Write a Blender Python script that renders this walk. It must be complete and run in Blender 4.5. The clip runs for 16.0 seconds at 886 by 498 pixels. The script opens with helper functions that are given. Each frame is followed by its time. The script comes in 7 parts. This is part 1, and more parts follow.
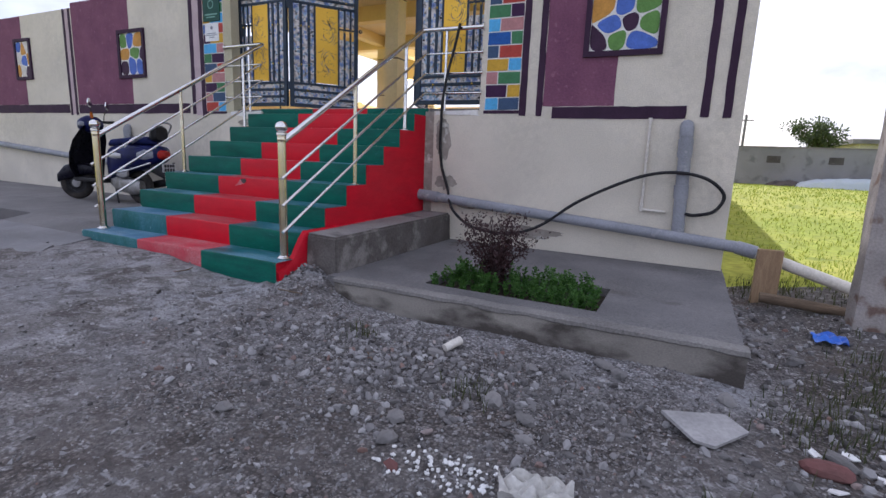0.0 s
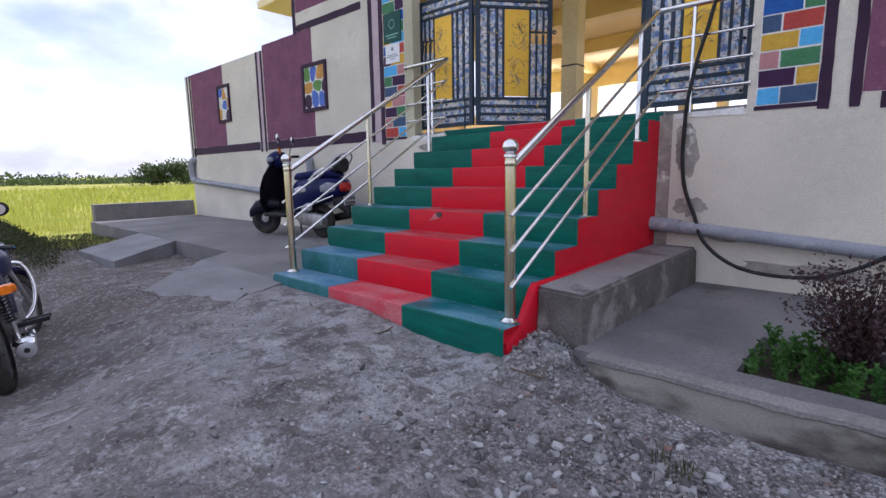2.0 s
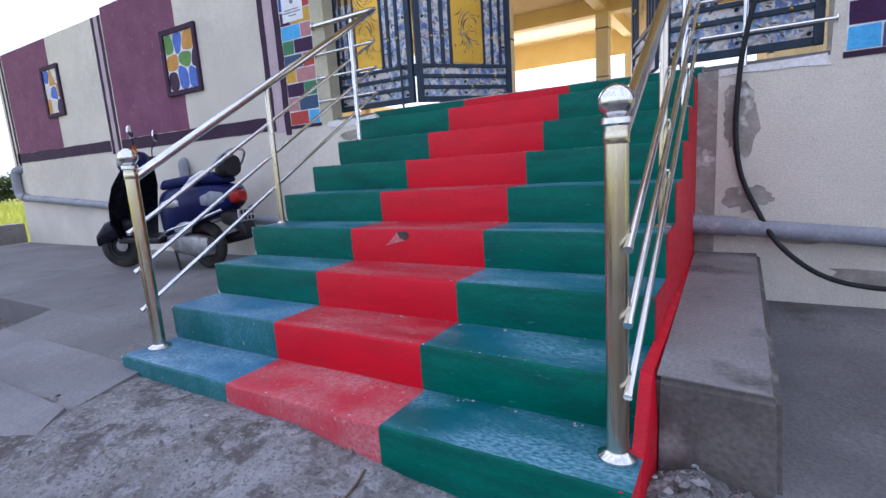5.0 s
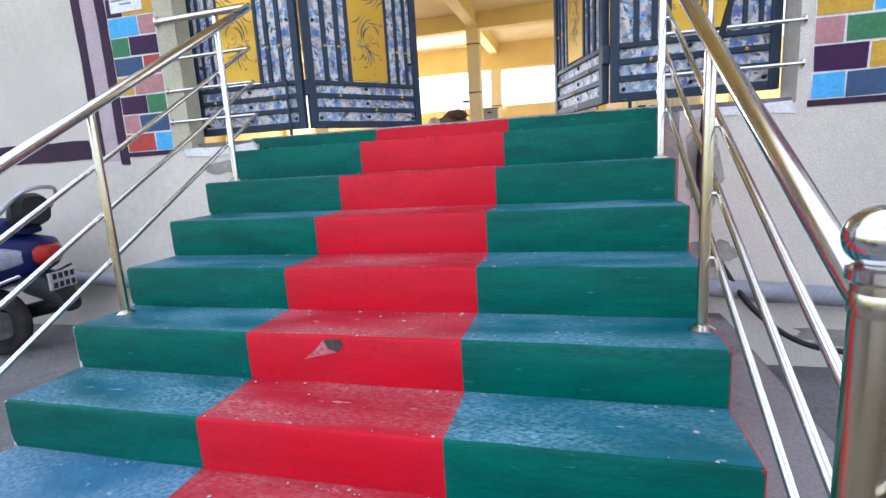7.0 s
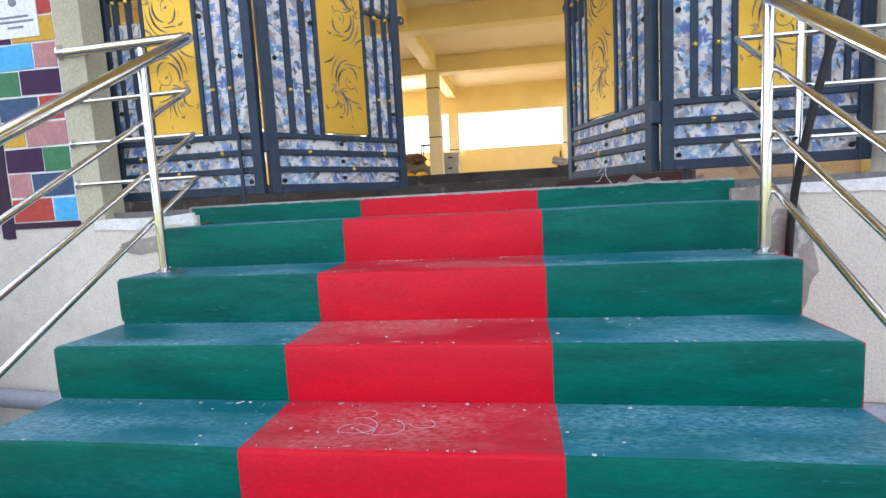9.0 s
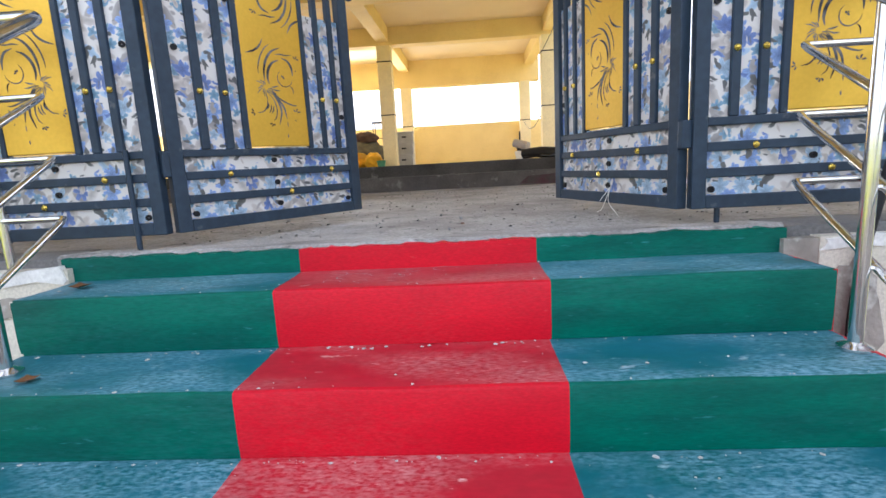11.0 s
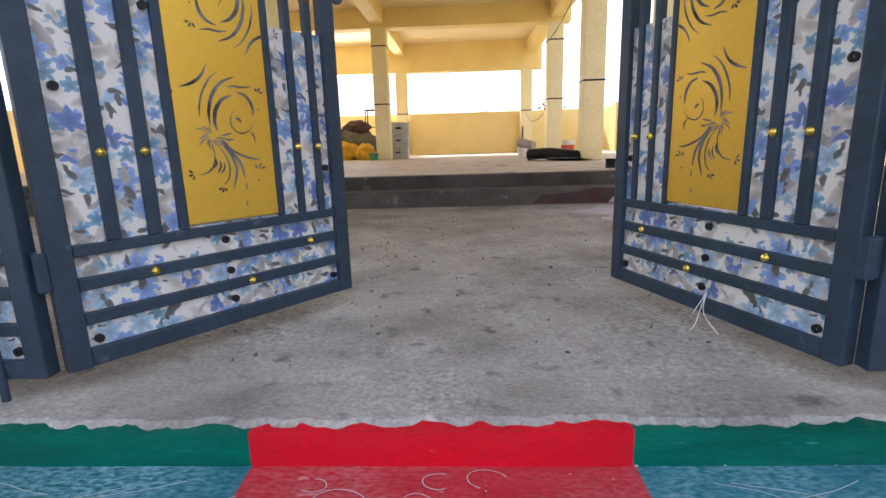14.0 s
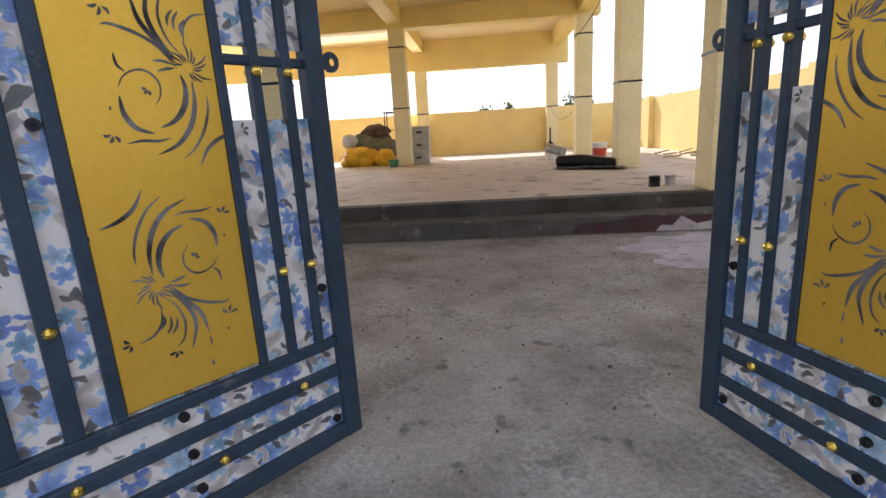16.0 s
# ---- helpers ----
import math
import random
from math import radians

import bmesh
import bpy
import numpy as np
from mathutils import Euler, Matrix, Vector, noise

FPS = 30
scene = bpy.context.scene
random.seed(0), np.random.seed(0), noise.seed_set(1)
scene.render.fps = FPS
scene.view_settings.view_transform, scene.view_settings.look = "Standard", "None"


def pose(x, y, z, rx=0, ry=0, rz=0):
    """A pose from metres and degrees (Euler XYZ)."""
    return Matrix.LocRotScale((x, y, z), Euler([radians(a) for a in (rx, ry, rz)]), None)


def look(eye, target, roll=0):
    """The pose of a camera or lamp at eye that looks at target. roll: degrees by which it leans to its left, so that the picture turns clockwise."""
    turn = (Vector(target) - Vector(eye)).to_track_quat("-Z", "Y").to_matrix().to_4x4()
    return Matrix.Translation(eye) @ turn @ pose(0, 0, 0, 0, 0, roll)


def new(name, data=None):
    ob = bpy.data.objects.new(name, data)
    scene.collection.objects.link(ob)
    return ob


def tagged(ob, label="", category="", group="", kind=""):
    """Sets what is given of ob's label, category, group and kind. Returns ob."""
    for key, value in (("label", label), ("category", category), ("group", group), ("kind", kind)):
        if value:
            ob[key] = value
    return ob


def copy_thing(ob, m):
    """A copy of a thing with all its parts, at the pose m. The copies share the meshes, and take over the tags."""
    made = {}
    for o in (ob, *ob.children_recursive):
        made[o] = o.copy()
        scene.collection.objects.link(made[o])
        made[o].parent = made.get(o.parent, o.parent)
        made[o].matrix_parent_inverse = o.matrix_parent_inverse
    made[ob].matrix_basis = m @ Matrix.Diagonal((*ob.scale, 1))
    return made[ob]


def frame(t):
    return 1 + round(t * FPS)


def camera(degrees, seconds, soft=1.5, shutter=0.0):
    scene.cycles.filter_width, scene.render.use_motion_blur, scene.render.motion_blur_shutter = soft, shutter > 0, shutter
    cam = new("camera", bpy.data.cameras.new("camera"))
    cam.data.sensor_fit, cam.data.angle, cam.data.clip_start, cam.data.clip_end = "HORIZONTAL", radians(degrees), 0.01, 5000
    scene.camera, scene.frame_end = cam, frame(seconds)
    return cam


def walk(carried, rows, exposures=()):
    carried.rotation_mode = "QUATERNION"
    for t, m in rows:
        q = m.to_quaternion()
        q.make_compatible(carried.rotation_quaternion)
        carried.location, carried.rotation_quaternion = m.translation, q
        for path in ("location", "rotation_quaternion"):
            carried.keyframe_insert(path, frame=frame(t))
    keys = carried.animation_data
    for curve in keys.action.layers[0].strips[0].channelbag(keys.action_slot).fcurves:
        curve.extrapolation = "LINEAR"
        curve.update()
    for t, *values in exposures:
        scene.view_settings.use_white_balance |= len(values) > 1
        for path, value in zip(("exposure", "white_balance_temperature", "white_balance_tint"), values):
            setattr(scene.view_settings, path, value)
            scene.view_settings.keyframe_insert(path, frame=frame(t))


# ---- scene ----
cam = camera(83.9, 16.0)
PATH = [
    (0, (4.469, -2.531, 1.128), (3.613, -0.763, 0.755), 2.3),
    (0.5, (4.145, -2.364, 1.177), (3.171, -0.654, 0.82), 1.0),
    (1, (3.839, -2.21, 1.131), (2.72, -0.583, 0.814), -0.0),
    (1.5, (3.509, -2.005, 1.156), (2.274, -0.46, 0.858), -0.6),
    (2, (3.185, -1.932, 1.16), (1.852, -0.474, 0.85), -0.9),
    (2.5, (2.885, -1.857, 1.196), (1.491, -0.466, 0.847), -1.4),
    (3, (2.651, -1.679, 1.159), (1.195, -0.352, 0.812), -2.8),
    (3.5, (2.392, -1.466, 1.194), (0.902, -0.171, 0.873), -3.9),
    (4, (2.142, -1.335, 1.178), (0.688, 0.004, 0.874), -3.3),
    (4.5, (1.919, -1.157, 1.209), (0.608, 0.319, 0.891), -3.6),
    (5, (1.735, -0.886, 1.162), (0.715, 0.799, 0.82), -3.7),
    (5.2, (1.664, -0.759, 1.171), (0.722, 0.971, 0.826), -4.3),
    (7.3, (0.908, -0.105, 1.472), (0.435, 1.81, 1.14), -3.2),
    (7.5, (0.858, 0.008, 1.476), (0.402, 1.933, 1.184), -3.1),
    (8, (0.725, 0.183, 1.54), (0.245, 2.109, 1.29), -3.1),
    (8.5, (0.556, 0.354, 1.639), (0.147, 2.298, 1.411), -3.0),
    (9, (0.497, 0.522, 1.687), (0.187, 2.486, 1.473), -3.1),
    (9.2, (0.481, 0.618, 1.694), (0.203, 2.586, 1.464), -3.5),
    (11.3, (0.348, 1.232, 2.011), (0.271, 3.2, 1.665), -3.0),
    (11.5, (0.347, 1.27, 2.018), (0.303, 3.238, 1.667), -2.8),
    (12, (0.362, 1.429, 2.077), (0.329, 3.394, 1.706), -2.0),
    (12.5, (0.332, 1.582, 2.178), (0.227, 3.538, 1.774), -1.6),
    (13, (0.228, 1.734, 2.176), (0.033, 3.684, 1.781), -1.7),
    (13.5, (0.151, 1.858, 2.336), (-0.025, 3.812, 1.947), -1.5),
    (14, (0.204, 1.987, 2.355), (0.117, 3.94, 1.936), -1.7),
    (14.5, (0.286, 2.164, 2.455), (0.199, 4.115, 2.023), -2.8),
    (15, (0.273, 2.291, 2.537), (0.094, 4.235, 2.104), -3.6),
    (15.5, (0.15, 2.454, 2.612), (-0.115, 4.389, 2.181), -3.7),
    (16, (0.16, 2.573, 2.711), (-0.022, 4.512, 2.253), -3.4),
]
walk(cam, [(t, look(eye, target, roll)) for t, eye, target, roll in PATH],
     [(0, 0.51, 5800, 20), (1.5, 0.67, 5720, 20), (3.5, 0.62, 5600, 20), (5, 0.95, 5400, 20), (8, 1.50, 5720, 13), (11.5, 1.52, 5850, 12), (12.5, 1.46, 5950, 13), (14.5, 1.17, 5900, 14), (16, 0.93, 5850, 15)])

# ---- sky, sun ----
SUN_EL, SUN_AZ = radians(38), radians(-14)      # azimuth measured from +y towards +x
world = bpy.data.worlds.new("sky")
scene.world = world
world.use_nodes = True
wn = world.node_tree.nodes
sky = wn.new("ShaderNodeTexSky")
sky.sky_type, sky.sun_disc = "NISHITA", False
sky.sun_elevation, sky.sun_rotation = SUN_EL, SUN_AZ
sky.air_density, sky.dust_density, sky.ozone_density = 1.0, 2.5, 1.2
wl = world.node_tree.links
# thin broken cloud laid over the sky
wco = wn.new("ShaderNodeTexCoord")
wmap = wn.new("ShaderNodeMapping")
wmap.inputs["Scale"].default_value = (2.4, 2.4, 5.0)
wnoise = wn.new("ShaderNodeTexNoise")
wnoise.inputs["Scale"].default_value, wnoise.inputs["Detail"].default_value = 1.7, 7
wramp = wn.new("ShaderNodeValToRGB")
wramp.color_ramp.elements[0].color = (0.46, 0.46, 0.46, 1)
wramp.color_ramp.elements[0].position, wramp.color_ramp.elements[1].position = 0.40, 0.60
wmix = wn.new("ShaderNodeMixRGB")
wcloud = wn.new("ShaderNodeTexNoise")
wcloud.inputs["Scale"].default_value, wcloud.inputs["Detail"].default_value = 2.1, 8
wtone = wn.new("ShaderNodeValToRGB")
wtone.color_ramp.elements[0].position, wtone.color_ramp.elements[0].color = 0.30, (4.0, 4.2, 4.7, 1)
wtone.color_ramp.elements[1].position, wtone.color_ramp.elements[1].color = 0.64, (8.9, 8.95, 9.1, 1)
wl.new(wco.outputs["Generated"], wmap.inputs[0])
wl.new(wmap.outputs[0], wnoise.inputs["Vector"])
wl.new(wnoise.outputs[0], wramp.inputs[0])
wl.new(wmap.outputs[0], wcloud.inputs["Vector"])
wl.new(wcloud.outputs[0], wtone.inputs[0])
wl.new(wtone.outputs[0], wmix.inputs[2])
wl.new(wramp.outputs[0], wmix.inputs[0])
wl.new(sky.outputs[0], wmix.inputs[1])
wl.new(wmix.outputs[0], wn["Background"].inputs[0])
wn["Background"].inputs[1].default_value = 0.12
sun = new("sun", bpy.data.lights.new("sun", "SUN"))
sun.data.energy, sun.data.angle, sun.data.color = 4.0, radians(0.6), (1.0, 0.93, 0.82)
to_sun = Vector((math.sin(SUN_AZ) * math.cos(SUN_EL), math.cos(SUN_AZ) * math.cos(SUN_EL), math.sin(SUN_EL)))
sun.matrix_world = look(tuple(to_sun * 60), (0, 0, 0))

# added fill lamp at the hall's open back, over the parapet, for sky light
opening = new("opening_light", bpy.data.lights.new("opening_light", "AREA"))
opening.data.shape, opening.data.size, opening.data.size_y = "RECTANGLE", 7.6, 1.18
opening.data.energy, opening.data.color = 260, (1.0, 0.98, 0.95)
opening.matrix_world = look((-5.45, 19.06, 3.95), (-5.45, 0.0, 3.95))

# ---- materials ----
def mat(name, c1, c2=None, scale=2.0, rough=0.8, metal=0.0, bump=0.15, bscale=60.0, spot=None, spot_scale=9.0,
        spot_amount=0.5, stretch=(1, 1, 1), vary=0.0, coat=0.0, fine=0.12, spec=0.22, dust=None, dust_scale=2.6, dust_amount=0.6):
    """Paint or stone: two colours mixed at a broad scale, a finer grain, spots of a third colour, bump."""
    m = bpy.data.materials.new(name)
    m.use_nodes = True
    n, l = m.node_tree.nodes, m.node_tree.links
    b = n["Principled BSDF"]
    b.inputs["Roughness"].default_value, b.inputs["Metallic"].default_value = rough, metal
    b.inputs["Coat Weight"].default_value, b.inputs["Specular IOR Level"].default_value = coat, spec
    geo, mp = n.new("ShaderNodeTexCoord"), n.new("ShaderNodeMapping")
    mp.inputs["Scale"].default_value = stretch
    l.new(geo.outputs["Object"], mp.inputs[0])

    def tex(s, detail=6.0):
        t = n.new("ShaderNodeTexNoise")
        t.inputs["Scale"].default_value, t.inputs["Detail"].default_value = s, detail
        l.new(mp.outputs[0], t.inputs["Vector"])
        return t.outputs[0]

    def ramp(src, lo, hi):
        r = n.new("ShaderNodeMapRange")
        r.inputs[1].default_value, r.inputs[2].default_value = lo, hi
        l.new(src, r.inputs[0])
        return r.outputs[0]

    def mix(f, a, c, mode="MIX"):
        x = n.new("ShaderNodeMixRGB")
        x.blend_type = mode
        for k, v in ((0, f), (1, a), (2, c)):
            if isinstance(v, (int, float)):
                x.inputs[k].default_value = v
            elif isinstance(v, tuple):
                x.inputs[k].default_value = (*v, 1)
            else:
                l.new(v, x.inputs[k])
        return x.outputs[0]

    c2 = c2 or tuple(v * 0.8 for v in c1)
    col = mix(ramp(tex(scale), 0.35, 0.65), c1, c2)
    if spot:
        col = mix(ramp(tex(spot_scale, 8), 0.72 - 0.3 * spot_amount, 0.82 - 0.3 * spot_amount), col, spot)
    if dust:
        k = n.new("ShaderNodeMath")
        k.operation = "MULTIPLY"
        l.new(ramp(tex(dust_scale, 10), 0.40, 0.64), k.inputs[0])
        l.new(ramp(tex(dust_scale * 24, 12), 0.34, 0.66), k.inputs[1])
        k2 = n.new("ShaderNodeMath")
        k2.operation, k2.inputs[1].default_value = "MULTIPLY", dust_amount
        l.new(k.outputs[0], k2.inputs[0])
        col = mix(k2.outputs[0], col, dust)
    if fine:
        g = ramp(tex(bscale, 4), 0.3, 0.7)
        v = n.new("ShaderNodeMapRange")
        v.inputs[3].default_value, v.inputs[4].default_value = 1 - fine, 1 + fine
        l.new(g, v.inputs[0])
        col = mix(1.0, col, v.outputs[0], "MULTIPLY")
    if vary:
        o, v = n.new("ShaderNodeObjectInfo"), n.new("ShaderNodeMapRange")
        v.inputs[3].default_value, v.inputs[4].default_value = 1 - vary, 1 + vary
        l.new(o.outputs["Random"], v.inputs[0])
        col = mix(1.0, col, v.outputs[0], "MULTIPLY")
    l.new(col, b.inputs["Base Color"])
    rr = n.new("ShaderNodeMapRange")
    rr.inputs[3].default_value, rr.inputs[4].default_value = max(rough - 0.12, 0.03), min(rough + 0.1, 1)
    l.new(tex(scale * 4), rr.inputs[0])
    l.new(rr.outputs[0], b.inputs["Roughness"])
    if bump:
        bp = n.new("ShaderNodeBump")
        bp.inputs["Strength"].default_value, bp.inputs["Distance"].default_value = bump, 0.01
        l.new(tex(bscale, 5), bp.inputs["Height"])
        l.new(bp.outputs[0], b.inputs["Normal"])
    return m


PLASTER = mat("beige_plaster", (0.68, 0.63, 0.53), (0.58, 0.54, 0.455), 1.2, 0.9, bump=0.35, bscale=90, spot=(0.60, 0.56, 0.48), spot_scale=3.2, spot_amount=0.35, dust=(0.42, 0.39, 0.33), dust_scale=0.8, dust_amount=0.35)
APRON = mat("pale_cast_apron", (0.245, 0.243, 0.248), (0.175, 0.173, 0.178), 1.4, 0.9, bump=0.3, bscale=70, dust=(0.17, 0.16, 0.155), dust_scale=1.2, dust_amount=0.6)
PATCHED = mat("patched_plaster", (0.38, 0.345, 0.30), (0.21, 0.19, 0.165), 5, 0.95, bump=0.6, bscale=40, spot=(0.62, 0.60, 0.55), spot_scale=7)
PURPLE = mat("plum_wall_paint", (0.20, 0.082, 0.132), (0.16, 0.062, 0.108), 3, 0.85, bump=0.5, bscale=45, spot=(0.25, 0.12, 0.17), spot_scale=14, spot_amount=0.4)
DARKPURPLE = mat("dark_aubergine_paint", (0.045, 0.020, 0.045), (0.032, 0.014, 0.034), 4, 0.7, bump=0.2)
MAUVE = mat("pale_mauve_paint", (0.50, 0.40, 0.42), (0.43, 0.34, 0.36), 4, 0.85)
WHITE = mat("white_paint", (0.78, 0.77, 0.74), (0.68, 0.67, 0.64), 6, 0.7, bump=0.2)
YELLOW = mat("pale_yellow_wall_paint", (0.86, 0.68, 0.30), (0.80, 0.62, 0.27), 1.5, 0.85, bump=0.15)
YELLOW_COL = mat("cream_column_paint", (0.82, 0.71, 0.42), (0.76, 0.65, 0.38), 2.5, 0.8, bump=0.2)
CEILING = mat("cream_ceiling_paint", (0.86, 0.72, 0.45), (0.80, 0.66, 0.41), 0.9, 0.9)
CONCRETE = mat("grey_cement", (0.235, 0.225, 0.212), (0.165, 0.158, 0.15), 1.6, 0.9, bump=0.4, bscale=70, spot=(0.16, 0.155, 0.15), spot_scale=4, spot_amount=0.35, dust=(0.11, 0.10, 0.095), dust_scale=1.3, dust_amount=0.7, fine=0.2)
CONCRETE_LT = mat("pale_cement_screed", (0.180, 0.172, 0.168), (0.135, 0.130, 0.128), 1.1, 0.85, bump=0.25, bscale=90, spot=(0.105, 0.10, 0.098), spot_scale=3, spot_amount=0.40, dust=(0.29, 0.285, 0.285), dust_scale=1.5, dust_amount=0.5, fine=0.18)
CONCRETE_DK = mat("dark_mottled_cement", (0.052, 0.047, 0.043), (0.095, 0.088, 0.082), 2.6, 0.9, bump=0.6, bscale=50, spot=(0.17, 0.158, 0.145), spot_scale=5, spot_amount=0.3, fine=0.2)
FLOOR_IN = mat("stained_cement_floor", (0.31, 0.29, 0.275), (0.18, 0.168, 0.158), 2.8, 0.75, bump=0.2, bscale=80, spot=(0.13, 0.12, 0.115), spot_scale=9, spot_amount=0.40, dust=(0.43, 0.42, 0.41), dust_scale=2.0, dust_amount=0.8, fine=0.22)
FLOOR_UP = mat("dusty_hall_floor", (0.50, 0.41, 0.31), (0.42, 0.34, 0.26), 1.3, 0.8, bump=0.2, spot=(0.20, 0.16, 0.13), spot_scale=3)
CURB_DK = mat("dark_curb", (0.075, 0.068, 0.066), (0.13, 0.12, 0.11), 2.5, 0.8, bump=0.4, spot=(0.20, 0.19, 0.18), spot_scale=8, spot_amount=0.4)
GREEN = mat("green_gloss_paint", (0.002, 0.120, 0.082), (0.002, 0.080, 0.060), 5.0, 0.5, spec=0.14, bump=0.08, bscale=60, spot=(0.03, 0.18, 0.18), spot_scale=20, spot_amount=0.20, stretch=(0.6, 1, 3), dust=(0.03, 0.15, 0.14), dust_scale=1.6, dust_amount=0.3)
# cement dust, with the sky's reflection painted in as a blue base
DUSTY_SKY_TREAD = mat("dusted_green_paint_with_sky_sheen", (0.030, 0.135, 0.235), (0.055, 0.175, 0.29), 5.0, 0.5, bump=0.25, bscale=45, spot=(0.36, 0.45, 0.50), spot_scale=30, spot_amount=0.26, spec=0.35, dust=(0.24, 0.37, 0.47), dust_scale=2.4, dust_amount=0.9)
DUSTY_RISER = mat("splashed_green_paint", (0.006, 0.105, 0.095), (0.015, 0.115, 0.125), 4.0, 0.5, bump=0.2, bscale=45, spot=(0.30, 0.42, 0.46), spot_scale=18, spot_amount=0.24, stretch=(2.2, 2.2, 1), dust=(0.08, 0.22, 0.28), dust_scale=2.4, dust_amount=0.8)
DUSTY_RED = mat("cement_dusted_red_paint", (0.46, 0.035, 0.055), (0.44, 0.075, 0.085), 5.0, 0.55, bump=0.25, bscale=45, spot=(0.60, 0.42, 0.40), spot_scale=30, spot_amount=0.24, spec=0.3, dust=(0.52, 0.24, 0.25), dust_scale=2.4, dust_amount=0.9)
PLANTER = mat("damp_stained_screed", (0.160, 0.155, 0.156), (0.108, 0.105, 0.106), 1.0, 0.85, bump=0.3, bscale=90, spot=(0.085, 0.078, 0.072), spot_scale=1.6, spot_amount=0.42, dust=(0.28, 0.27, 0.26), dust_scale=2.2, dust_amount=0.35, fine=0.2)
EDGE = mat("stained_cement_edge", (0.285, 0.265, 0.235), (0.21, 0.195, 0.175), 2.2, 0.9, bump=0.2, bscale=70, spot=(0.070, 0.062, 0.055), spot_scale=1.7, spot_amount=0.80, stretch=(1, 1, 2.0), fine=0.15)
# scuffs over a green whose bluish base carries the sky's sheen
GREEN_TREAD = mat("scuffed_green_paint_with_sky_sheen", (0.004, 0.100, 0.112), (0.014, 0.125, 0.175), 4.0, 0.46, bump=0.015, bscale=45, fine=0.08, stretch=(0.55, 1.2, 1), spot=(0.30, 0.42, 0.46), spot_scale=24, spot_amount=0.19, spec=0.35, dust=(0.20, 0.37, 0.47), dust_scale=3.6, dust_amount=0.85)
RED = mat("red_gloss_paint", (0.56, 0.003, 0.018), (0.47, 0.003, 0.016), 3.0, 0.5, bump=0.05, bscale=70, spot=(0.52, 0.04, 0.05), spot_scale=26, spot_amount=0.10, stretch=(1, 1, 3), dust=(0.50, 0.04, 0.05), dust_scale=1.6, dust_amount=0.3)
RED_TREAD = mat("scuffed_red_tread_paint", (0.42, 0.008, 0.024), (0.34, 0.018, 0.030), 4.0, 0.52, bump=0.015, bscale=45, fine=0.08, stretch=(0.55, 1.2, 1), spot=(0.60, 0.36, 0.34), spot_scale=24, spot_amount=0.19, spec=0.3, dust=(0.50, 0.20, 0.20), dust_scale=3.6, dust_amount=0.75)
STEEL = mat("polished_stainless_steel", (0.74, 0.73, 0.71), (0.66, 0.65, 0.63), 8, 0.16, 1.0, bump=0.0, fine=0.03)
BRASSY = mat("film_wrapped_yellow_steel", (0.60, 0.52, 0.33), (0.66, 0.62, 0.53), 6, 0.22, 1.0, bump=0.0, fine=0.03, stretch=(1, 1, 0.3))
GATE = mat("slate_blue_gate_enamel", (0.034, 0.052, 0.078), (0.026, 0.040, 0.060), 6, 0.42, bump=0.08, bscale=30, spot=(0.10, 0.11, 0.12), spot_scale=16, spot_amount=0.15)
GOLD = mat("gold_painted_sheet", (0.72, 0.45, 0.060), (0.64, 0.38, 0.045), 1.5, 0.38, 0.55, bump=0.04, fine=0.04)
# dark-to-grey stroke colour imitates the shaded sheet behind the scroll cut-outs
SCROLL = mat("shaded_cut_opening_paint", (0.022, 0.022, 0.026), (0.20, 0.19, 0.19), 13, 0.6)
BRASS = mat("gold_stud", (0.75, 0.55, 0.10), (0.6, 0.42, 0.08), 20, 0.28, 0.9, bump=0)
PIPE = mat("grey_pvc", (0.28, 0.29, 0.32), (0.23, 0.24, 0.265), 4, 0.5, bump=0.05, spot=(0.36, 0.36, 0.37), spot_scale=8, spot_amount=0.4)
PVC = mat("white_pvc", (0.66, 0.63, 0.57), (0.58, 0.55, 0.49), 7, 0.5, bump=0.05)
HOSE = mat("black_rubber_hose", (0.014, 0.014, 0.016), (0.025, 0.025, 0.027), 9, 0.5, bump=0.05)
BLACK = mat("black_plastic", (0.012, 0.012, 0.014), (0.02, 0.02, 0.022), 12, 0.45, bump=0.05)
RUBBER = mat("dusty_tyre_rubber", (0.022, 0.021, 0.021), (0.06, 0.052, 0.045), 10, 0.85, bump=0.4)
CHROME = mat("chrome", (0.78, 0.78, 0.79), (0.68, 0.68, 0.69), 10, 0.15, 1.0, bump=0, fine=0.03)
ALLOY = mat("dull_engine_alloy", (0.36, 0.36, 0.36), (0.22, 0.21, 0.20), 14, 0.5, 0.8, bump=0.15)
NAVY = mat("navy_scooter_enamel", (0.008, 0.012, 0.075), (0.006, 0.008, 0.045), 6, 0.34, bump=0, coat=0.0, fine=0.03, spec=0.16)
DARKBODY = mat("black_scooter_enamel", (0.006, 0.006, 0.014), (0.008, 0.008, 0.016), 6, 0.3, bump=0, coat=0.0, fine=0.03, spec=0.2)
SILVER = mat("silver_trim", (0.48, 0.48, 0.50), (0.40, 0.40, 0.42), 10, 0.35, 0.6, bump=0)
ORANGE = mat("amber_lens", (0.75, 0.19, 0.01), (0.65, 0.15, 0.01), 20, 0.2, bump=0)
LENS = mat("clear_headlamp_lens", (0.22, 0.23, 0.27), (0.16, 0.17, 0.20), 20, 0.12, bump=0, coat=0.5)
REDLENS = mat("red_lamp_lens", (0.35, 0.02, 0.015), (0.28, 0.015, 0.01), 20, 0.2, bump=0)
WOOD = mat("weathered_wood", (0.17, 0.125, 0.085), (0.11, 0.08, 0.055), 5, 0.9, bump=0.6, bscale=30, stretch=(1, 6, 6))
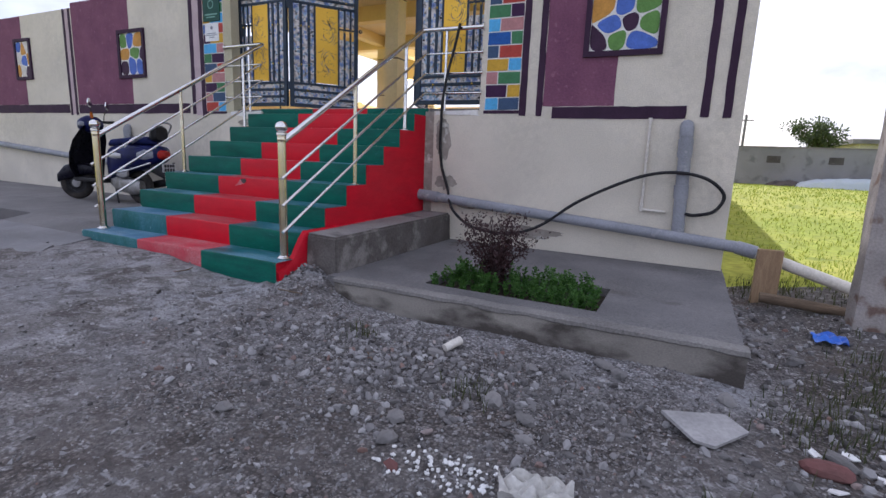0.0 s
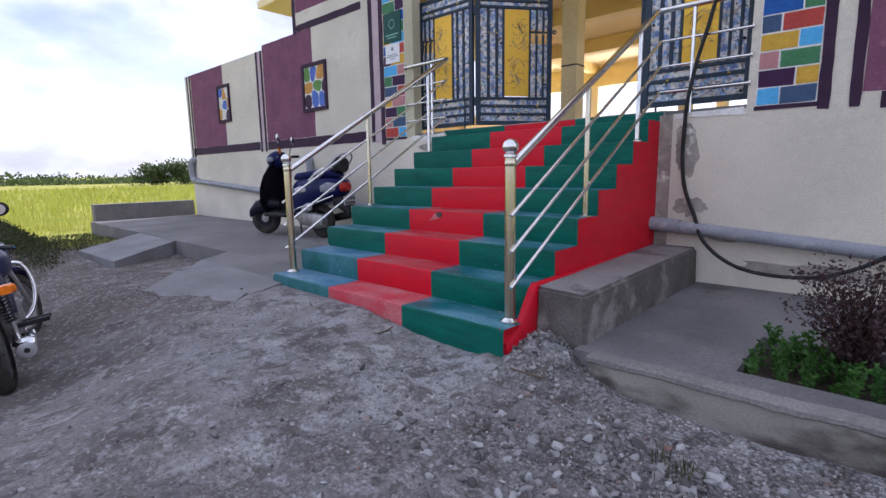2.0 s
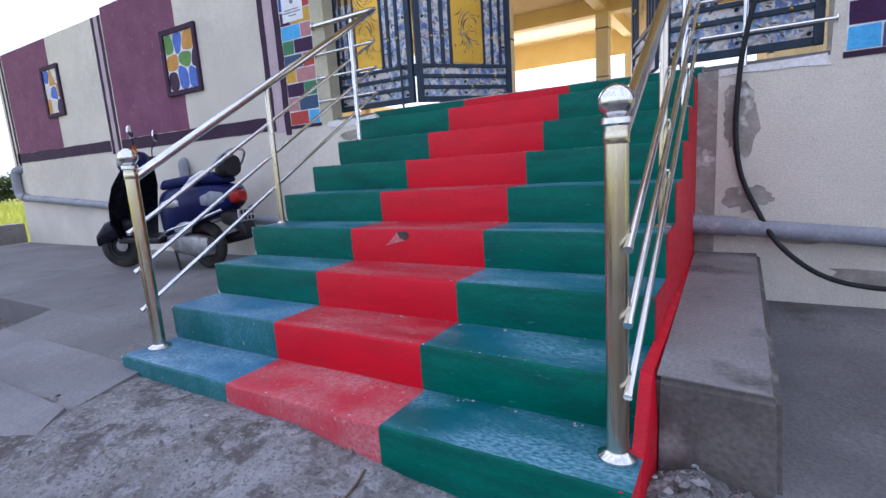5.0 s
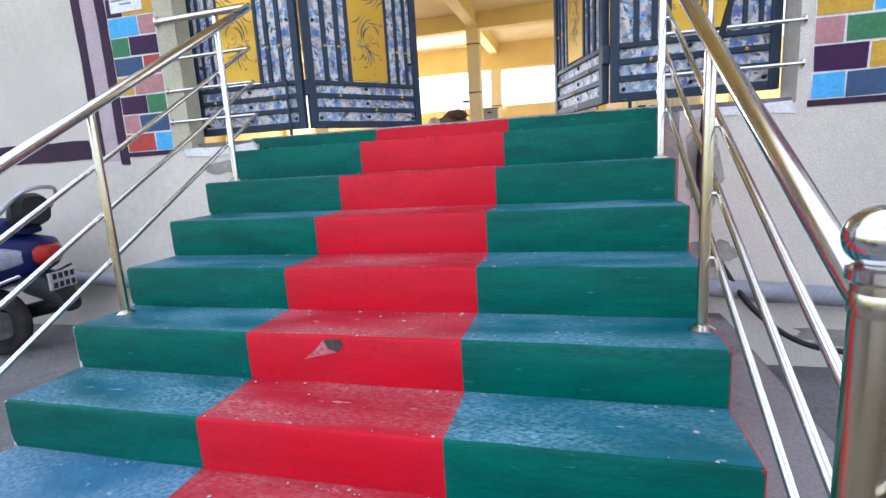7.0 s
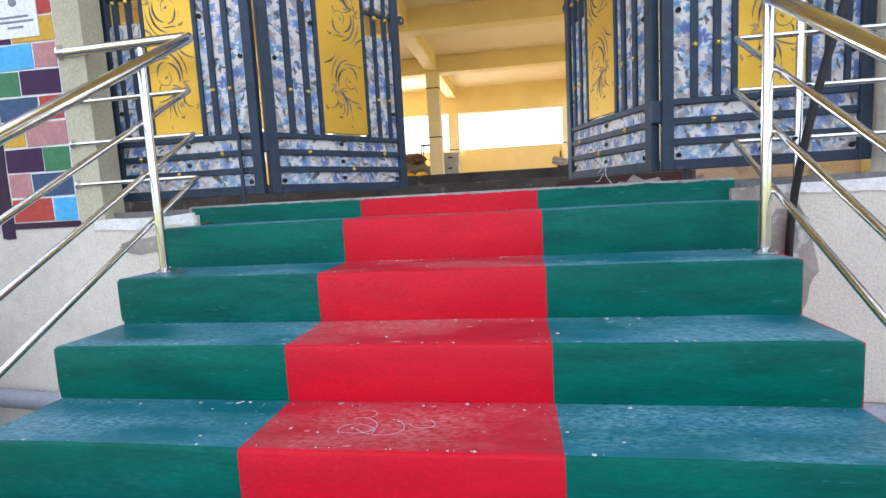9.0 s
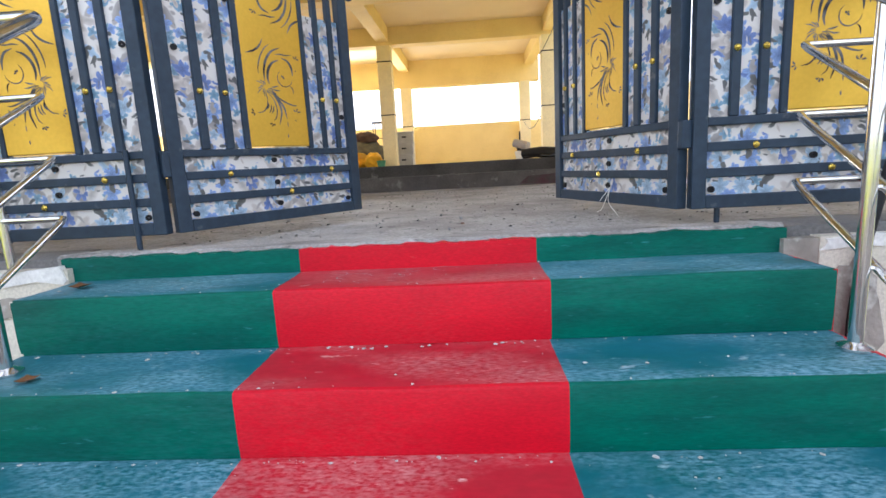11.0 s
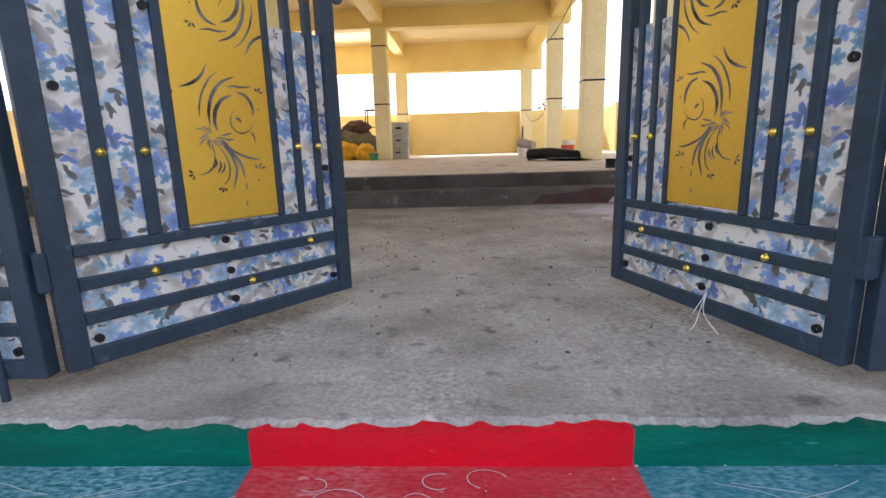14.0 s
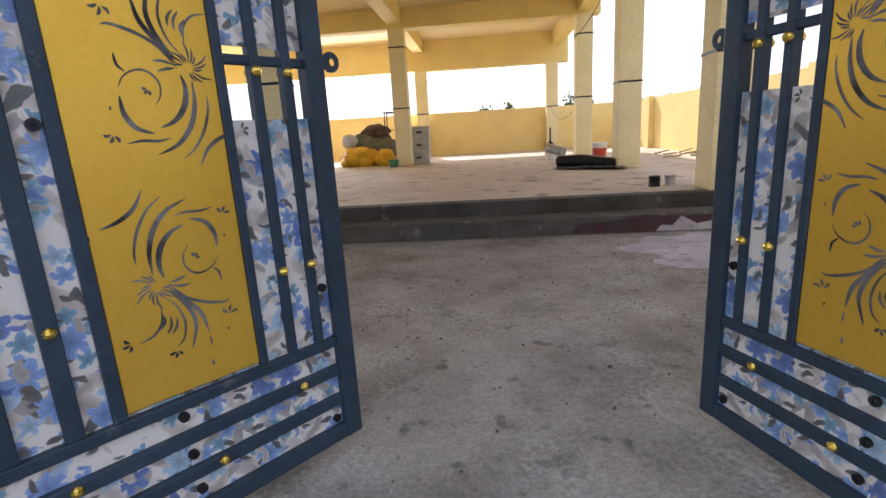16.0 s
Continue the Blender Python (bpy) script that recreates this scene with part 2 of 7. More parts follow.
STONE = mat("grey_rubble_stone", (0.215, 0.205, 0.20), (0.14, 0.135, 0.132), 4, 0.9, bump=0.5, bscale=40, vary=0.3)
REDSTONE = mat("brick_red_stone", (0.17, 0.075, 0.07), (0.12, 0.06, 0.055), 6, 0.9, bump=0.5, bscale=40)
SOIL = mat("dark_garden_soil", (0.05, 0.038, 0.028), (0.03, 0.024, 0.018), 8, 1.0, bump=0.8, bscale=30)


def leaf_mat(name, c1, c2, trans=0.35):
    m = bpy.data.materials.new(name)
    m.use_nodes = True
    n, l = m.node_tree.nodes, m.node_tree.links
    b = n["Principled BSDF"]
    g = n.new("ShaderNodeNewGeometry")
    mx = n.new("ShaderNodeMixRGB")
    mx.inputs[1].default_value, mx.inputs[2].default_value = (*c1, 1), (*c2, 1)
    l.new(g.outputs["Random Per Island"], mx.inputs[0])
    l.new(mx.outputs[0], b.inputs["Base Color"])
    b.inputs["Roughness"].default_value = 0.6
    t = n.new("ShaderNodeBsdfTranslucent")
    l.new(mx.outputs[0], t.inputs[0])
    s = n.new("ShaderNodeMixShader")
    s.inputs[0].default_value = trans
    l.new(b.outputs[0], s.inputs[1])
    l.new(t.outputs[0], s.inputs[2])
    l.new(s.outputs[0], n["Material Output"].inputs[0])
    return m


LEAF = leaf_mat("bright_green_leaf", (0.032, 0.105, 0.014), (0.080, 0.19, 0.032))
LEAF_RED = leaf_mat("maroon_leaf", (0.030, 0.014, 0.016), (0.066, 0.028, 0.030), 0.2)
# far foliage green, lightened to put distance haze into the colour
LEAF_TREE = leaf_mat("hazed_tree_leaf", (0.045, 0.075, 0.024), (0.10, 0.135, 0.045))
GRASS = leaf_mat("sunlit_meadow_grass", (0.26, 0.31, 0.030), (0.38, 0.385, 0.065), 0.45)
SIDE_GRASS = leaf_mat("short_green_grass", (0.17, 0.24, 0.022), (0.34, 0.37, 0.055), 0.4)
# weed green taken darker so the colour itself holds the bank's shade
WEED = leaf_mat("shade_darkened_weed_grass", (0.036, 0.050, 0.016), (0.085, 0.095, 0.032), 0.3)
BARK = mat("grey_bark", (0.11, 0.085, 0.065), (0.07, 0.055, 0.04), 8, 0.95, bump=0.8, bscale=20)


# ---- mesh helpers ----
ORIGIN = {}


def thing(name, at=(0, 0, 0), label="", category="", group="", kind=""):
    """An Empty at its base; its parts are then given in world coordinates."""
    e = new(name)
    e.location, e.empty_display_size = at, 0.1
    ORIGIN[e] = Vector(at)
    return tagged(e, label, category, group, kind)


def part(name, bm, material, parent=None, label="", smooth=False):
    me = bpy.data.meshes.new(name)
    o = ORIGIN.get(parent, Vector((0, 0, 0)))
    if o.length:
        bmesh.ops.translate(bm, verts=bm.verts, vec=-o)
    bmesh.ops.recalc_face_normals(bm, faces=bm.faces)
    bm.to_mesh(me)
    bm.free()
    if smooth:
        me.shade_smooth()
        me.set_sharp_from_angle(angle=radians(38))
    for mm in (material if isinstance(material, list) else [material]):
        me.materials.append(mm)
    ob = new(name, me)
    if parent:
        ob.parent = parent
        ORIGIN[ob] = o
    if label:
        ob["label"] = label
    return ob


def box(bm, x0, x1, y0, y1, z0, z1, bevel=0.0, m=None):
    r = bmesh.ops.create_cube(bm, size=1.0)
    vs = r["verts"]
    for v in vs:
        v.co = Vector((x0 if v.co.x < 0 else x1, y0 if v.co.y < 0 else y1, z0 if v.co.z < 0 else z1))
    if bevel:
        es = list({e for v in vs for e in v.link_edges})
        r = bmesh.ops.bevel(bm, geom=es, offset=bevel, segments=2, affect="EDGES", profile=0.5)
        vs = list({v for f in r["faces"] for v in f.verts} | {v for v in vs if v.is_valid})
    if m is not None:
        bmesh.ops.transform(bm, matrix=m, verts=vs)
    return vs


def boxes(*dims, bevel=0.0):
    bm = bmesh.new()
    for d in dims:
        box(bm, *d, bevel=bevel)
    return bm


def tube(bm, pts, r, seg=10, cap=True):
    """A round bar swept along points; r is one radius or one for each point."""
    pts = [Vector(p) for p in pts]
    rs = r if isinstance(r, (list, tuple)) else [r] * len(pts)
    rings, side = [], None
    for i, p in enumerate(pts):
        d = (pts[min(i + 1, len(pts) - 1)] - pts[max(i - 1, 0)]).normalized()
        if side is None:
            side = d.cross(Vector((0, 0, 1)) if abs(d.z) < 0.9 else Vector((1, 0, 0))).normalized()
        side = (side - d * side.dot(d)).normalized()
        up = d.cross(side)
        rings.append([bm.verts.new(p + (side * math.cos(2 * math.pi * k / seg) + up * math.sin(2 * math.pi * k / seg)) * rs[i]) for k in range(seg)])
    for a, b in zip(rings, rings[1:]):
        for k in range(seg):
            bm.faces.new((a[k], a[(k + 1) % seg], b[(k + 1) % seg], b[k]))
    if cap:
        bm.faces.new(rings[0][::-1])
        bm.faces.new(rings[-1])
    return bm


def bar(p, q, r, seg=12):
    return tube(bmesh.new(), [p, q], r, seg)


def curve(pts, n=8):
    """Catmull-Rom points through pts."""
    P = [Vector(p) for p in pts]
    P = [2 * P[0] - P[1]] + P + [2 * P[-1] - P[-2]]
    out = []
    for i in range(1, len(P) - 2):
        for k in range(n):
            t = k / n
            a, b, c, d = P[i - 1], P[i], P[i + 1], P[i + 2]
            out.append(0.5 * (2 * b + (c - a) * t + (2 * a - 5 * b + 4 * c - d) * t * t + (3 * b - a - 3 * c + d) * t ** 3))
    return out + [P[-2]]


def ball(bm, c, r, seg=14, squash=1.0):
    vs = bmesh.ops.create_uvsphere(bm, u_segments=seg, v_segments=max(6, seg // 2), radius=r)["verts"]
    for v in vs:
        v.co = Vector((v.co.x, v.co.y, v.co.z * squash)) + Vector(c)
    return vs


def lathe(bm, c, profile, seg=24, axis="z"):
    """Turned shape: (radius, height) rows round an axis through c."""
    rings = []
    for r, h in profile:
        ring = []
        for k in range(seg):
            a = 2 * math.pi * k / seg
            u, v = r * math.cos(a), r * math.sin(a)
            p = {"z": (u, v, h), "y": (u, h, v), "x": (h, u, v)}[axis]
            ring.append(bm.verts.new(Vector(c) + Vector(p)))
        rings.append(ring)
    for a, b in zip(rings, rings[1:]):
        for k in range(seg):
            bm.faces.new((a[k], a[(k + 1) % seg], b[(k + 1) % seg], b[k]))
    bm.faces.new(rings[0][::-1])
    bm.faces.new(rings[-1])
    return bm


def prism(bm, pts, y0, y1):
    """A flat outline of (x, z) points given depth along y."""
    a = [bm.verts.new((x, y0, z)) for x, z in pts]
    b = [bm.verts.new((x, y1, z)) for x, z in pts]
    bm.faces.new(a)
    bm.faces.new(b[::-1])
    for i in range(len(pts)):
        j = (i + 1) % len(pts)
        bm.faces.new((a[i], b[i], b[j], a[j]))
    return bm


def structure(name, bm, material, label="", smooth=False):
    return tagged(part(name, bm, material, None, label, smooth), label, kind="structure")


def solo(name, bm, material, label, category, group="", smooth=False, kind=""):
    return tagged(part(name, bm, material, None, "", smooth), label, category, group, kind)

# ---- ground: one sheet out to the horizon ----
def smooth01(t):
    t = min(max(t, 0.0), 1.0)
    return t * t * (3 - 2 * t)


def ground_z(x, y):
    z = 0.05 - 0.16 * smooth01((x + 0.5) / 3.6)
    z -= 0.08 * smooth01((-1.2 - x) / 3.0) + 0.08 * smooth01((-7.0 - x) / 4.0)
    z -= 0.05 * smooth01((-0.8 - y) / 2.0)
    z += 0.07 * math.exp(-((x + 0.6) / 1.3) ** 2 - ((y - 0.25) / 0.55) ** 2)
    z += 0.19 * math.exp(-((x - 1.68) / 0.30) ** 2 - ((y - 0.66) / 0.26) ** 2) * (1 + 0.5 * noise.noise(Vector((x * 9, y * 9, 2))))
    z += 0.015 * math.exp(-((y - 0.60) / 0.20) ** 2) * smooth01((x - 1.9) / 0.5) * (1 - smooth01((x - 4.7) / 0.5))
    z -= 0.23 * smooth01((-0.55 - y) / 1.0) * smooth01((0.9 - x) / 1.6) * (1 - smooth01((-3.5 - x) / 2.5))
    z += 0.60 * math.exp(-((x + 6.9) / 1.7) ** 2 - ((y + 1.25) / 0.62) ** 2) * (1 + 0.35 * noise.noise(Vector((x * 1.6, y * 2.2, 5))))
    z += 0.16 * math.exp(-((x - 6.2) / 0.8) ** 2 - ((y - 3.6) / 1.6) ** 2)
    z += 0.42 * smooth01((y - 5.0) / 17.0) * smooth01((x - 4.9) / 1.5)
    near = 1 - smooth01((abs(x + 2) - 10) / 6)
    z += near * (0.030 * noise.noise(Vector((x * 1.3, y * 1.3, 3.0))) + 0.014 * noise.noise(Vector((x * 5, y * 5, 9.0))))
    z += near * 0.006 * noise.noise(Vector((x * 17, y * 17, 1.0)))
    return z


def is_field(x, y):
    w = 0.5 * noise.noise(Vector((x * 0.9, y * 0.9, 7.0)))
    if x < -9.85 + 0.3 * w or y < -40 or y > 3.3 and (x > 5.0 or x < -9.7):
        return True
    if x < -7.1 + w - 0.6 * y and -0.6 < y < 1.0:
        return True
    return x > 5.9 + w and y > 2.2


def axis(fine0, fine1, step, far):
    a = [fine0 - f for f in far][::-1]
    b = [fine1 + f for f in far]
    n = int(round((fine1 - fine0) / step))
    return a + [fine0 + i * (fine1 - fine0) / n for i in range(n + 1)] + b


FAR = (0.3, 0.8, 1.6, 3, 5, 8, 12, 18, 28, 45, 80, 150, 300, 700, 1500, 3200)
gx, gy = axis(-11.0, 7.6, 0.085, FAR), axis(-3.6, 3.4, 0.085, FAR)
gverts = [(x, y, ground_z(x, y)) for y in gy for x in gx]
W_ = len(gx)
gfaces = [(j * W_ + i, j * W_ + i + 1, (j + 1) * W_ + i + 1, (j + 1) * W_ + i) for j in range(len(gy) - 1) for i in range(W_ - 1)]
gme = bpy.data.meshes.new("ground")
gme.from_pydata(gverts, [], gfaces)


def dirt_material():
    """Trodden yard: grey cement dust, brown earth, dark grit, white splashes."""
    m = bpy.data.materials.new("dusty_yard")
    m.use_nodes = True
    n, l = m.node_tree.nodes, m.node_tree.links
    b = n["Principled BSDF"]
    b.inputs["Roughness"].default_value = 0.95
    co = n.new("ShaderNodeTexCoord")

    def tex(s, d=8.0, w=0.0):
        t = n.new("ShaderNodeTexNoise")
        t.inputs["Scale"].default_value, t.inputs["Detail"].default_value, t.inputs["Distortion"].default_value = s, d, w
        t.inputs["Roughness"].default_value = 0.62
        l.new(co.outputs["Object"], t.inputs["Vector"])
        return t.outputs[0]

    def rng(src, lo, hi, a=0.0, c=1.0):
        r = n.new("ShaderNodeMapRange")
        for k, v in zip((1, 2, 3, 4), (lo, hi, a, c)):
            r.inputs[k].default_value = v
        l.new(src, r.inputs[0])
        return r.outputs[0]

    def mix(f, a, c, mode="MIX"):
        x = n.new("ShaderNodeMixRGB")
        x.blend_type = mode
        l.new(f, x.inputs[0])
        for k, v in ((1, a), (2, c)):
            if isinstance(v, tuple):
                x.inputs[k].default_value = (*v, 1)
            else:
                l.new(v, x.inputs[k])
        return x.outputs[0]

    sep = n.new("ShaderNodeSeparateXYZ")
    l.new(co.outputs["Object"], sep.inputs[0])
    col = mix(rng(tex(0.9), 0.42, 0.58), (0.205, 0.195, 0.190), (0.105, 0.095, 0.088))
    # earth is browner away from the cement apron, to both sides
    side = n.new("ShaderNodeMath")
    side.operation = "ABSOLUTE"
    l.new(rng(sep.outputs[0], -3.6, 3.6, -1.0, 1.0), side.inputs[0])
    brown = n.new("ShaderNodeMath")
    brown.operation = "MULTIPLY"
    l.new(rng(side.outputs[0], 0.22, 0.85), brown.inputs[0])
    l.new(rng(tex(2.3), 0.38, 0.62), brown.inputs[1])
    col = mix(brown.outputs[0], col, (0.125, 0.080, 0.055))
    # cement slurry spilt at the foot of the stairs, on the apron and along the slab
    wash = n.new("ShaderNodeMath")
    wash.operation = "MULTIPLY"
    l.new(rng(sep.outputs[1], -1.9, 0.25), wash.inputs[0])
    l.new(rng(tex(1.25, 10, 0.9), 0.40, 0.58), wash.inputs[1])
    col = mix(wash.outputs[0], col, (0.335, 0.34, 0.358))
    col = mix(rng(tex(2.1, 10, 0.8), 0.54, 0.63, 0, 0.8), col, (0.40, 0.395, 0.395))
    earth = n.new("ShaderNodeMath")
    earth.operation = "MULTIPLY"
    l.new(rng(sep.outputs[0], 0.1, -1.8, 0, 0.88), earth.inputs[0])
    l.new(rng(tex(1.9, 9, 0.5), 0.30, 0.50), earth.inputs[1])
    col = mix(earth.outputs[0], col, (0.092, 0.069, 0.056))
    loose = n.new("ShaderNodeMath")
    loose.operation = "MULTIPLY"
    l.new(rng(sep.outputs[0], 1.2, 2.6, 0, 0.8), loose.inputs[0])
    l.new(rng(sep.outputs[1], 0.48, 0.15), loose.inputs[1])
    col = mix(loose.outputs[0], col, (0.125, 0.115, 0.109))
    # dark rubble past the slab's end, its slope's shade mixed into the colour
    col = mix(rng(sep.outputs[0], 4.75, 5.25, 0, 0.8), col, (0.055, 0.043, 0.034))
    col = mix(rng(tex(4.6, 10, 0.5), 0.54, 0.62, 0, 0.8), col, (0.075, 0.064, 0.058))
    col = mix(rng(tex(24, 9), 0.56, 0.63, 0, 0.75), col, (0.30, 0.29, 0.285))
    col = mix(rng(tex(70, 8), 0.54, 0.62, 0, 0.65), col, (0.060, 0.053, 0.048))
    # broken crust and clods
    col = mix(rng(tex(10, 12, 1.2), 0.53, 0.60, 0, 0.62), col, (0.088, 0.080, 0.076))
    col = mix(rng(tex(15, 12, 0.8), 0.57, 0.63, 0, 0.55), col, (0.36, 0.36, 0.37))
    # fine chippings bedded in the earth
    grit = n.new("ShaderNodeTexVoronoi")
    grit.inputs["Scale"].default_value = 58
    l.new(co.outputs["Object"], grit.inputs["Vector"])
    tone = n.new("ShaderNodeSeparateColor")
    l.new(grit.outputs["Color"], tone.inputs[0])
    where = n.new("ShaderNodeMath")
    where.operation = "MULTIPLY"
    l.new(rng(sep.outputs[0], 0.6, 3.0, 0.25, 1.0), where.inputs[0])
    l.new(rng(tex(1.6, 6, 0.4), 0.40, 0.60, 0.15, 1.0), where.inputs[1])
    chip = mix(rng(tone.outputs[0], 0.0, 1.0), (0.50, 0.48, 0.46), (1.60, 1.58, 1.56))
    chip = mix(rng(grit.outputs["Distance"], 0.40, 0.66, 0, 1), chip, (0.38, 0.36, 0.35))
    col = mix(where.outputs[0], col, chip, "MULTIPLY")
    l.new(col, b.inputs["Base Color"])
    bp = n.new("ShaderNodeBump")
    bp.inputs["Strength"].default_value, bp.inputs["Distance"].default_value = 0.9, 0.02
    l.new(tex(30, 10), bp.inputs["Height"])
    l.new(bp.outputs[0], b.inputs["Normal"])
    return m


FIELD = mat("meadow_floor", (0.24, 0.25, 0.035), (0.33, 0.31, 0.07), 0.05, 1.0, bump=0.8, bscale=3, spot=(0.12, 0.18, 0.03), spot_scale=0.4, spot_amount=0.5, fine=0.35)
gme.materials.append(dirt_material())
gme.materials.append(FIELD)
gme.materials.append(mat("short_turf", (0.22, 0.27, 0.030), (0.32, 0.33, 0.055), 0.35, 1.0, bump=0.8, bscale=8, spot=(0.14, 0.19, 0.025), spot_scale=0.9, spot_amount=0.35, fine=0.25))
for p in gme.polygons:
    if is_field(p.center.x, p.center.y):
        p.material_index = 2 if p.center.x > 4 and p.center.y < 60 else 1
gme.shade_smooth()
tagged(new("ground", gme), "dusty gravelly yard running out into sunlit grass field", kind="structure")

# ---- walls of the hall's front ----
WY = 3.0
structure("wall_front_left_low", boxes((-9.6, -4.75, WY, 3.23, -0.4, 3.47)), PLASTER, "low front wall of beige plaster")
structure("wall_front_left_high", boxes((-4.75, -1.90, WY, 3.231, -0.4, 6.0)), PLASTER, "tall front wall of beige plaster")
structure("wall_front_right", boxes((2.19, 4.87, WY, 3.23, -0.4, 6.0)), PLASTER, "tall front wall of beige plaster")
structure("wall_plinth_right", boxes((1.60, 2.19, WY + 0.001, 3.2, -0.4, 1.655)), PLASTER, "plinth wall under the gate")
structure("wall_plinth_patch", boxes((1.476, 1.60, WY + 0.006, 3.2, -0.4, 1.65)), PATCHED, "grey patched strip of plinth wall beside the stairs")
structure("wall_plinth_left", boxes((-1.90, -1.256, WY + 0.002, 3.2, -0.4, 1.655)), PLASTER, "plinth wall under the gate")
structure("wall_side_left", boxes((-9.6, -9.37, 3.23, 19.1, -0.4, 3.30)), YELLOW, "yellow parapet wall along the hall's side")
structure("wall_side_right", boxes((4.64, 4.87, 3.23, 19.1, -0.4, 3.30)), YELLOW, "yellow parapet wall along the hall's side")
structure("wall_back", boxes((-9.37, 4.64, 18.87, 19.1, -0.4, 3.33)), YELLOW, "yellow parapet wall at the hall's back")
bm = bmesh.new()
for y in (6.2, 9.6, 13.0, 16.4):
    box(bm, 4.50, 4.638, y, y + 0.3, 1.6, 3.34)
    box(bm, -9.368, -9.23, y, y + 0.3, 1.6, 3.34)
structure("wall_pilasters", bm, YELLOW, "yellow pilasters on the parapet walls")

OLIVE = mat("olive_cream_pillar_paint", (0.52, 0.49, 0.35), (0.45, 0.42, 0.30), 3, 0.85, bump=0.25, dust=(0.36, 0.33, 0.25), dust_scale=2.0, dust_amount=0.4)
structure("wall_gate_pillar", boxes((-1.980, -1.817, WY - 0.004, 3.143, 1.64, 5.19)), OLIVE, "olive cream painted pillar beside the gate")

# raised painted fields and bands on the walls, 3 mm proud
def field(name, x0, x1, z0, z1, material, label, proud=0.003, rough_edge=0.004):
    bm = bmesh.new()
    n = max(2, int((x1 - x0) / 0.12))
    k = max(2, int((z1 - z0) / 0.12))
    rnd = random.Random(int(x0 * 1000 + z0 * 77))
    out = [(x0 + (x1 - x0) * i / n, z0) for i in range(n)] + [(x1, z0 + (z1 - z0) * i / k) for i in range(k)]
    out += [(x1 - (x1 - x0) * i / n, z1) for i in range(n)] + [(x0, z1 - (z1 - z0) * i / k) for i in range(k)]
    out = [(x + rnd.uniform(-1, 1) * rough_edge, z + rnd.uniform(-1, 1) * rough_edge) for x, z in out]
    prism(bm, out, WY - proud, WY + 0.02)
    return structure(name, bm, material, label)


for i, d in enumerate((
        (-9.26, -7.60, 1.80, 3.465, PURPLE), (-5.86, -4.22, 1.79, 3.55, PURPLE), (-4.64, -2.90, 3.86, 5.6, PURPLE),
        (2.94, 3.69, 1.70, 5.6, PURPLE))):
    field("trim_panel_%d" % (i + 1), *d, "plum painted wall panel")
for i, d in enumerate((
        (-9.40, -6.16, 1.64, 1.797), (-5.86, -2.80, 1.63, 1.785), (3.05, 4.38, 1.572, 1.695), (-4.64, -2.90, 3.555, 3.66),
        (-9.50, -9.44, 1.6, 3.465), (-9.36, -9.29, 1.6, 3.465), (-6.135, -6.07, 1.6, 3.47), (-5.96, -5.89, 1.6, 3.47),
        (-4.75, -4.655, 3.52, 6.0), (-2.735, -2.655, 1.62, 6.0), (-2.51, -2.425, 1.57, 6.0),
        (2.672, 2.75, 1.60, 6.0), (2.866, 2.935, 1.60, 6.0), (4.506, 4.58, 1.59, 6.0), (4.697, 4.768, 1.585, 6.0))):
    field("trim_band_%d" % (i + 1), *d, DARKPURPLE, "dark aubergine painted band", 0.006)
for i, d in enumerate(((-6.068, -5.962, 1.62, 3.47), (-2.653, -2.512, 1.60, 6.0))):
    field("trim_strip_%d" % (i + 1), *d, MAUVE, "pale mauve painted strip", 0.002)

for i, d in enumerate(((-1.885, -1.265, 1.600, 1.654), (1.61, 2.185, 1.605, 1.654))):
    field("trim_ledge_%d" % (i + 1), *d, WHITE, "broken white plaster edge under the gate", 0.006, 0.016)

def peeled(name, cx, cz, rx, rz, seed, label):
    out = []
    for i in range(40):
        a = 2 * math.pi * i / 40
        d = Vector((math.cos(a), math.sin(a), seed))
        r = 1 + 0.45 * noise.noise(d * 1.5) + 0.28 * noise.noise(d * 5)
        out.append((cx + rx * r * d.x, cz + rz * r * d.y))
    structure(name, prism(bmesh.new(), out, WY - 0.004, WY + 0.015), PATCHED, label)


peeled("wall_patch_1", 1.72, 1.30, 0.10, 0.24, 3.1, "peeled grey plaster beside the stairs")
peeled("wall_patch_2", 2.20, 0.56, 0.34, 0.055, 5.7, "damp peeled plaster above the bench")
peeled("wall_patch_3", 1.80, 0.80, 0.13, 0.10, 8.3, "peeled grey plaster beside the stairs")
peeled("wall_patch_4", 2.75, 0.30, 0.50, 0.06, 1.9, "damp peeled plaster above the slab")
peeled("wall_patch_5", -1.55, 1.50, 0.20, 0.05, 2.6, "broken plaster under the gate")

# ---- platform, hall floor, steps inside ----
structure("floor_landing", boxes((-9.37, 4.64, 3.085, 7.31, 1.40, 1.68)), FLOOR_IN, "stained grey cement landing behind the gate")
structure("floor_hall_step", boxes((-9.37, 2.75, 7.31, 7.62, 1.40, 1.855), bevel=0.006), CURB_DK, "dark cement step")
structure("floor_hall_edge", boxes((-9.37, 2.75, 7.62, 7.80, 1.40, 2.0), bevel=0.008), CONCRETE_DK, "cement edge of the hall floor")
structure("floor_hall", boxes((-9.37, 4.64, 7.80, 18.87, 1.40, 1.999)), FLOOR_UP, "dusty brown cement hall floor")
structure("floor_side", boxes((2.75, 4.64, 7.31, 7.80, 1.40, 1.9985)), FLOOR_UP, "dusty cement floor beside the steps")
structure("floor_fill", boxes((-9.37, 4.64, 3.24, 18.87, 0.2, 1.40)), CONCRETE, "filled cement base of the hall")

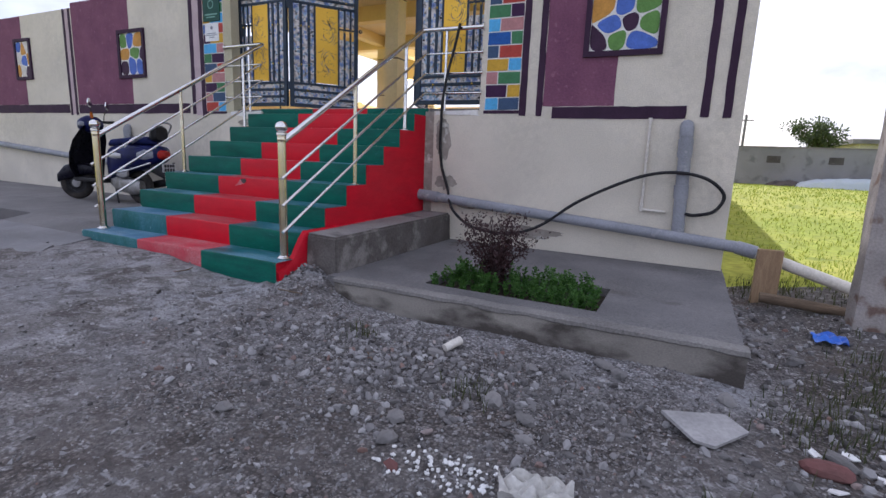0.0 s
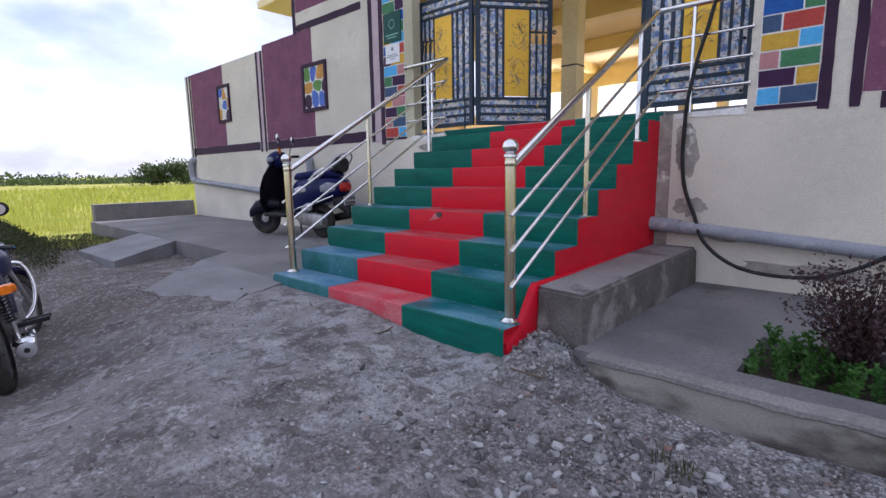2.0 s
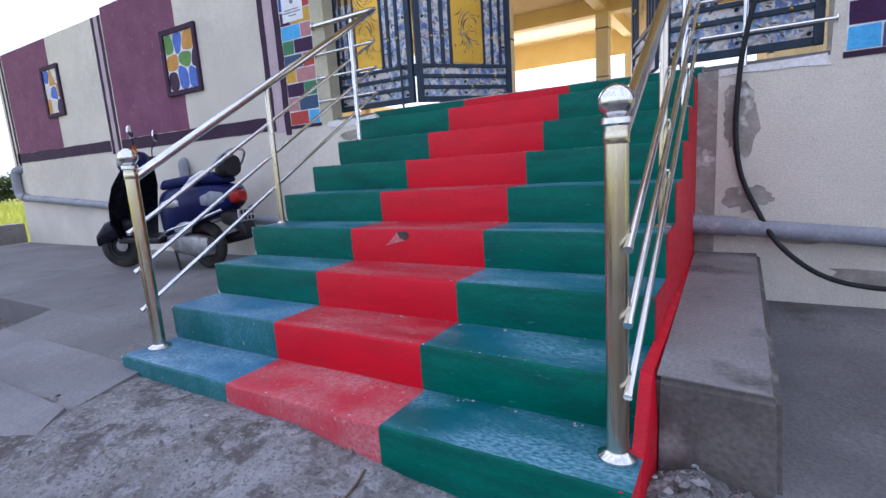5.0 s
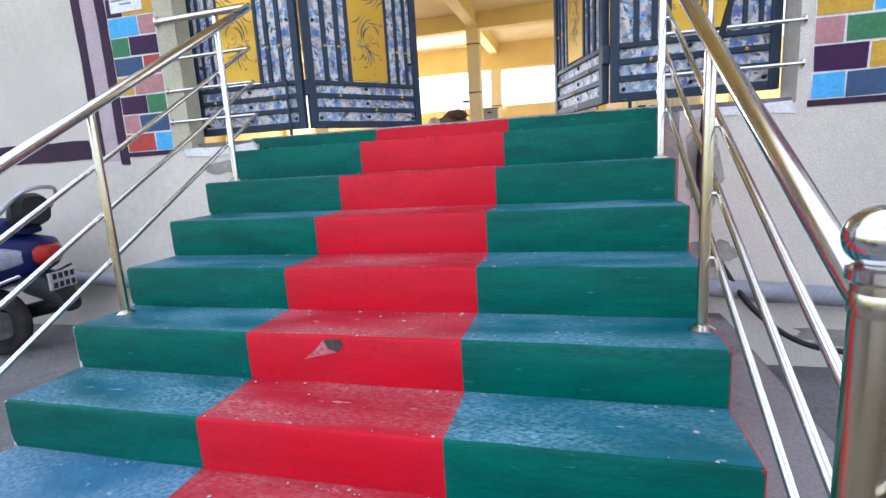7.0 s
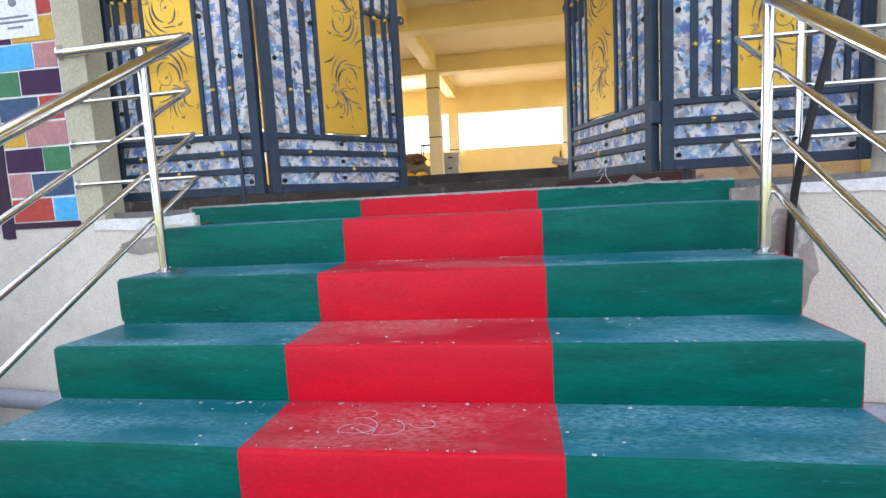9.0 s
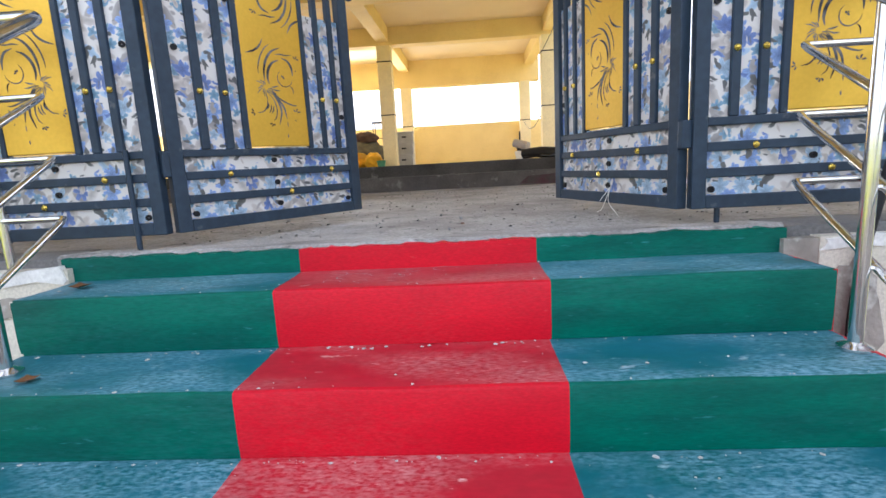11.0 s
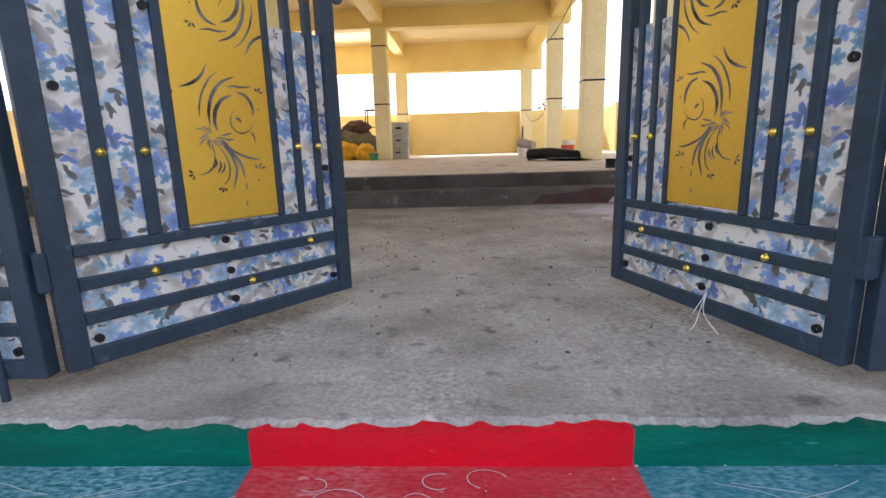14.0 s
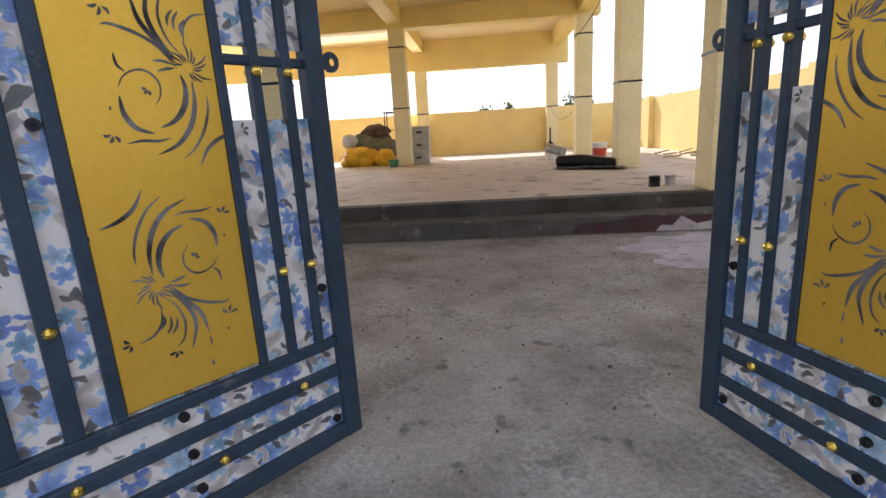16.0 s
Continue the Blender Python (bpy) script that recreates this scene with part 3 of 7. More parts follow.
# threshold lip above the top step, broken along its edge
bm = bmesh.new()
rnd = random.Random(5)
xs = [-1.34 + 2.85 * i / 60 for i in range(61)]
front = [3.06 + rnd.uniform(-0.016, 0.010) for x in xs]
vt = [[bm.verts.new((x, f + o, z)) for x, f in zip(xs, front)] for o, z in ((0.0, 1.5), (0.0, 1.690), (0.018, 1.702))]
vt.append([bm.verts.new((x, 3.30, 1.684)) for x in xs])
for a, b in zip(vt, vt[1:]):
    for i in range(60):
        bm.faces.new((a[i], a[i + 1], b[i + 1], b[i]))
structure("floor_threshold", bm, FLOOR_IN, "pale worn cement threshold", True)
structure("floor_gate_sill", boxes((-1.9, -1.34, 3.06, 3.30, 1.4, 1.69), (1.51, 2.19, 3.06, 3.30, 1.4, 1.69)), CONCRETE_LT, "cement sill under the gate")

# ---- columns, beams, ceiling ----
COLS_Y = (7.85, 10.85, 14.4, 18.6)


def column(x, y, w=0.35):
    t = thing("column", (x, y, 1.999), "cream painted square column with dark tie bands", "column", "columns of the hall")
    part("shaft", boxes((x - w / 2, x + w / 2, y - w / 2, y + w / 2, 1.999, 5.12), bevel=0.012), YELLOW_COL, t)
    for z in (3.30, 4.62):
        part("band", boxes((x - w / 2 - 0.004, x + w / 2 + 0.004, y - w / 2 - 0.004, y + w / 2 + 0.004, z, z + 0.028)), BLACK, t, "thin dark tie band")
    return t


for y in COLS_Y:
    for x in (-6.6, -1.72, 2.42):
        if x > 0 or y > 14:
            column({7.85: 2.54, 18.6: 2.28}.get(y, x) if x > 0 else x, y)
column(-2.09, 7.99)
structure("ceiling", boxes((-9.6, 2.75, 5.0, 19.0, 5.45, 5.62)), CEILING, "cream painted ceiling slab")
bm = bmesh.new()
for y in COLS_Y:
    box(bm, -9.6, 2.75, y - 0.18, y + 0.18, 5.02 if y < 18 else 4.58, 5.448)
for x in (-6.6, -1.72, 2.42):
    for ya, yb in zip((5.0,) + COLS_Y, COLS_Y):
        box(bm, x - 0.15, x + 0.15, ya + (0.18 if ya > 5 else 0), yb - 0.18, 5.10, 5.448)
structure("ceiling_beams", bm, YELLOW, "deep yellow ceiling beams")
structure("roof_front", boxes((-4.75, 4.87, 3.232, 5.0, 5.45, 5.60), (-1.9, 2.19, 3.0, 3.231, 5.2, 6.0)), YELLOW, "yellow front roof slab over the gate")

# ---- porch and aprons on the scooter's side ----
def patch(name, corners, material, label, thick=0.12, n=10, rough=0.006):
    """A cast slab over four top corners, with an uneven face."""
    bm = bmesh.new()
    c = [Vector(p) for p in corners]
    g = []
    for j in range(n + 1):
        row = []
        for i in range(n + 1):
            u, v = i / n, j / n
            p = (c[0] * (1 - u) + c[1] * u) * (1 - v) + (c[3] * (1 - u) + c[2] * u) * v
            p.z += rough * noise.noise(p * 4)
            row.append(bm.verts.new(p))
        g.append(row)
    for j in range(n):
        for i in range(n):
            bm.faces.new((g[j][i], g[j][i + 1], g[j + 1][i + 1], g[j + 1][i]))
    r = bmesh.ops.extrude_face_region(bm, geom=list(bm.faces))
    bmesh.ops.translate(bm, vec=(0, 0, -thick), verts=[v for v in r["geom"] if isinstance(v, bmesh.types.BMVert)])
    return structure(name, bm, material, label)


structure("pavement_porch", boxes((-9.70, -1.27, 0.80, 2.998, -0.3, 0.20), bevel=0.008), CONCRETE_LT, "smooth grey cement porch floor")
structure("pavement_porch_kerb", boxes((-9.95, -9.70, 0.90, 2.998, -0.4, 0.56), bevel=0.008), CONCRETE, "grey cement kerb wall closing the porch")
patch("pavement_apron_1", [(-3.05, 0.81, 0.196), (-1.26, 0.81, 0.196), (-1.255, 0.49, 0.135), (-3.0, 0.46, 0.14)], CONCRETE_LT, "steep cement strip along the porch edge", 0.3)
patch("pavement_apron_2", [(-3.0, 0.462, 0.146), (-1.10, 0.485, 0.136), (-1.02, 0.06, 0.098), (-2.54, 0.028, 0.104)], APRON, "sloped pale cement slab", 0.3)
patch("pavement_apron_3", [(-2.57, 0.030, 0.130), (-1.02, 0.055, 0.120), (-0.66, -0.46, 0.02), (-2.19, -0.52, 0.012)], APRON, "lower sloped pale cement slab", 0.3)
patch("pavement_apron_4", [(-6.45, 0.81, 0.19), (-4.83, 0.81, 0.19), (-4.25, -0.15, 0.07), (-5.90, -0.20, 0.06)], APRON, "sloped cement slab beyond the sunken gap", 0.4)

# ---- planter slab on the other side, with its planting hole ----
bm = bmesh.new()
hx0, hx1, hy0, hy1 = 2.66, 4.01, 0.90, 1.60
ptop = 0.105
for d in ((1.86, 4.88, 0.66, hy0), (1.86, 4.88, hy1, 2.996), (1.86, hx0, hy0, hy1), (hx1, 4.88, hy0, hy1)):
    box(bm, d[0], d[1], d[2], d[3], -0.4, ptop)
bmesh.ops.remove_doubles(bm, verts=bm.verts, dist=0.0005)
structure("pavement_planter_slab", bm, PLANTER, "raised cement slab with a planting hole")
bm = boxes((1.98, 4.895, 0.60, 0.658, -0.4, ptop - 0.02))
structure("pavement_planter_edge", bm, EDGE, "rough stained cement edge of the slab")
bm, rows = bmesh.new(), []
for i in range(91):
    x = 1.975 + 2.925 * i / 90
    w = 0.012 * noise.noise(Vector((x * 4, 0, 8))) + 0.007 * noise.noise(Vector((x * 19, 0, 8)))
    rows.append([bm.verts.new((x, py, pz)) for py, pz in ((0.604, ptop - 0.034 + w), (0.586 + w, ptop - 0.022 + w), (0.588 + w, ptop + 0.002), (0.600 + w, ptop + 0.009), (0.70 + 2 * w, ptop + 0.007), (0.70 + 2 * w, ptop - 0.01))])
for a, b in zip(rows, rows[1:]):
    for j in range(5):
        bm.faces.new((a[j], b[j], b[j + 1], a[j + 1]))
bm.faces.new(rows[0])
bm.faces.new(rows[-1][::-1])
structure("pavement_planter_lip", bm, CONCRETE, "uneven trowelled lip along the slab", True)
structure("ground_planting_bed", boxes((hx0, hx1, hy0, hy1, -0.3, 0.035)), SOIL, "dark soil in the planting hole")

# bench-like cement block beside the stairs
# paler mottled colour for the top, darker one for the sides
BENCH_TOP = mat("pale_bench_screed", (0.235, 0.222, 0.214), (0.180, 0.168, 0.162), 2.0, 0.9, bump=0.3, bscale=70, spot=(0.085, 0.076, 0.072), spot_scale=2.6, spot_amount=0.58, dust=(0.30, 0.29, 0.285), dust_scale=3.0, dust_amount=0.5, fine=0.15)
BENCH_SIDE = mat("dark_bench_cement", (0.078, 0.068, 0.062), (0.125, 0.114, 0.105), 3.2, 0.9, bump=0.4, bscale=50, spot=(0.22, 0.205, 0.19), spot_scale=4, spot_amount=0.52, fine=0.2)
bm = bmesh.new()
prof = [(1.515, 0.80, 0.405), (1.870, 0.765, 0.405), (1.875, 2.997, 0.425), (1.482, 2.997, 0.425)]
top = [bm.verts.new(p) for p in prof]
low = [bm.verts.new((p[0] + (0.03 if p[0] > 1.6 else 0), p[1] - (0.05 if p[1] < 1 else 0), -0.3)) for p in prof]
bm.faces.new(top)
for i in range(4):
    j = (i + 1) % 4
    bm.faces.new((top[i], low[i], low[j], top[j]))
es = [e for e in bm.edges if e.verts[0] in top and e.verts[1] in top or abs(e.verts[0].co.z - e.verts[1].co.z) > 0.5]
bmesh.ops.bevel(bm, geom=es, offset=0.018, segments=3, affect="EDGES")
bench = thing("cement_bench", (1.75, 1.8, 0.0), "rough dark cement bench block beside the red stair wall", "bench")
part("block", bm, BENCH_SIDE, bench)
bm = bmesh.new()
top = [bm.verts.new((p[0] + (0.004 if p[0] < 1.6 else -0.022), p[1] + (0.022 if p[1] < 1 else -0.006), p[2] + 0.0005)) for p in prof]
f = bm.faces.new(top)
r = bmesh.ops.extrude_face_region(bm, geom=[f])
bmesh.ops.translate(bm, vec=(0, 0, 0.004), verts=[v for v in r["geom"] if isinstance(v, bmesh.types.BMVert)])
part("screed_top", bm, BENCH_TOP, bench, "paler cement top")

# ---- stairs ----
SN, RISE, RUN, SY = 8, 0.20, 0.328, 0.44
SXL, SXR, RL, RR = -1.25, 1.475, -0.325, 0.59
stairs = thing("stairs", (0.1, 0.44, 0.0), "concrete entrance stairs painted green with a red carpet stripe", "stairs")
core = bmesh.new()
for k in range(SN):
    y = SY + RUN * k
    box(core, SXL + 0.012, SXR - 0.012, y + 0.012, 3.07, -0.3 if k == 0 else RISE * k - 0.01, RISE * (k + 1) - 0.012)
part("core", core, CONCRETE, stairs)


def step_face(x0, x1, k, rnd):
    """One painted stretch of a step: riser and tread with a soft, slightly wavy nosing."""
    y, z1 = SY + RUN * k, RISE * (k + 1)
    z0 = z1 - RISE if k else -0.25
    yb = SY + RUN * (k + 1) + (0.012 if k < SN - 1 else -0.01)
    n = max(4, int((x1 - x0) / 0.06))
    prof = [(y + 0.004, z0), (y, z0 + 0.05 if k else 0.0), (y, z1 - 0.014), (y + 0.004, z1 - 0.004), (y + 0.014, z1), (y + 0.10, z1 - 0.001), (y + 0.2, z1 - 0.002), (yb, z1)]
    bm = bmesh.new()
    rows = []
    for i in range(n + 1):
        x = x0 + (x1 - x0) * i / n
        w = 0.004 * noise.noise(Vector((x * 3, k * 5.1, 0))) + 0.0022 * noise.noise(Vector((x * 14, k * 3.3, 2)))
        rows.append([bm.verts.new((x, py + w, pz + (w * 0.7 if pz > z0 + 0.06 else 0))) for py, pz in prof])
    for a, b in zip(rows, rows[1:]):
        for j in range(len(prof) - 1):
            f = bm.faces.new((a[j], b[j], b[j + 1], a[j + 1]))
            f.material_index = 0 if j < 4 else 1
    return bm


rnd = random.Random(2)
for k in range(SN):
    dl, dr = rnd.uniform(-0.006, 0.006), rnd.uniform(-0.006, 0.006)
    flare = 0.03 if k == 0 else 0.0
    part("step", step_face(SXL, RL + dl, k, rnd), [DUSTY_RISER if k < 2 else GREEN, DUSTY_SKY_TREAD if k < 2 else GREEN_TREAD], stairs, "green painted step whitened by cement dust, tread tinted with sky sheen" if k < 2 else "green painted step", True)
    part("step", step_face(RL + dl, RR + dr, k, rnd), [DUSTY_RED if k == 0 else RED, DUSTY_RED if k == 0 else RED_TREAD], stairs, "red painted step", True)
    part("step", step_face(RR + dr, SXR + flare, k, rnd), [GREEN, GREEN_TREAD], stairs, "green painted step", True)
# half-height riser under the threshold
for x0, x1, m, lab in ((-1.30, RL, GREEN, "green"), (RL, RR, RED, "red"), (RR, 1.50, GREEN, "green")):
    bm = bmesh.new()
    n = 70
    rows = []
    for i in range(n + 1):
        x = x0 + (x1 - x0) * i / n
        h = 0.090 + 0.007 * noise.noise(Vector((x * 5, 4, 0))) + 0.007 * noise.noise(Vector((x * 23, 4, 0))) + 0.004 * noise.noise(Vector((x * 61, 4, 0)))
        rows.append([bm.verts.new((x, 3.03, 1.595)), bm.verts.new((x, 3.032, 1.60 + h)), bm.verts.new((x, 3.09, 1.602 + h))])
    for a, b in zip(rows, rows[1:]):
        for j in range(2):
            bm.faces.new((a[j], b[j], b[j + 1], a[j + 1]))
    part("riser", bm, m, stairs, lab + " painted half riser", True)
# side cheeks follow the steps
for sx, m, lab in ((SXR, RED, "red painted stair side"), (SXL, PLASTER, "plastered stair side")):
    pts = [(SY + 0.003, -0.35)]
    for k in range(SN):
        pts += [(SY + RUN * k + 0.003, RISE * (k + 1) - 0.003), (SY + RUN * (k + 1) + 0.003, RISE * (k + 1) - 0.003)]
    pts += [(3.06, RISE * SN - 0.003), (3.06, -0.35)]
    bm = bmesh.new()
    s = 1 if sx > 0 else -1
    a = [bm.verts.new((sx - 0.008 * s, y, z)) for y, z in pts]
    b = [bm.verts.new((sx + 0.004 * s, y, z)) for y, z in pts]
    bm.faces.new(a)
    bm.faces.new(b)
    for i in range(len(pts)):
        j = (i + 1) % len(pts)
        bm.faces.new((a[i], a[j], b[j], b[i]))
    part("cheek", bm, m, stairs, lab)
# ragged red-painted strip between the stairs and the bench, running down to the rubble
bm, rows, n = bmesh.new(), [], 90
for i in range(n + 1):
    y = 0.462 + 2.53 * i / n
    w = noise.noise(Vector((y * 7, 0, 3))) + 0.6 * noise.noise(Vector((y * 23, 0, 5)))
    xo = 1.513 + 0.006 * w
    zo = 0.404 + 0.008 * w if y > 0.82 else 0.10 + 0.30 * smooth01((y - 0.50) / 0.34) + 0.03 * w
    rows.append([bm.verts.new(p) for p in ((1.470, y, zo + 0.02), (xo - 0.008, y, zo + 0.006), (xo, y, zo - 0.012), (xo + 0.012, y, zo - 0.16), (xo + 0.010, y, -0.25))])
for a, b in zip(rows, rows[1:]):
    for j in range(4):
        bm.faces.new((a[j], b[j], b[j + 1], a[j + 1]))
bm.faces.new(rows[0])
part("paint_edge", bm, RED, stairs, "thick ragged red paint along the bench", True)
# broken spot in a red riser
bm = bmesh.new()
prism(bm, [(0.03, 0.785), (0.10, 0.79), (0.115, 0.765), (0.085, 0.735), (0.05, 0.748)], SY + RUN * 3 - 0.003, SY + RUN * 3 + 0.01)
part("chip", bm, CONCRETE_DK, stairs, "chipped bare concrete spot")
bm = bmesh.new()
prism(bm, [(-0.06, 0.70), (0.02, 0.72), (0.085, 0.735), (0.05, 0.748), (0.03, 0.785), (0.0, 0.75)], SY + RUN * 3 - 0.002, SY + RUN * 3 + 0.01)
part("scrape", bm, DUSTY_RED, stairs, "scraped pale patch on red paint")

# ---- gates: four leaves of slate-blue bars over a printed floral sheet ----
def floral_material():
    """Pale printed sheet with leaf and flower shapes in blue, teal, grey and olive."""
    m = bpy.data.materials.new("printed_floral_sheet")
    m.use_nodes = True
    n, l = m.node_tree.nodes, m.node_tree.links
    b = n["Principled BSDF"]
    b.inputs["Roughness"].default_value = 0.38
    co = n.new("ShaderNodeTexCoord")

    def layer(base, turn, scale, size, warp_scale, warp, cols):
        w = n.new("ShaderNodeTexNoise")
        w.inputs["Scale"].default_value, w.inputs["Detail"].default_value = warp_scale, 2
        add = n.new("ShaderNodeMixRGB")
        add.blend_type, add.inputs[0].default_value = "ADD", warp
        l.new(co.outputs["Object"], w.inputs["Vector"])
        l.new(co.outputs["Object"], add.inputs[1])
        l.new(w.outputs["Color"], add.inputs[2])
        mp = n.new("ShaderNodeMapping")
        mp.inputs["Rotation"].default_value = (0, radians(turn), 0)
        l.new(add.outputs[0], mp.inputs[0])
        sc = n.new("ShaderNodeMapping")
        sc.inputs["Scale"].default_value = (scale[0], 0.0, scale[1])
        l.new(mp.outputs[0], sc.inputs[0])
        v = n.new("ShaderNodeTexVoronoi")
        v.inputs["Scale"].default_value = 1.0
        l.new(sc.outputs[0], v.inputs["Vector"])
        sep = n.new("ShaderNodeSeparateColor")
        l.new(v.outputs["Color"], sep.inputs[0])
        r = n.new("ShaderNodeValToRGB")
        e = r.color_ramp.elements
        while len(e) < len(cols):
            e.new(0.5)
        for i, (k, c) in enumerate(zip(e, cols)):
            k.position, k.color = i / len(cols), (*c, 1)
        r.color_ramp.interpolation = "CONSTANT"
        l.new(sep.outputs[0], r.inputs[0])
        tone = n.new("ShaderNodeMapRange")
        tone.inputs[2].default_value, tone.inputs[3].default_value, tone.inputs[4].default_value = size, 0.72, 1.25
        l.new(v.outputs["Distance"], tone.inputs[0])
        mu = n.new("ShaderNodeMixRGB")
        mu.blend_type, mu.inputs[0].default_value = "MULTIPLY", 1.0
        l.new(r.outputs[0], mu.inputs[1])
        l.new(tone.outputs[0], mu.inputs[2])
        edge = n.new("ShaderNodeMapRange")
        edge.inputs[1].default_value, edge.inputs[2].default_value, edge.inputs[3].default_value, edge.inputs[4].default_value = size - 0.03, size + 0.03, 1, 0
        l.new(v.outputs["Distance"], edge.inputs[0])
        mx = n.new("ShaderNodeMixRGB")
        l.new(edge.outputs[0], mx.inputs[0])
        if isinstance(base, tuple):
            mx.inputs[1].default_value = (*base, 1)
        else:
            l.new(base, mx.inputs[1])
        l.new(mu.outputs[0], mx.inputs[2])
        return mx.outputs[0]

    def flower(base, shift, cells, size, petals, cols, bare):
        """Ragged-edged blooms of a few petals, one to a cell, darker towards the heart."""
        def calc(op, a, b=None):
            m_ = n.new("ShaderNodeMath")
            m_.operation = op
            for i_, v_ in enumerate((a, b)):
                if isinstance(v_, (int, float)):
                    m_.inputs[i_].default_value = v_
                elif v_ is not None:
                    l.new(v_, m_.inputs[i_])
            return m_.outputs[0]

        w = n.new("ShaderNodeTexNoise")
        w.inputs["Scale"].default_value, w.inputs["Detail"].default_value = 30, 2
        l.new(co.outputs["Object"], w.inputs["Vector"])
        add = n.new("ShaderNodeMixRGB")
        add.blend_type, add.inputs[0].default_value = "ADD", 0.022
        l.new(co.outputs["Object"], add.inputs[1])
        l.new(w.outputs["Color"], add.inputs[2])
        sp, cb = n.new("ShaderNodeSeparateXYZ"), n.new("ShaderNodeCombineXYZ")
        l.new(add.outputs[0], sp.inputs[0])
        px, pz = calc("MULTIPLY", calc("ADD", sp.outputs[0], shift), cells), calc("MULTIPLY", sp.outputs[2], cells)
        l.new(px, cb.inputs[0])
        l.new(pz, cb.inputs[1])
        v = n.new("ShaderNodeTexVoronoi")
        v.voronoi_dimensions = "2D"
        v.inputs["Scale"].default_value, v.inputs["Randomness"].default_value = 1.0, 0.8
        l.new(cb.outputs[0], v.inputs["Vector"])
        at = n.new("ShaderNodeSeparateXYZ")
        l.new(v.outputs["Position"], at.inputs[0])
        rnd_ = n.new("ShaderNodeSeparateColor")
        l.new(v.outputs["Color"], rnd_.inputs[0])
        a = calc("ADD", calc("ARCTAN2", calc("SUBTRACT", pz, at.outputs[1]), calc("SUBTRACT", px, at.outputs[0])), calc("MULTIPLY", rnd_.outputs[1], 6.0))
        lobe = calc("ABSOLUTE", calc("COSINE", calc("MULTIPLY", a, petals / 2)))
        reach = calc("MULTIPLY", calc("ADD", calc("MULTIPLY", lobe, 0.5), 0.5), size)
        inside = calc("DIVIDE", v.outputs["Distance"], reach)
        edge = n.new("ShaderNodeMapRange")
        edge.inputs[1].default_value, edge.inputs[2].default_value, edge.inputs[3].default_value, edge.inputs[4].default_value = 0.94, 1.04, 1, 0
        l.new(inside, edge.inputs[0])
        r = n.new("ShaderNodeValToRGB")
        e = r.color_ramp.elements
        while len(e) < len(cols):
            e.new(0.5)
        for i_, (k_, c_) in enumerate(zip(e, cols)):
            k_.position, k_.color = i_ / len(cols), (*c_, 1)
        r.color_ramp.interpolation = "CONSTANT"
        l.new(rnd_.outputs[0], r.inputs[0])
        streak = calc("MULTIPLY", calc("COSINE", calc("MULTIPLY", a, petals * 4.0)), 0.14)
        tone = calc("ADD", calc("ADD", calc("MULTIPLY", inside, 0.55), 0.62), streak)
        mu = n.new("ShaderNodeMixRGB")
        mu.blend_type, mu.inputs[0].default_value = "MULTIPLY", 1.0
        l.new(r.outputs[0], mu.inputs[1])
        l.new(tone, mu.inputs[2])
        keep = calc("MULTIPLY", edge.outputs[0], calc("GREATER_THAN", rnd_.outputs[2], bare))
        mx = n.new("ShaderNodeMixRGB")
        l.new(keep, mx.inputs[0])
        l.new(base, mx.inputs[1])
        l.new(mu.outputs[0], mx.inputs[2])
        return mx.outputs[0]

    grey, taupe, dark = (0.30, 0.28, 0.27), (0.43, 0.39, 0.36), (0.10, 0.10, 0.10)
    blue, deep, teal, sky = (0.20, 0.30, 0.56), (0.12, 0.18, 0.41), (0.17, 0.30, 0.42), (0.32, 0.43, 0.56)
    col = layer((0.66, 0.63, 0.60), 38, (19, 7), 0.46, 12, 0.05, (taupe, grey, (0.50, 0.47, 0.44), taupe))
    col = layer(col, -52, (24, 9), 0.40, 16, 0.05, (grey, taupe, dark, sky, taupe))
    col = flower(col, 0.37, 19.0, 0.46, 5, (teal, sky, blue, teal), 0.50)
    col = layer(col, 74, (40, 15), 0.30, 22, 0.04, (dark, grey, deep, dark))
    col = flower(col, 0.0, 11.5, 0.46, 6, (blue, deep, sky, blue), 0.44)
    col = layer(col, 20, (30, 12), 0.30, 20, 0.05, (taupe, dark, grey, (0.58, 0.55, 0.52)))
    l.new(col, b.inputs["Base Color"])
    return m


FLORAL = floral_material()


def ribbon(bm, pts, w, y, taper=True):
    """A flat tapered stroke in the panel's plane."""
    n = len(pts)
    rows = []
    for i, (x, z) in enumerate(pts):
        a, b = pts[max(i - 1, 0)], pts[min(i + 1, n - 1)]
        d = Vector((b[0] - a[0], b[1] - a[1]))
        d = d.normalized() if d.length else Vector((1, 0))
        k = w * (math.sin(math.pi * min(max((i + 0.35) / n, 0), 1)) ** 0.7 if taper else 1.0)
        rows.append((bm.verts.new((x - d.y * k, y, z + d.x * k)), bm.verts.new((x + d.y * k, y, z - d.x * k))))
    for a, b in zip(rows, rows[1:]):
        bm.faces.new((a[0], a[1], b[1], b[0]))


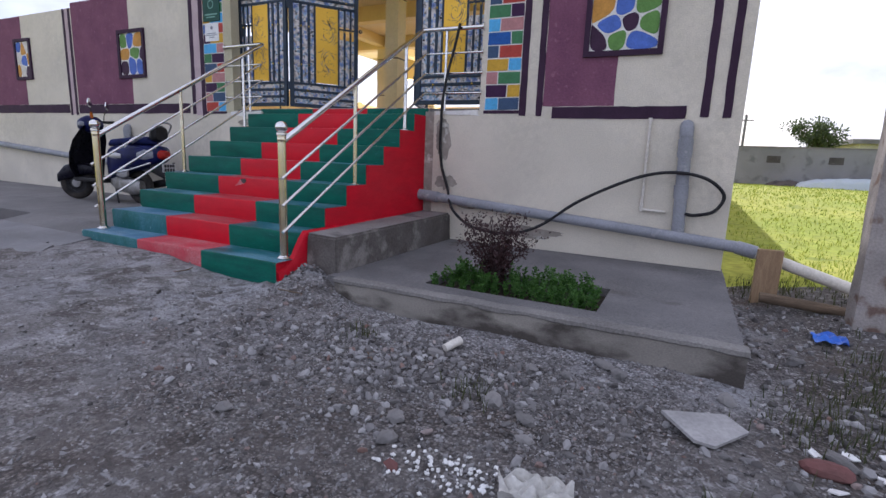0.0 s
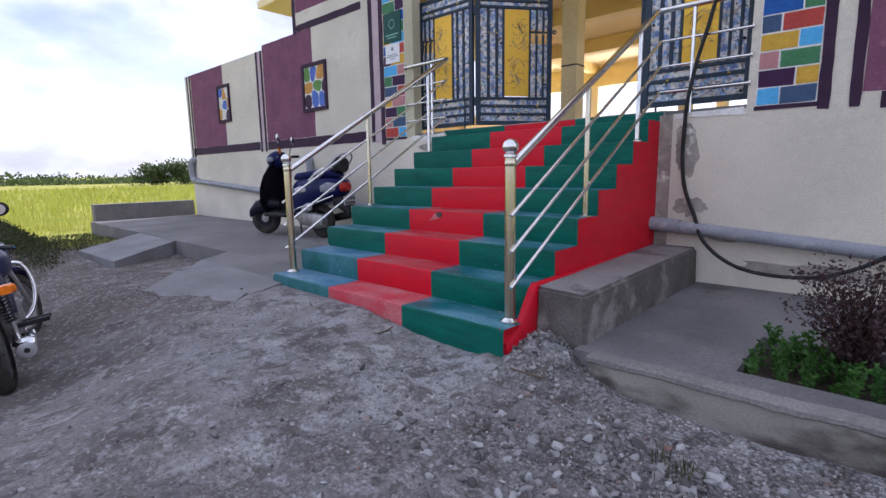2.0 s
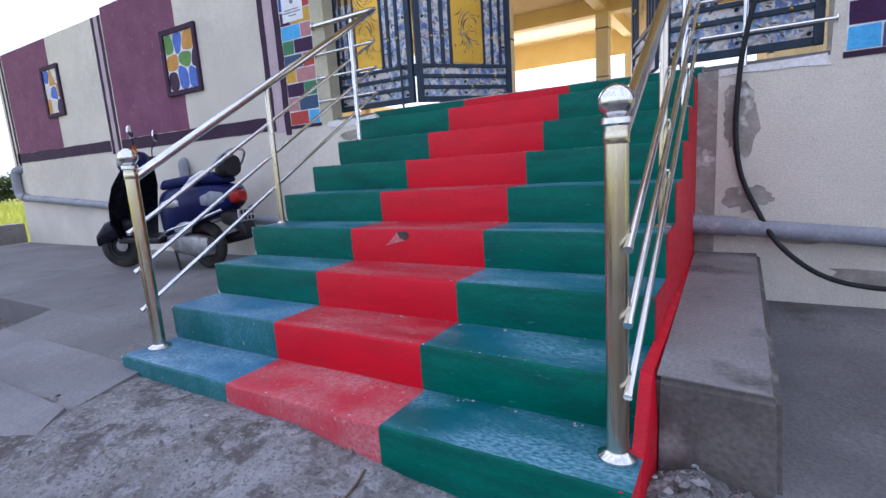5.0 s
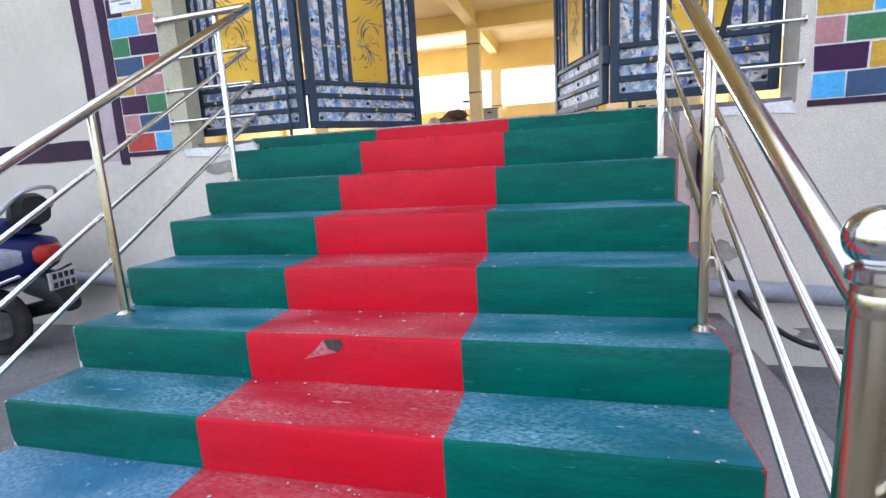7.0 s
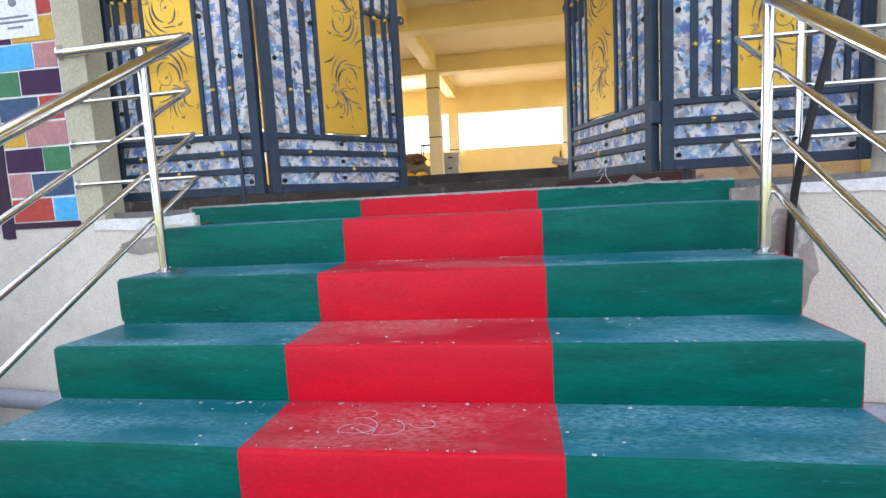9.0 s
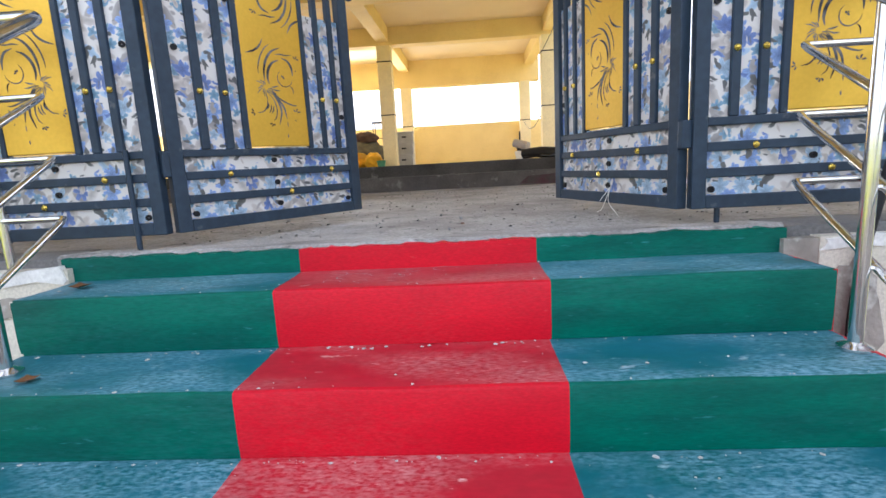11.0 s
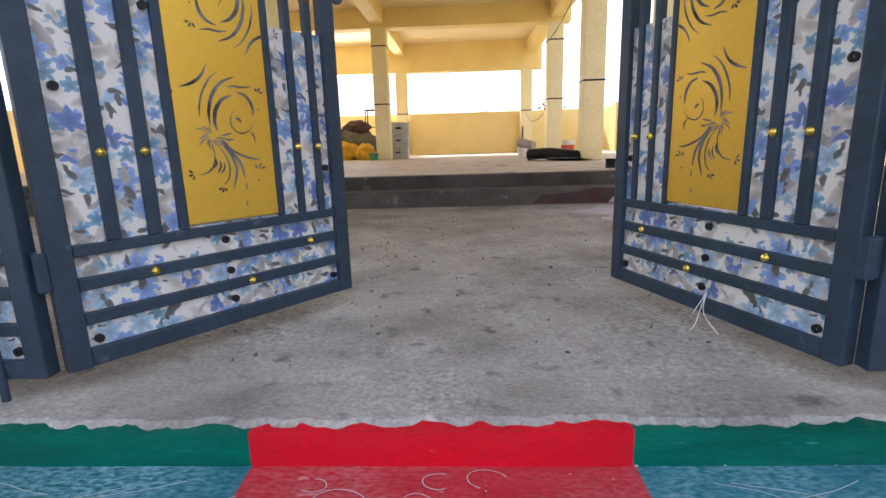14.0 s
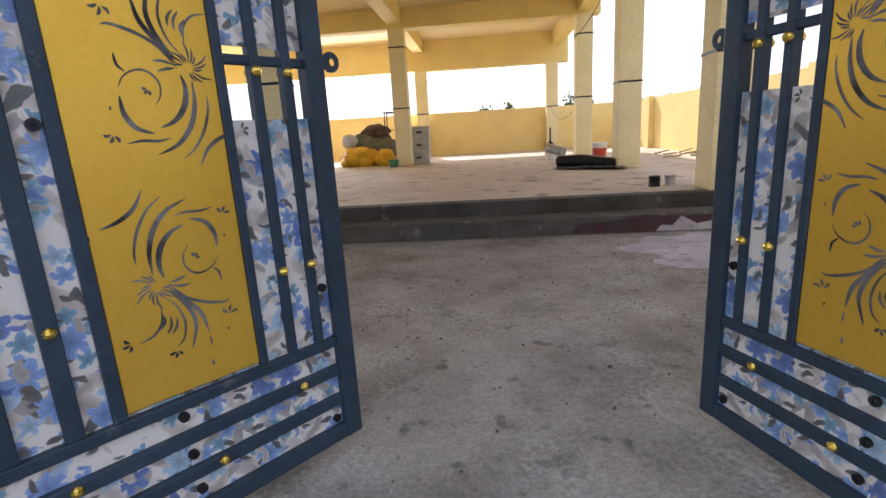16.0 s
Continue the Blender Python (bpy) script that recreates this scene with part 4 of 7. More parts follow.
def scroll(bm, cx, cz, s, turned, y):
    """One cut-out motif, laid on as strokes in the openings' shade colour: a spiral in nested crescents, a burst of
    short cuts, stems fanning out to three-lobed tips.
    """
    f = -s if turned else s

    def vine(w, *pts):
        ribbon(bm, [(cx + f * p.x, cz + f * p.z) for p in curve([(u, 0, v) for u, v in pts], 6)], w, y)

    def trefoil(x, z, a, r):
        for k in (-1, 0, 1):
            b = radians(a + 58 * k)
            c, d = math.cos(b), math.sin(b)
            vine(0.0036, (x + 0.2 * r * c, z + 0.2 * r * d), (x + 0.65 * r * c - 0.12 * r * d, z + 0.65 * r * d + 0.12 * r * c), (x + r * c, z + r * d))

    vine(0.0050, (-0.089, 0.182), (-0.113, 0.141), (-0.148, 0.116), (-0.187, 0.103))
    trefoil(-0.209, 0.098, 190, 0.020)
    vine(0.0036, (-0.052, 0.162), (-0.086, 0.134), (-0.114, 0.090), (-0.129, 0.044), (-0.131, 0.010))
    vine(0.0062, (0.003, 0.148), (-0.047, 0.125), (-0.082, 0.083), (-0.099, 0.031), (-0.101, -0.022))
    vine(0.0068, (-0.012, 0.087), (-0.048, 0.070), (-0.074, 0.037), (-0.083, -0.003), (-0.077, -0.035))
    vine(0.0034, (0.064, 0.119), (0.032, 0.114), (-0.003, 0.116), (-0.030, 0.111))
    trefoil(0.087, 0.098, 60, 0.020)
    vine(0.0060, (0.003, 0.099), (0.039, 0.085), (0.058, 0.054), (0.061, 0.015))
    vine(0.0026, (-0.009, 0.036), (-0.024, 0.014), (-0.026, -0.014), (-0.009, -0.037), (0.017, -0.042), (0.045, -0.028), (0.060, -0.003))
    trefoil(0.000, -0.000, 40, 0.013)
    vine(0.0030, (0.040, -0.036), (0.054, -0.051), (0.057, -0.076))
    vine(0.0026, (0.083, 0.046), (0.083, 0.037))
    vine(0.0040, (-0.072, -0.048), (-0.038, -0.094), (0.002, -0.119), (0.050, -0.134), (0.071, -0.132))
    vine(0.0056, (-0.074, -0.057), (-0.032, -0.111), (-0.006, -0.151), (0.004, -0.203))
    vine(0.0054, (-0.073, -0.068), (-0.038, -0.118), (-0.024, -0.170), (-0.042, -0.233))
    vine(0.0030, (-0.086, -0.080), (-0.061, -0.113), (-0.049, -0.158), (-0.057, -0.198), (-0.076, -0.216))
    trefoil(-0.080, -0.226, 250, 0.018)
    vine(0.0030, (-0.096, -0.098), (-0.101, -0.142), (-0.124, -0.170), (-0.156, -0.178))
    trefoil(-0.173, -0.174, 190, 0.020)
    vine(0.0034, (-0.096, -0.123), (-0.094, -0.143), (-0.106, -0.160))
    vine(0.0034, (-0.080, -0.133), (-0.081, -0.157), (-0.094, -0.177))
    vine(0.0034, (-0.066, -0.141), (-0.069, -0.162), (-0.082, -0.179))
    vine(0.0034, (-0.066, -0.049), (-0.048, -0.047), (-0.027, -0.041))
    vine(0.0034, (-0.063, -0.057), (-0.042, -0.064), (-0.020, -0.064))
    trefoil(0.064, -0.172, 70, 0.024)
    vine(0.0026, (0.054, -0.206), (0.056, -0.215))
    vine(0.0024, (0.005, -0.215), (0.006, -0.243))
    vine(0.0034, (0.001, -0.280), (0.001, -0.298))
    hx, hz = (-0.097, -0.052)
    for i in range(13):
        b = radians(95 + 20 * i)
        r0, r1 = 0.012, 0.034 + 0.012 * (i % 3)
        vine(0.0024, (hx + r0 * math.cos(b), hz + r0 * math.sin(b)), (hx + r1 * 0.65 * math.cos(b + 0.15), hz + r1 * 0.65 * math.sin(b + 0.15)), (hx + r1 * math.cos(b + 0.32), hz + r1 * math.sin(b + 0.32)))


def gate_leaf(w, m, bolt=False, label=""):
    """Hinge edge at u = 0, free edge at u = w, foot at v = 0."""
    g = thing("gate_leaf", (0, 0, 0), label, "gate", "leaves of the entrance gate")
    H, D = 1.69, 0.019
    k = w / 0.985

    def rail(u0, u1, v0, v1, d=D, name="bar", lab=""):
        part(name, boxes((u0 * k, u1 * k, -d, d, v0, v1), bevel=0.004), GATE, g, lab)

    rail(0.0, 0.058, 0, H, 0.024, "stile")
    rail(0.927, 0.985, 0, H, 0.024, "stile")
    rail(0.0585, 0.9265, 0, 0.052, 0.022, "rail")
    rail(0.0585, 0.9265, H - 0.052, H, 0.022, "rail")
    for v in (0.122, 0.224):
        rail(0.0585, 0.9265, v, v + 0.036)
    rail(0.0585, 0.9265, 0.322, 0.354)
    for v in (1.440, 1.520):
        rail(0.0585, 0.9265, v, v + 0.034)
    for u, wd in ((0.143, 0.036), (0.252, 0.036), (0.340, 0.028), (0.684, 0.024), (0.772, 0.026), (0.860, 0.026)):
        rail(u, u + wd, 0.3545, 1.4395, D if wd > 0.03 else D - 0.002)
    rail(0.709, 0.926, 1.155, 1.180, 0.010, "slide_bolt", "dark sliding bolt")
    bm, rings = bmesh.new(), []
    for i in range(20):
        a = 2 * math.pi * i / 20
        ox, oz = math.cos(a), math.sin(a)
        px = max(0.985 * k, 1.022 * k + 0.029 * ox) if ox < 0 else 1.022 * k + 0.029 * ox
        rings.append([bm.verts.new(q) for q in ((px, -0.004, 1.178 + 0.029 * oz), (px, 0.004, 1.178 + 0.029 * oz), (1.028 * k + 0.011 * ox, 0.004, 1.178 + 0.011 * oz), (1.028 * k + 0.011 * ox, -0.004, 1.178 + 0.011 * oz))])
    for a, b in zip(rings, rings[1:] + rings[:1]):
        for i in range(4):
            bm.faces.new((a[i], a[(i + 1) % 4], b[(i + 1) % 4], b[i]))
    part("latch_tab", bm, GATE, g, "rounded padlock tab with a hole")
    bm = boxes((0.05 * k, 0.36 * k, 0.0, 0.003, 0.03, 1.66), (0.36 * k, 0.70 * k, 0.0, 0.003, 0.03, 0.36), (0.36 * k, 0.70 * k, 0.0, 0.003, 1.42, 1.66),
               (0.70 * k, 0.935 * k, 0.0, 0.003, 0.03, 1.02), (0.70 * k, 0.935 * k, 0.0, 0.003, 1.20, 1.66))
    part("floral_sheet", bm, FLORAL, g, "printed sheet with blue and grey flowers")
    panel = part("gold_panel", boxes((0.3685 * k, 0.6835 * k, -0.012, 0.012, 0.366, 1.43), bevel=0.003), GOLD, g, "gold painted sheet panel with scroll cut-outs")
    for y in (-0.0128, 0.0128):
        for u, v, turned in ((0.533, 1.090, True), (0.566, 0.697, False)):
            bm = bmesh.new()
            scroll(bm, u * k, v, 0.97, turned, y)
            part("scrollwork", bm, SCROLL, panel)
    studs = [(0.161, 0.605), (0.270, 0.605), (0.785, 0.605), (0.873, 0.605), (0.161, 1.14), (0.270, 1.14), (0.785, 1.14), (0.873, 1.14), (0.25, 0.242), (0.80, 0.242), (0.55, 0.14), (0.25, 1.538), (0.80, 1.538)]
    for u, v in studs:
        bm = bmesh.new()
        for y in (-D, D):
            ball(bm, (u * k, y, v), 0.0135, 10)
        part("stud", bm, BRASS, g)
    for u, v in ((0.085, 0.075), (0.905, 0.075), (0.49, 0.085), (0.485, 0.19), (0.48, 0.30), (0.085, 0.78), (0.325, 1.02), (0.905, 0.52)):
        bm = bmesh.new()
        lathe(bm, (u * k, 0.0, v), [(0.005, -0.012), (0.013, -0.012), (0.013, 0.012), (0.005, 0.012), (0.005, -0.012)], 14, "y")
        part("lug", bm, BLACK, g)
    if bolt:
        part("drop_bolt", bar((0.13 * k, 0.03, -0.063), (0.13 * k, 0.03, 0.36), 0.011), GATE, g, "dark drop bolt reaching the floor")
    else:
        for v in (0.24, 1.35):
            part("hinge", boxes((-0.03, 0.0, -0.03, 0.03, v, v + 0.11), bevel=0.006), GATE, g)
    g.matrix_basis = m
    return g


GZ = 1.753
gate_leaf(1.02, pose(-0.925, 3.235, GZ, 0, 0, 52.5), False, "open slate-blue gate leaf with gold scroll panel, folded inward")
gate_leaf(0.975, pose(1.200, 3.225, GZ, 0, 0, 109.6), False, "open slate-blue gate leaf with gold scroll panel, folded inward")
gate_leaf(0.945, pose(-0.945, 3.215, GZ, 0, 0, 180), True, "closed slate-blue gate leaf with gold scroll panel over the sill")
gate_leaf(0.945, pose(1.225, 3.215, GZ), True, "closed slate-blue gate leaf with gold scroll panel over the sill")

# ---- stainless railings up both sides of the stairs ----
SLOPE = 0.592


def railing(x, turn_x, label):
    """Posts up the flight; the handrail sits on them, three thin rails run past their outer side on short stubs."""
    y0, yt = 0.61, 2.965
    s = 1 if turn_x > x else -1
    xr = x + s * 0.040
    t = thing("stair_railing", (x, y0, RISE), label, "railing", "railings of the stairs")

    def top(y):
        return 1.185 + (y - y0) * SLOPE

    drop = part("newel", bar((x, y0, RISE), (x, y0, 1.235), 0.034, 20), BRASSY, t, "film-wrapped newel post", True)
    bm = lathe(bmesh.new(), (x, y0, RISE), [(0.062, 0.0), (0.062, 0.012), (0.045, 0.022), (0.036, 0.03)], 20)
    part("flange", bm, STEEL, drop, "steel foot flange", True)
    part("film_edge", lathe(bmesh.new(), (x, y0, 1.185), [(0.0345, 0.0), (0.0365, 0.004), (0.0365, 0.030), (0.0345, 0.036)], 20), BRASSY, drop, "gathered edge of the yellow film", True)
    bm = lathe(bmesh.new(), (x, y0, 1.235), [(0.036, 0), (0.042, 0.006), (0.042, 0.022), (0.028, 0.03)], 20)
    ball(bm, (x, y0, 1.304), 0.050, 24, 0.96)
    part("ball_cap", bm, STEEL, drop, "polished ball cap", True)
    posts = [(y0, 0.034)]
    for (y, z) in ((1.62, 0.80), (2.585, 1.40)):
        pst = part("post", bar((x, y, z), (x, y, top(y)), 0.019, 16), BRASSY if y < 2 else STEEL, t, "", True)
        bm = lathe(bmesh.new(), (x, y, z), [(0.045, 0.0), (0.045, 0.008), (0.03, 0.016), (0.021, 0.022)], 16)
        part("flange", bm, STEEL, pst, "", True)
        posts.append((y, 0.019))
    zt = top(yt)
    pts = [(x, y0 + 0.02, top(y0) + 0.01), (x, yt - 0.05, zt - 0.03), (x + s * 0.008, yt - 0.015, zt - 0.008), (x + s * 0.03, yt, zt), (turn_x, yt + 0.03, zt)]
    part("handrail", tube(bmesh.new(), pts, 0.026, 16), STEEL, t, "polished steel handrail", True)
    part("wall_flange", lathe(bmesh.new(), (turn_x + s * 0.004, yt + 0.03, zt), [(0.044, -0.004), (0.044, 0.006)], 16, "x"), STEEL, t, "", True)
    for dz in (-0.27, -0.495, -0.72):
        pts = [(xr, y0 - 0.045, top(y0 - 0.045) + dz), (xr, yt - 0.03, top(yt - 0.03) + dz), (xr + s * 0.006, yt, zt + dz), (xr + s * 0.03, yt + 0.008, zt + dz), (turn_x, yt + 0.03, zt + dz)]
        rail = part("rail", tube(bmesh.new(), pts, 0.0125, 12), STEEL, t, "", True)
        part("rail_cap", bar((xr, y0 - 0.050, top(y0 - 0.050) + dz), (xr, y0 - 0.034, top(y0 - 0.034) + dz), 0.0142), STEEL, rail, "bright end cap", True)
        part("wall_flange", lathe(bmesh.new(), (turn_x + s * 0.004, yt + 0.03, zt + dz), [(0.0265, -0.004), (0.0265, 0.006)], 14, "x"), STEEL, rail, "", True)
        for y, r in posts:
            z = top(y) + dz
            if z > RISE * (1 + math.floor((y - SY) / RUN)) + 0.03:
                part("stub", bar((x + s * r * 0.7, y, z), (xr, y, z), 0.008, 10), BLACK if y == y0 else STEEL, rail, "", True)
    xm = x + s * 0.31
    part("post", bar((xm, yt + 0.018, 1.655), (xm, yt + 0.018, zt), 0.017, 14), STEEL, t, "", True)
    return t


railing(1.432, 2.20, "polished stainless stair railing with yellow-filmed newel post")
railing(-1.152, -1.95, "polished stainless stair railing with yellow-filmed newel post")

# ---- painted brick murals beside the gate ----
HUES = dict(L=(0.10, 0.42, 0.75), B=(0.02, 0.10, 0.36), D=(0.045, 0.012, 0.055), Y=(0.60, 0.36, 0.04), P=(0.46, 0.22, 0.22), G=(0.06, 0.20, 0.09), R=(0.42, 0.06, 0.045), N=(0.05, 0.09, 0.17), O=(0.62, 0.24, 0.03))
BRICK = {k: mat("painted_brick_" + k.lower(), c, tuple(v * 0.85 for v in c), 9, 0.6, bump=0.25) for k, c in HUES.items()}


def mural(name, x0, x1, z0, rows, h, splits):
    w = x1 - x0
    base = structure(name, boxes((x0, x1, WY - 0.003, WY + 0.02, z0, z0 + h * len(rows))), WHITE, "white-jointed painted brick mural beside the gate")
    ORIGIN[base] = Vector((0, 0, 0))
    rnd = random.Random(int(x0 * 100))
    for i, row in enumerate(rows):
        f = splits[i % 2] + rnd.uniform(-0.04, 0.04)
        cuts = (0.0, f, 1.0) if row[0] != "-" else (0, 1)
        for j, c in enumerate(row):
            a, b = x0 + w * cuts[j], x0 + w * cuts[j + 1]
            q = 0.006
            zz = z0 + i * h
            j4 = [rnd.uniform(-0.003, 0.003) for _ in range(8)]
            bm = prism(bmesh.new(), [(a + q + j4[0], zz + q + j4[1]), (b - q + j4[2], zz + q + j4[3]), (b - q + j4[4], zz + h - q + j4[5]), (a + q + j4[6], zz + h - q + j4[7])], WY - 0.007, WY - 0.002)
            part("brick", bm, BRICK[c], base)
    structure(name.replace("mural", "trim_base"), boxes((x0 - 0.01, x1 + 0.01, WY - 0.006, WY + 0.02, z0 - 0.035, z0 - 0.001)), DARKPURPLE, "dark drip line under the mural")


mural("wall_mural_1", 2.255, 2.668, 1.66, ["LN", "DY", "PG", "YL", "NR", "BG", "LP", "GD", "NR", "YB", "PL", "GD", "BY", "DP", "LG", "RN", "YB", "GP", "DL", "BR", "PY", "NG", "LD", "YR", "GB", "PN", "DY", "LG"], 0.142, (0.38, 0.66))
mural("wall_mural_2", -2.415, -1.985, 1.66, ["RL", "PN", "DG", "YP", "NR", "GD", "LP", "DY", "BR", "YL", "PG", "RB", "GD", "LY", "BP", "NR", "YG", "DL", "PB", "RG", "LD", "GY", "BP", "DR", "YL", "NG", "PB", "LR", "GD", "YN"], 0.142, (0.62, 0.36))

# ---- painted false windows: dark frame round cells of bright colour ----
def clip(poly, px, pz, nx, nz):
    out = []
    for i in range(len(poly)):
        a, b = poly[i], poly[(i + 1) % len(poly)]
        da, db = (a[0] - px) * nx + (a[1] - pz) * nz, (b[0] - px) * nx + (b[1] - pz) * nz
        if da <= 0:
            out.append(a)
        if (da < 0) != (db < 0) and abs(da - db) > 1e-9:
            t = da / (da - db)
            out.append((a[0] + (b[0] - a[0]) * t, a[1] + (b[1] - a[1]) * t))
    return out


CELLS = [mat("painted_cell_%s" % k, c, tuple(v * 0.8 for v in c), 12, 0.6, bump=0.2) for k, c in
         (("green", (0.13, 0.28, 0.07)), ("blue", (0.09, 0.17, 0.55)), ("ochre", (0.58, 0.29, 0.06)), ("plum", (0.05, 0.02, 0.05)), ("white", (0.70, 0.67, 0.62)))]


def false_window(x0, x1, z0, z1, seed, rows):
    f = 0.055
    t = thing("wall_picture", ((x0 + x1) / 2, WY, z0), "dark-framed wall panel painted with bright pebble cells", "wall art", "painted panels on the front wall")
    part("frame", boxes((x0, x1, WY - 0.034, WY + 0.01, z0, z0 + f), (x0, x1, WY - 0.034, WY + 0.01, z1 - f, z1), (x0, x0 + f, WY - 0.0338, WY + 0.01, z0 + f, z1 - f), (x1 - f, x1, WY - 0.0338, WY + 0.01, z0 + f, z1 - f)), DARKPURPLE, t)
    part("ground_coat", boxes((x0 + f, x1 - f, WY - 0.010, WY + 0.01, z0 + f, z1 - f)), WHITE, t)
    rnd = random.Random(seed)
    pts, nx, nz = [], 3, len(rows)
    for j in range(nz):
        for i in range(nx):
            pts.append((x0 + f + (x1 - x0 - 2 * f) * (i + 0.5 + rnd.uniform(-0.3, 0.3) + (0.25 if j % 2 else -0.1)) / nx, z0 + f + (z1 - z0 - 2 * f) * (j + 0.5 + rnd.uniform(-0.25, 0.25)) / nz))
    for i, p in enumerate(pts):
        poly = [(x0 + f + 0.004, z0 + f + 0.004), (x1 - f - 0.004, z0 + f + 0.004), (x1 - f - 0.004, z1 - f - 0.004), (x0 + f + 0.004, z1 - f - 0.004)]
        for j, q in enumerate(pts):
            if i != j:
                d = Vector((q[0] - p[0], q[1] - p[1]))
                n = d.normalized()
                mx, mz = (p[0] + q[0]) / 2 - n.x * 0.008, (p[1] + q[1]) / 2 - n.y * 0.008
                poly = clip(poly, mx, mz, n.x, n.y)
                if len(poly) < 3:
                    break
        if len(poly) < 3:
            continue
        # round the corners
        for _ in range(2):
            poly = [v for k in range(len(poly)) for a, b in [(poly[k], poly[(k + 1) % len(poly)])] for v in ((a[0] * 0.78 + b[0] * 0.22, a[1] * 0.78 + b[1] * 0.22), (a[0] * 0.22 + b[0] * 0.78, a[1] * 0.22 + b[1] * 0.78))]
        part("cell", prism(bmesh.new(), poly, WY - 0.014, WY - 0.009), CELLS["gbopw".index(rows[i // 3][i % 3])], t)


false_window(-7.88, -7.30, 2.28, 3.05, 3, ("owp", "wbo", "bow"))
false_window(-4.53, -3.82, 2.21, 2.99, 5, ("pbb", "ogp", "gbo"))
false_window(3.335, 4.105, 2.19, 3.02, 9, ("pgb", "bpg", "obg", "gbo"))

# ---- notices on the mural ----
t = thing("notice_board", (-2.21, WY, 2.95), "dark green notice board on the mural", "sign")
part("board", boxes((-2.385, -2.03, WY - 0.022, WY - 0.008, 2.965, 3.36), bevel=0.003), mat("dark_green_board", (0.012, 0.075, 0.055), (0.01, 0.06, 0.045), 8, 0.5, bump=0.05), t)
bm = bmesh.new()
ribbon(bm, [(-2.21 + 0.055 * math.cos(a / 10), 3.20 + 0.055 * math.sin(a / 10)) for a in range(0, 64)], 0.006, WY - 0.0235, False)
box(bm, -2.34, -2.08, WY - 0.0235, WY - 0.022, 3.05, 3.07)
box(bm, -2.31, -2.12, WY - 0.0235, WY - 0.022, 3.015, 3.03)
part("emblem", bm, mat("faded_sign_print", (0.20, 0.40, 0.33), None, 20, 0.6), t, "faded round emblem and two bars")
t = thing("paper_notice", (-2.22, WY, 2.69), "white paper notice pasted on the mural", "sign")
part("sheet", boxes((-2.365, -2.075, WY - 0.0105, WY - 0.0075, 2.685, 2.945)), mat("white_paper", (0.78, 0.79, 0.80), (0.72, 0.73, 0.74), 10, 0.7, bump=0.05), t)
bm = bmesh.new()
for k, (a, b, z) in enumerate(((-2.33, -2.13, 2.79), (-2.35, -2.10, 2.765), (-2.27, -2.17, 2.735))):
    box(bm, a, b, WY - 0.0125, WY - 0.0104, z, z + 0.011)
lathe(bm, (-2.22, WY - 0.0105, 2.875), [(0.026, -0.002), (0.026, 0.0)], 14, "y")
part("print", bm, mat("grey_print", (0.25, 0.27, 0.32), None, 20, 0.7), t, "small grey print and round mark")

# ---- pipes and hose on the walls ----
t = thing("drain_pipe", (1.44, 2.92, 0.6), "long grey plastic drain pipe along the wall", "pipe")
a, b = Vector((1.40, 2.915, 0.645)), Vector((5.02, 2.86, 0.375))
part("pipe", bar(a, b, 0.056, 20), PIPE, t, "", True)
d = (b - a).normalized()
part("joint", bar(a - d * 0.02, a + d * 0.34, 0.066, 20), PIPE, t, "wider pipe joint", True)
part("pipe", bar(b, b + Vector((1.35, -0.02, -0.42)), 0.054, 20), PVC, t, "paler run of pipe", True)
part("joint", bar(b - d * 0.06, b + Vector((0.10, 0, -0.03)), 0.064, 20), PIPE, t, "", True)
t = thing("downpipe", (4.43, 2.95, 0.45), "grey plastic downpipe on the wall", "pipe")
part("pipe", bar((4.44, 2.935, 0.44), (4.41, 2.935, 1.44), 0.060, 20), PIPE, t, "", True)
part("collar", bar((4.428, 2.935, 0.80), (4.422, 2.935, 0.93), 0.068, 20), PIPE, t, "", True)
part("collar", bar((4.415, 2.935, 1.20), (4.41, 2.935, 1.38), 0.068, 20), PIPE, t, "", True)
part("elbow", tube(bmesh.new(), [(4.41, 2.935, 1.40), (4.408, 2.94, 1.46), (4.405, 2.97, 1.495), (4.405, 3.02, 1.505)], 0.066, 18), PIPE, t, "dirty elbow into the wall", True)
t = thing("water_pipe", (4.07, 2.97, 0.66), "thin white plastic water pipe on the wall", "pipe")
part("pipe", tube(bmesh.new(), [(4.065, 2.975, 1.56), (4.07, 2.975, 0.70), (4.075, 2.975, 0.665), (4.11, 2.975, 0.655), (4.30, 2.975, 0.648)], 0.014, 10), PVC, t, "", True)
part("elbow", bar((4.072, 2.975, 0.64), (4.071, 2.975, 0.72), 0.019), PVC, t, "", True)
part("elbow", bar((4.065, 2.975, 1.53), (4.065, 2.975, 1.58), 0.020), PVC, t, "", True)
t = thing("hose", (1.9, 2.9, 0.5), "black rubber hose looped over pipe and railing", "hose")
pts = [(1.93, 2.93, 2.62), (1.87, 2.93, 2.36), (1.80, 2.93, 2.10), (1.735, 2.94, 1.76), (1.715, 2.965, 1.52), (1.71, 2.972, 1.25), (1.745, 2.972, 0.98), (1.84, 2.95, 0.745), (1.99, 2.80, 0.50), (2.27, 2.80, 0.31), (2.7, 2.82, 0.28), (3.05, 2.84, 0.40), (3.45, 2.84, 0.70), (3.95, 2.86, 0.96), (4.30, 2.85, 1.05), (4.62, 2.88, 1.01), (4.80, 2.93, 0.86), (4.74, 2.93, 0.70), (4.58, 2.92, 0.645), (4.48, 2.91, 0.65)]
part("tube", tube(bmesh.new(), curve(pts, 8), 0.0165, 10), HOSE, t, "", True)
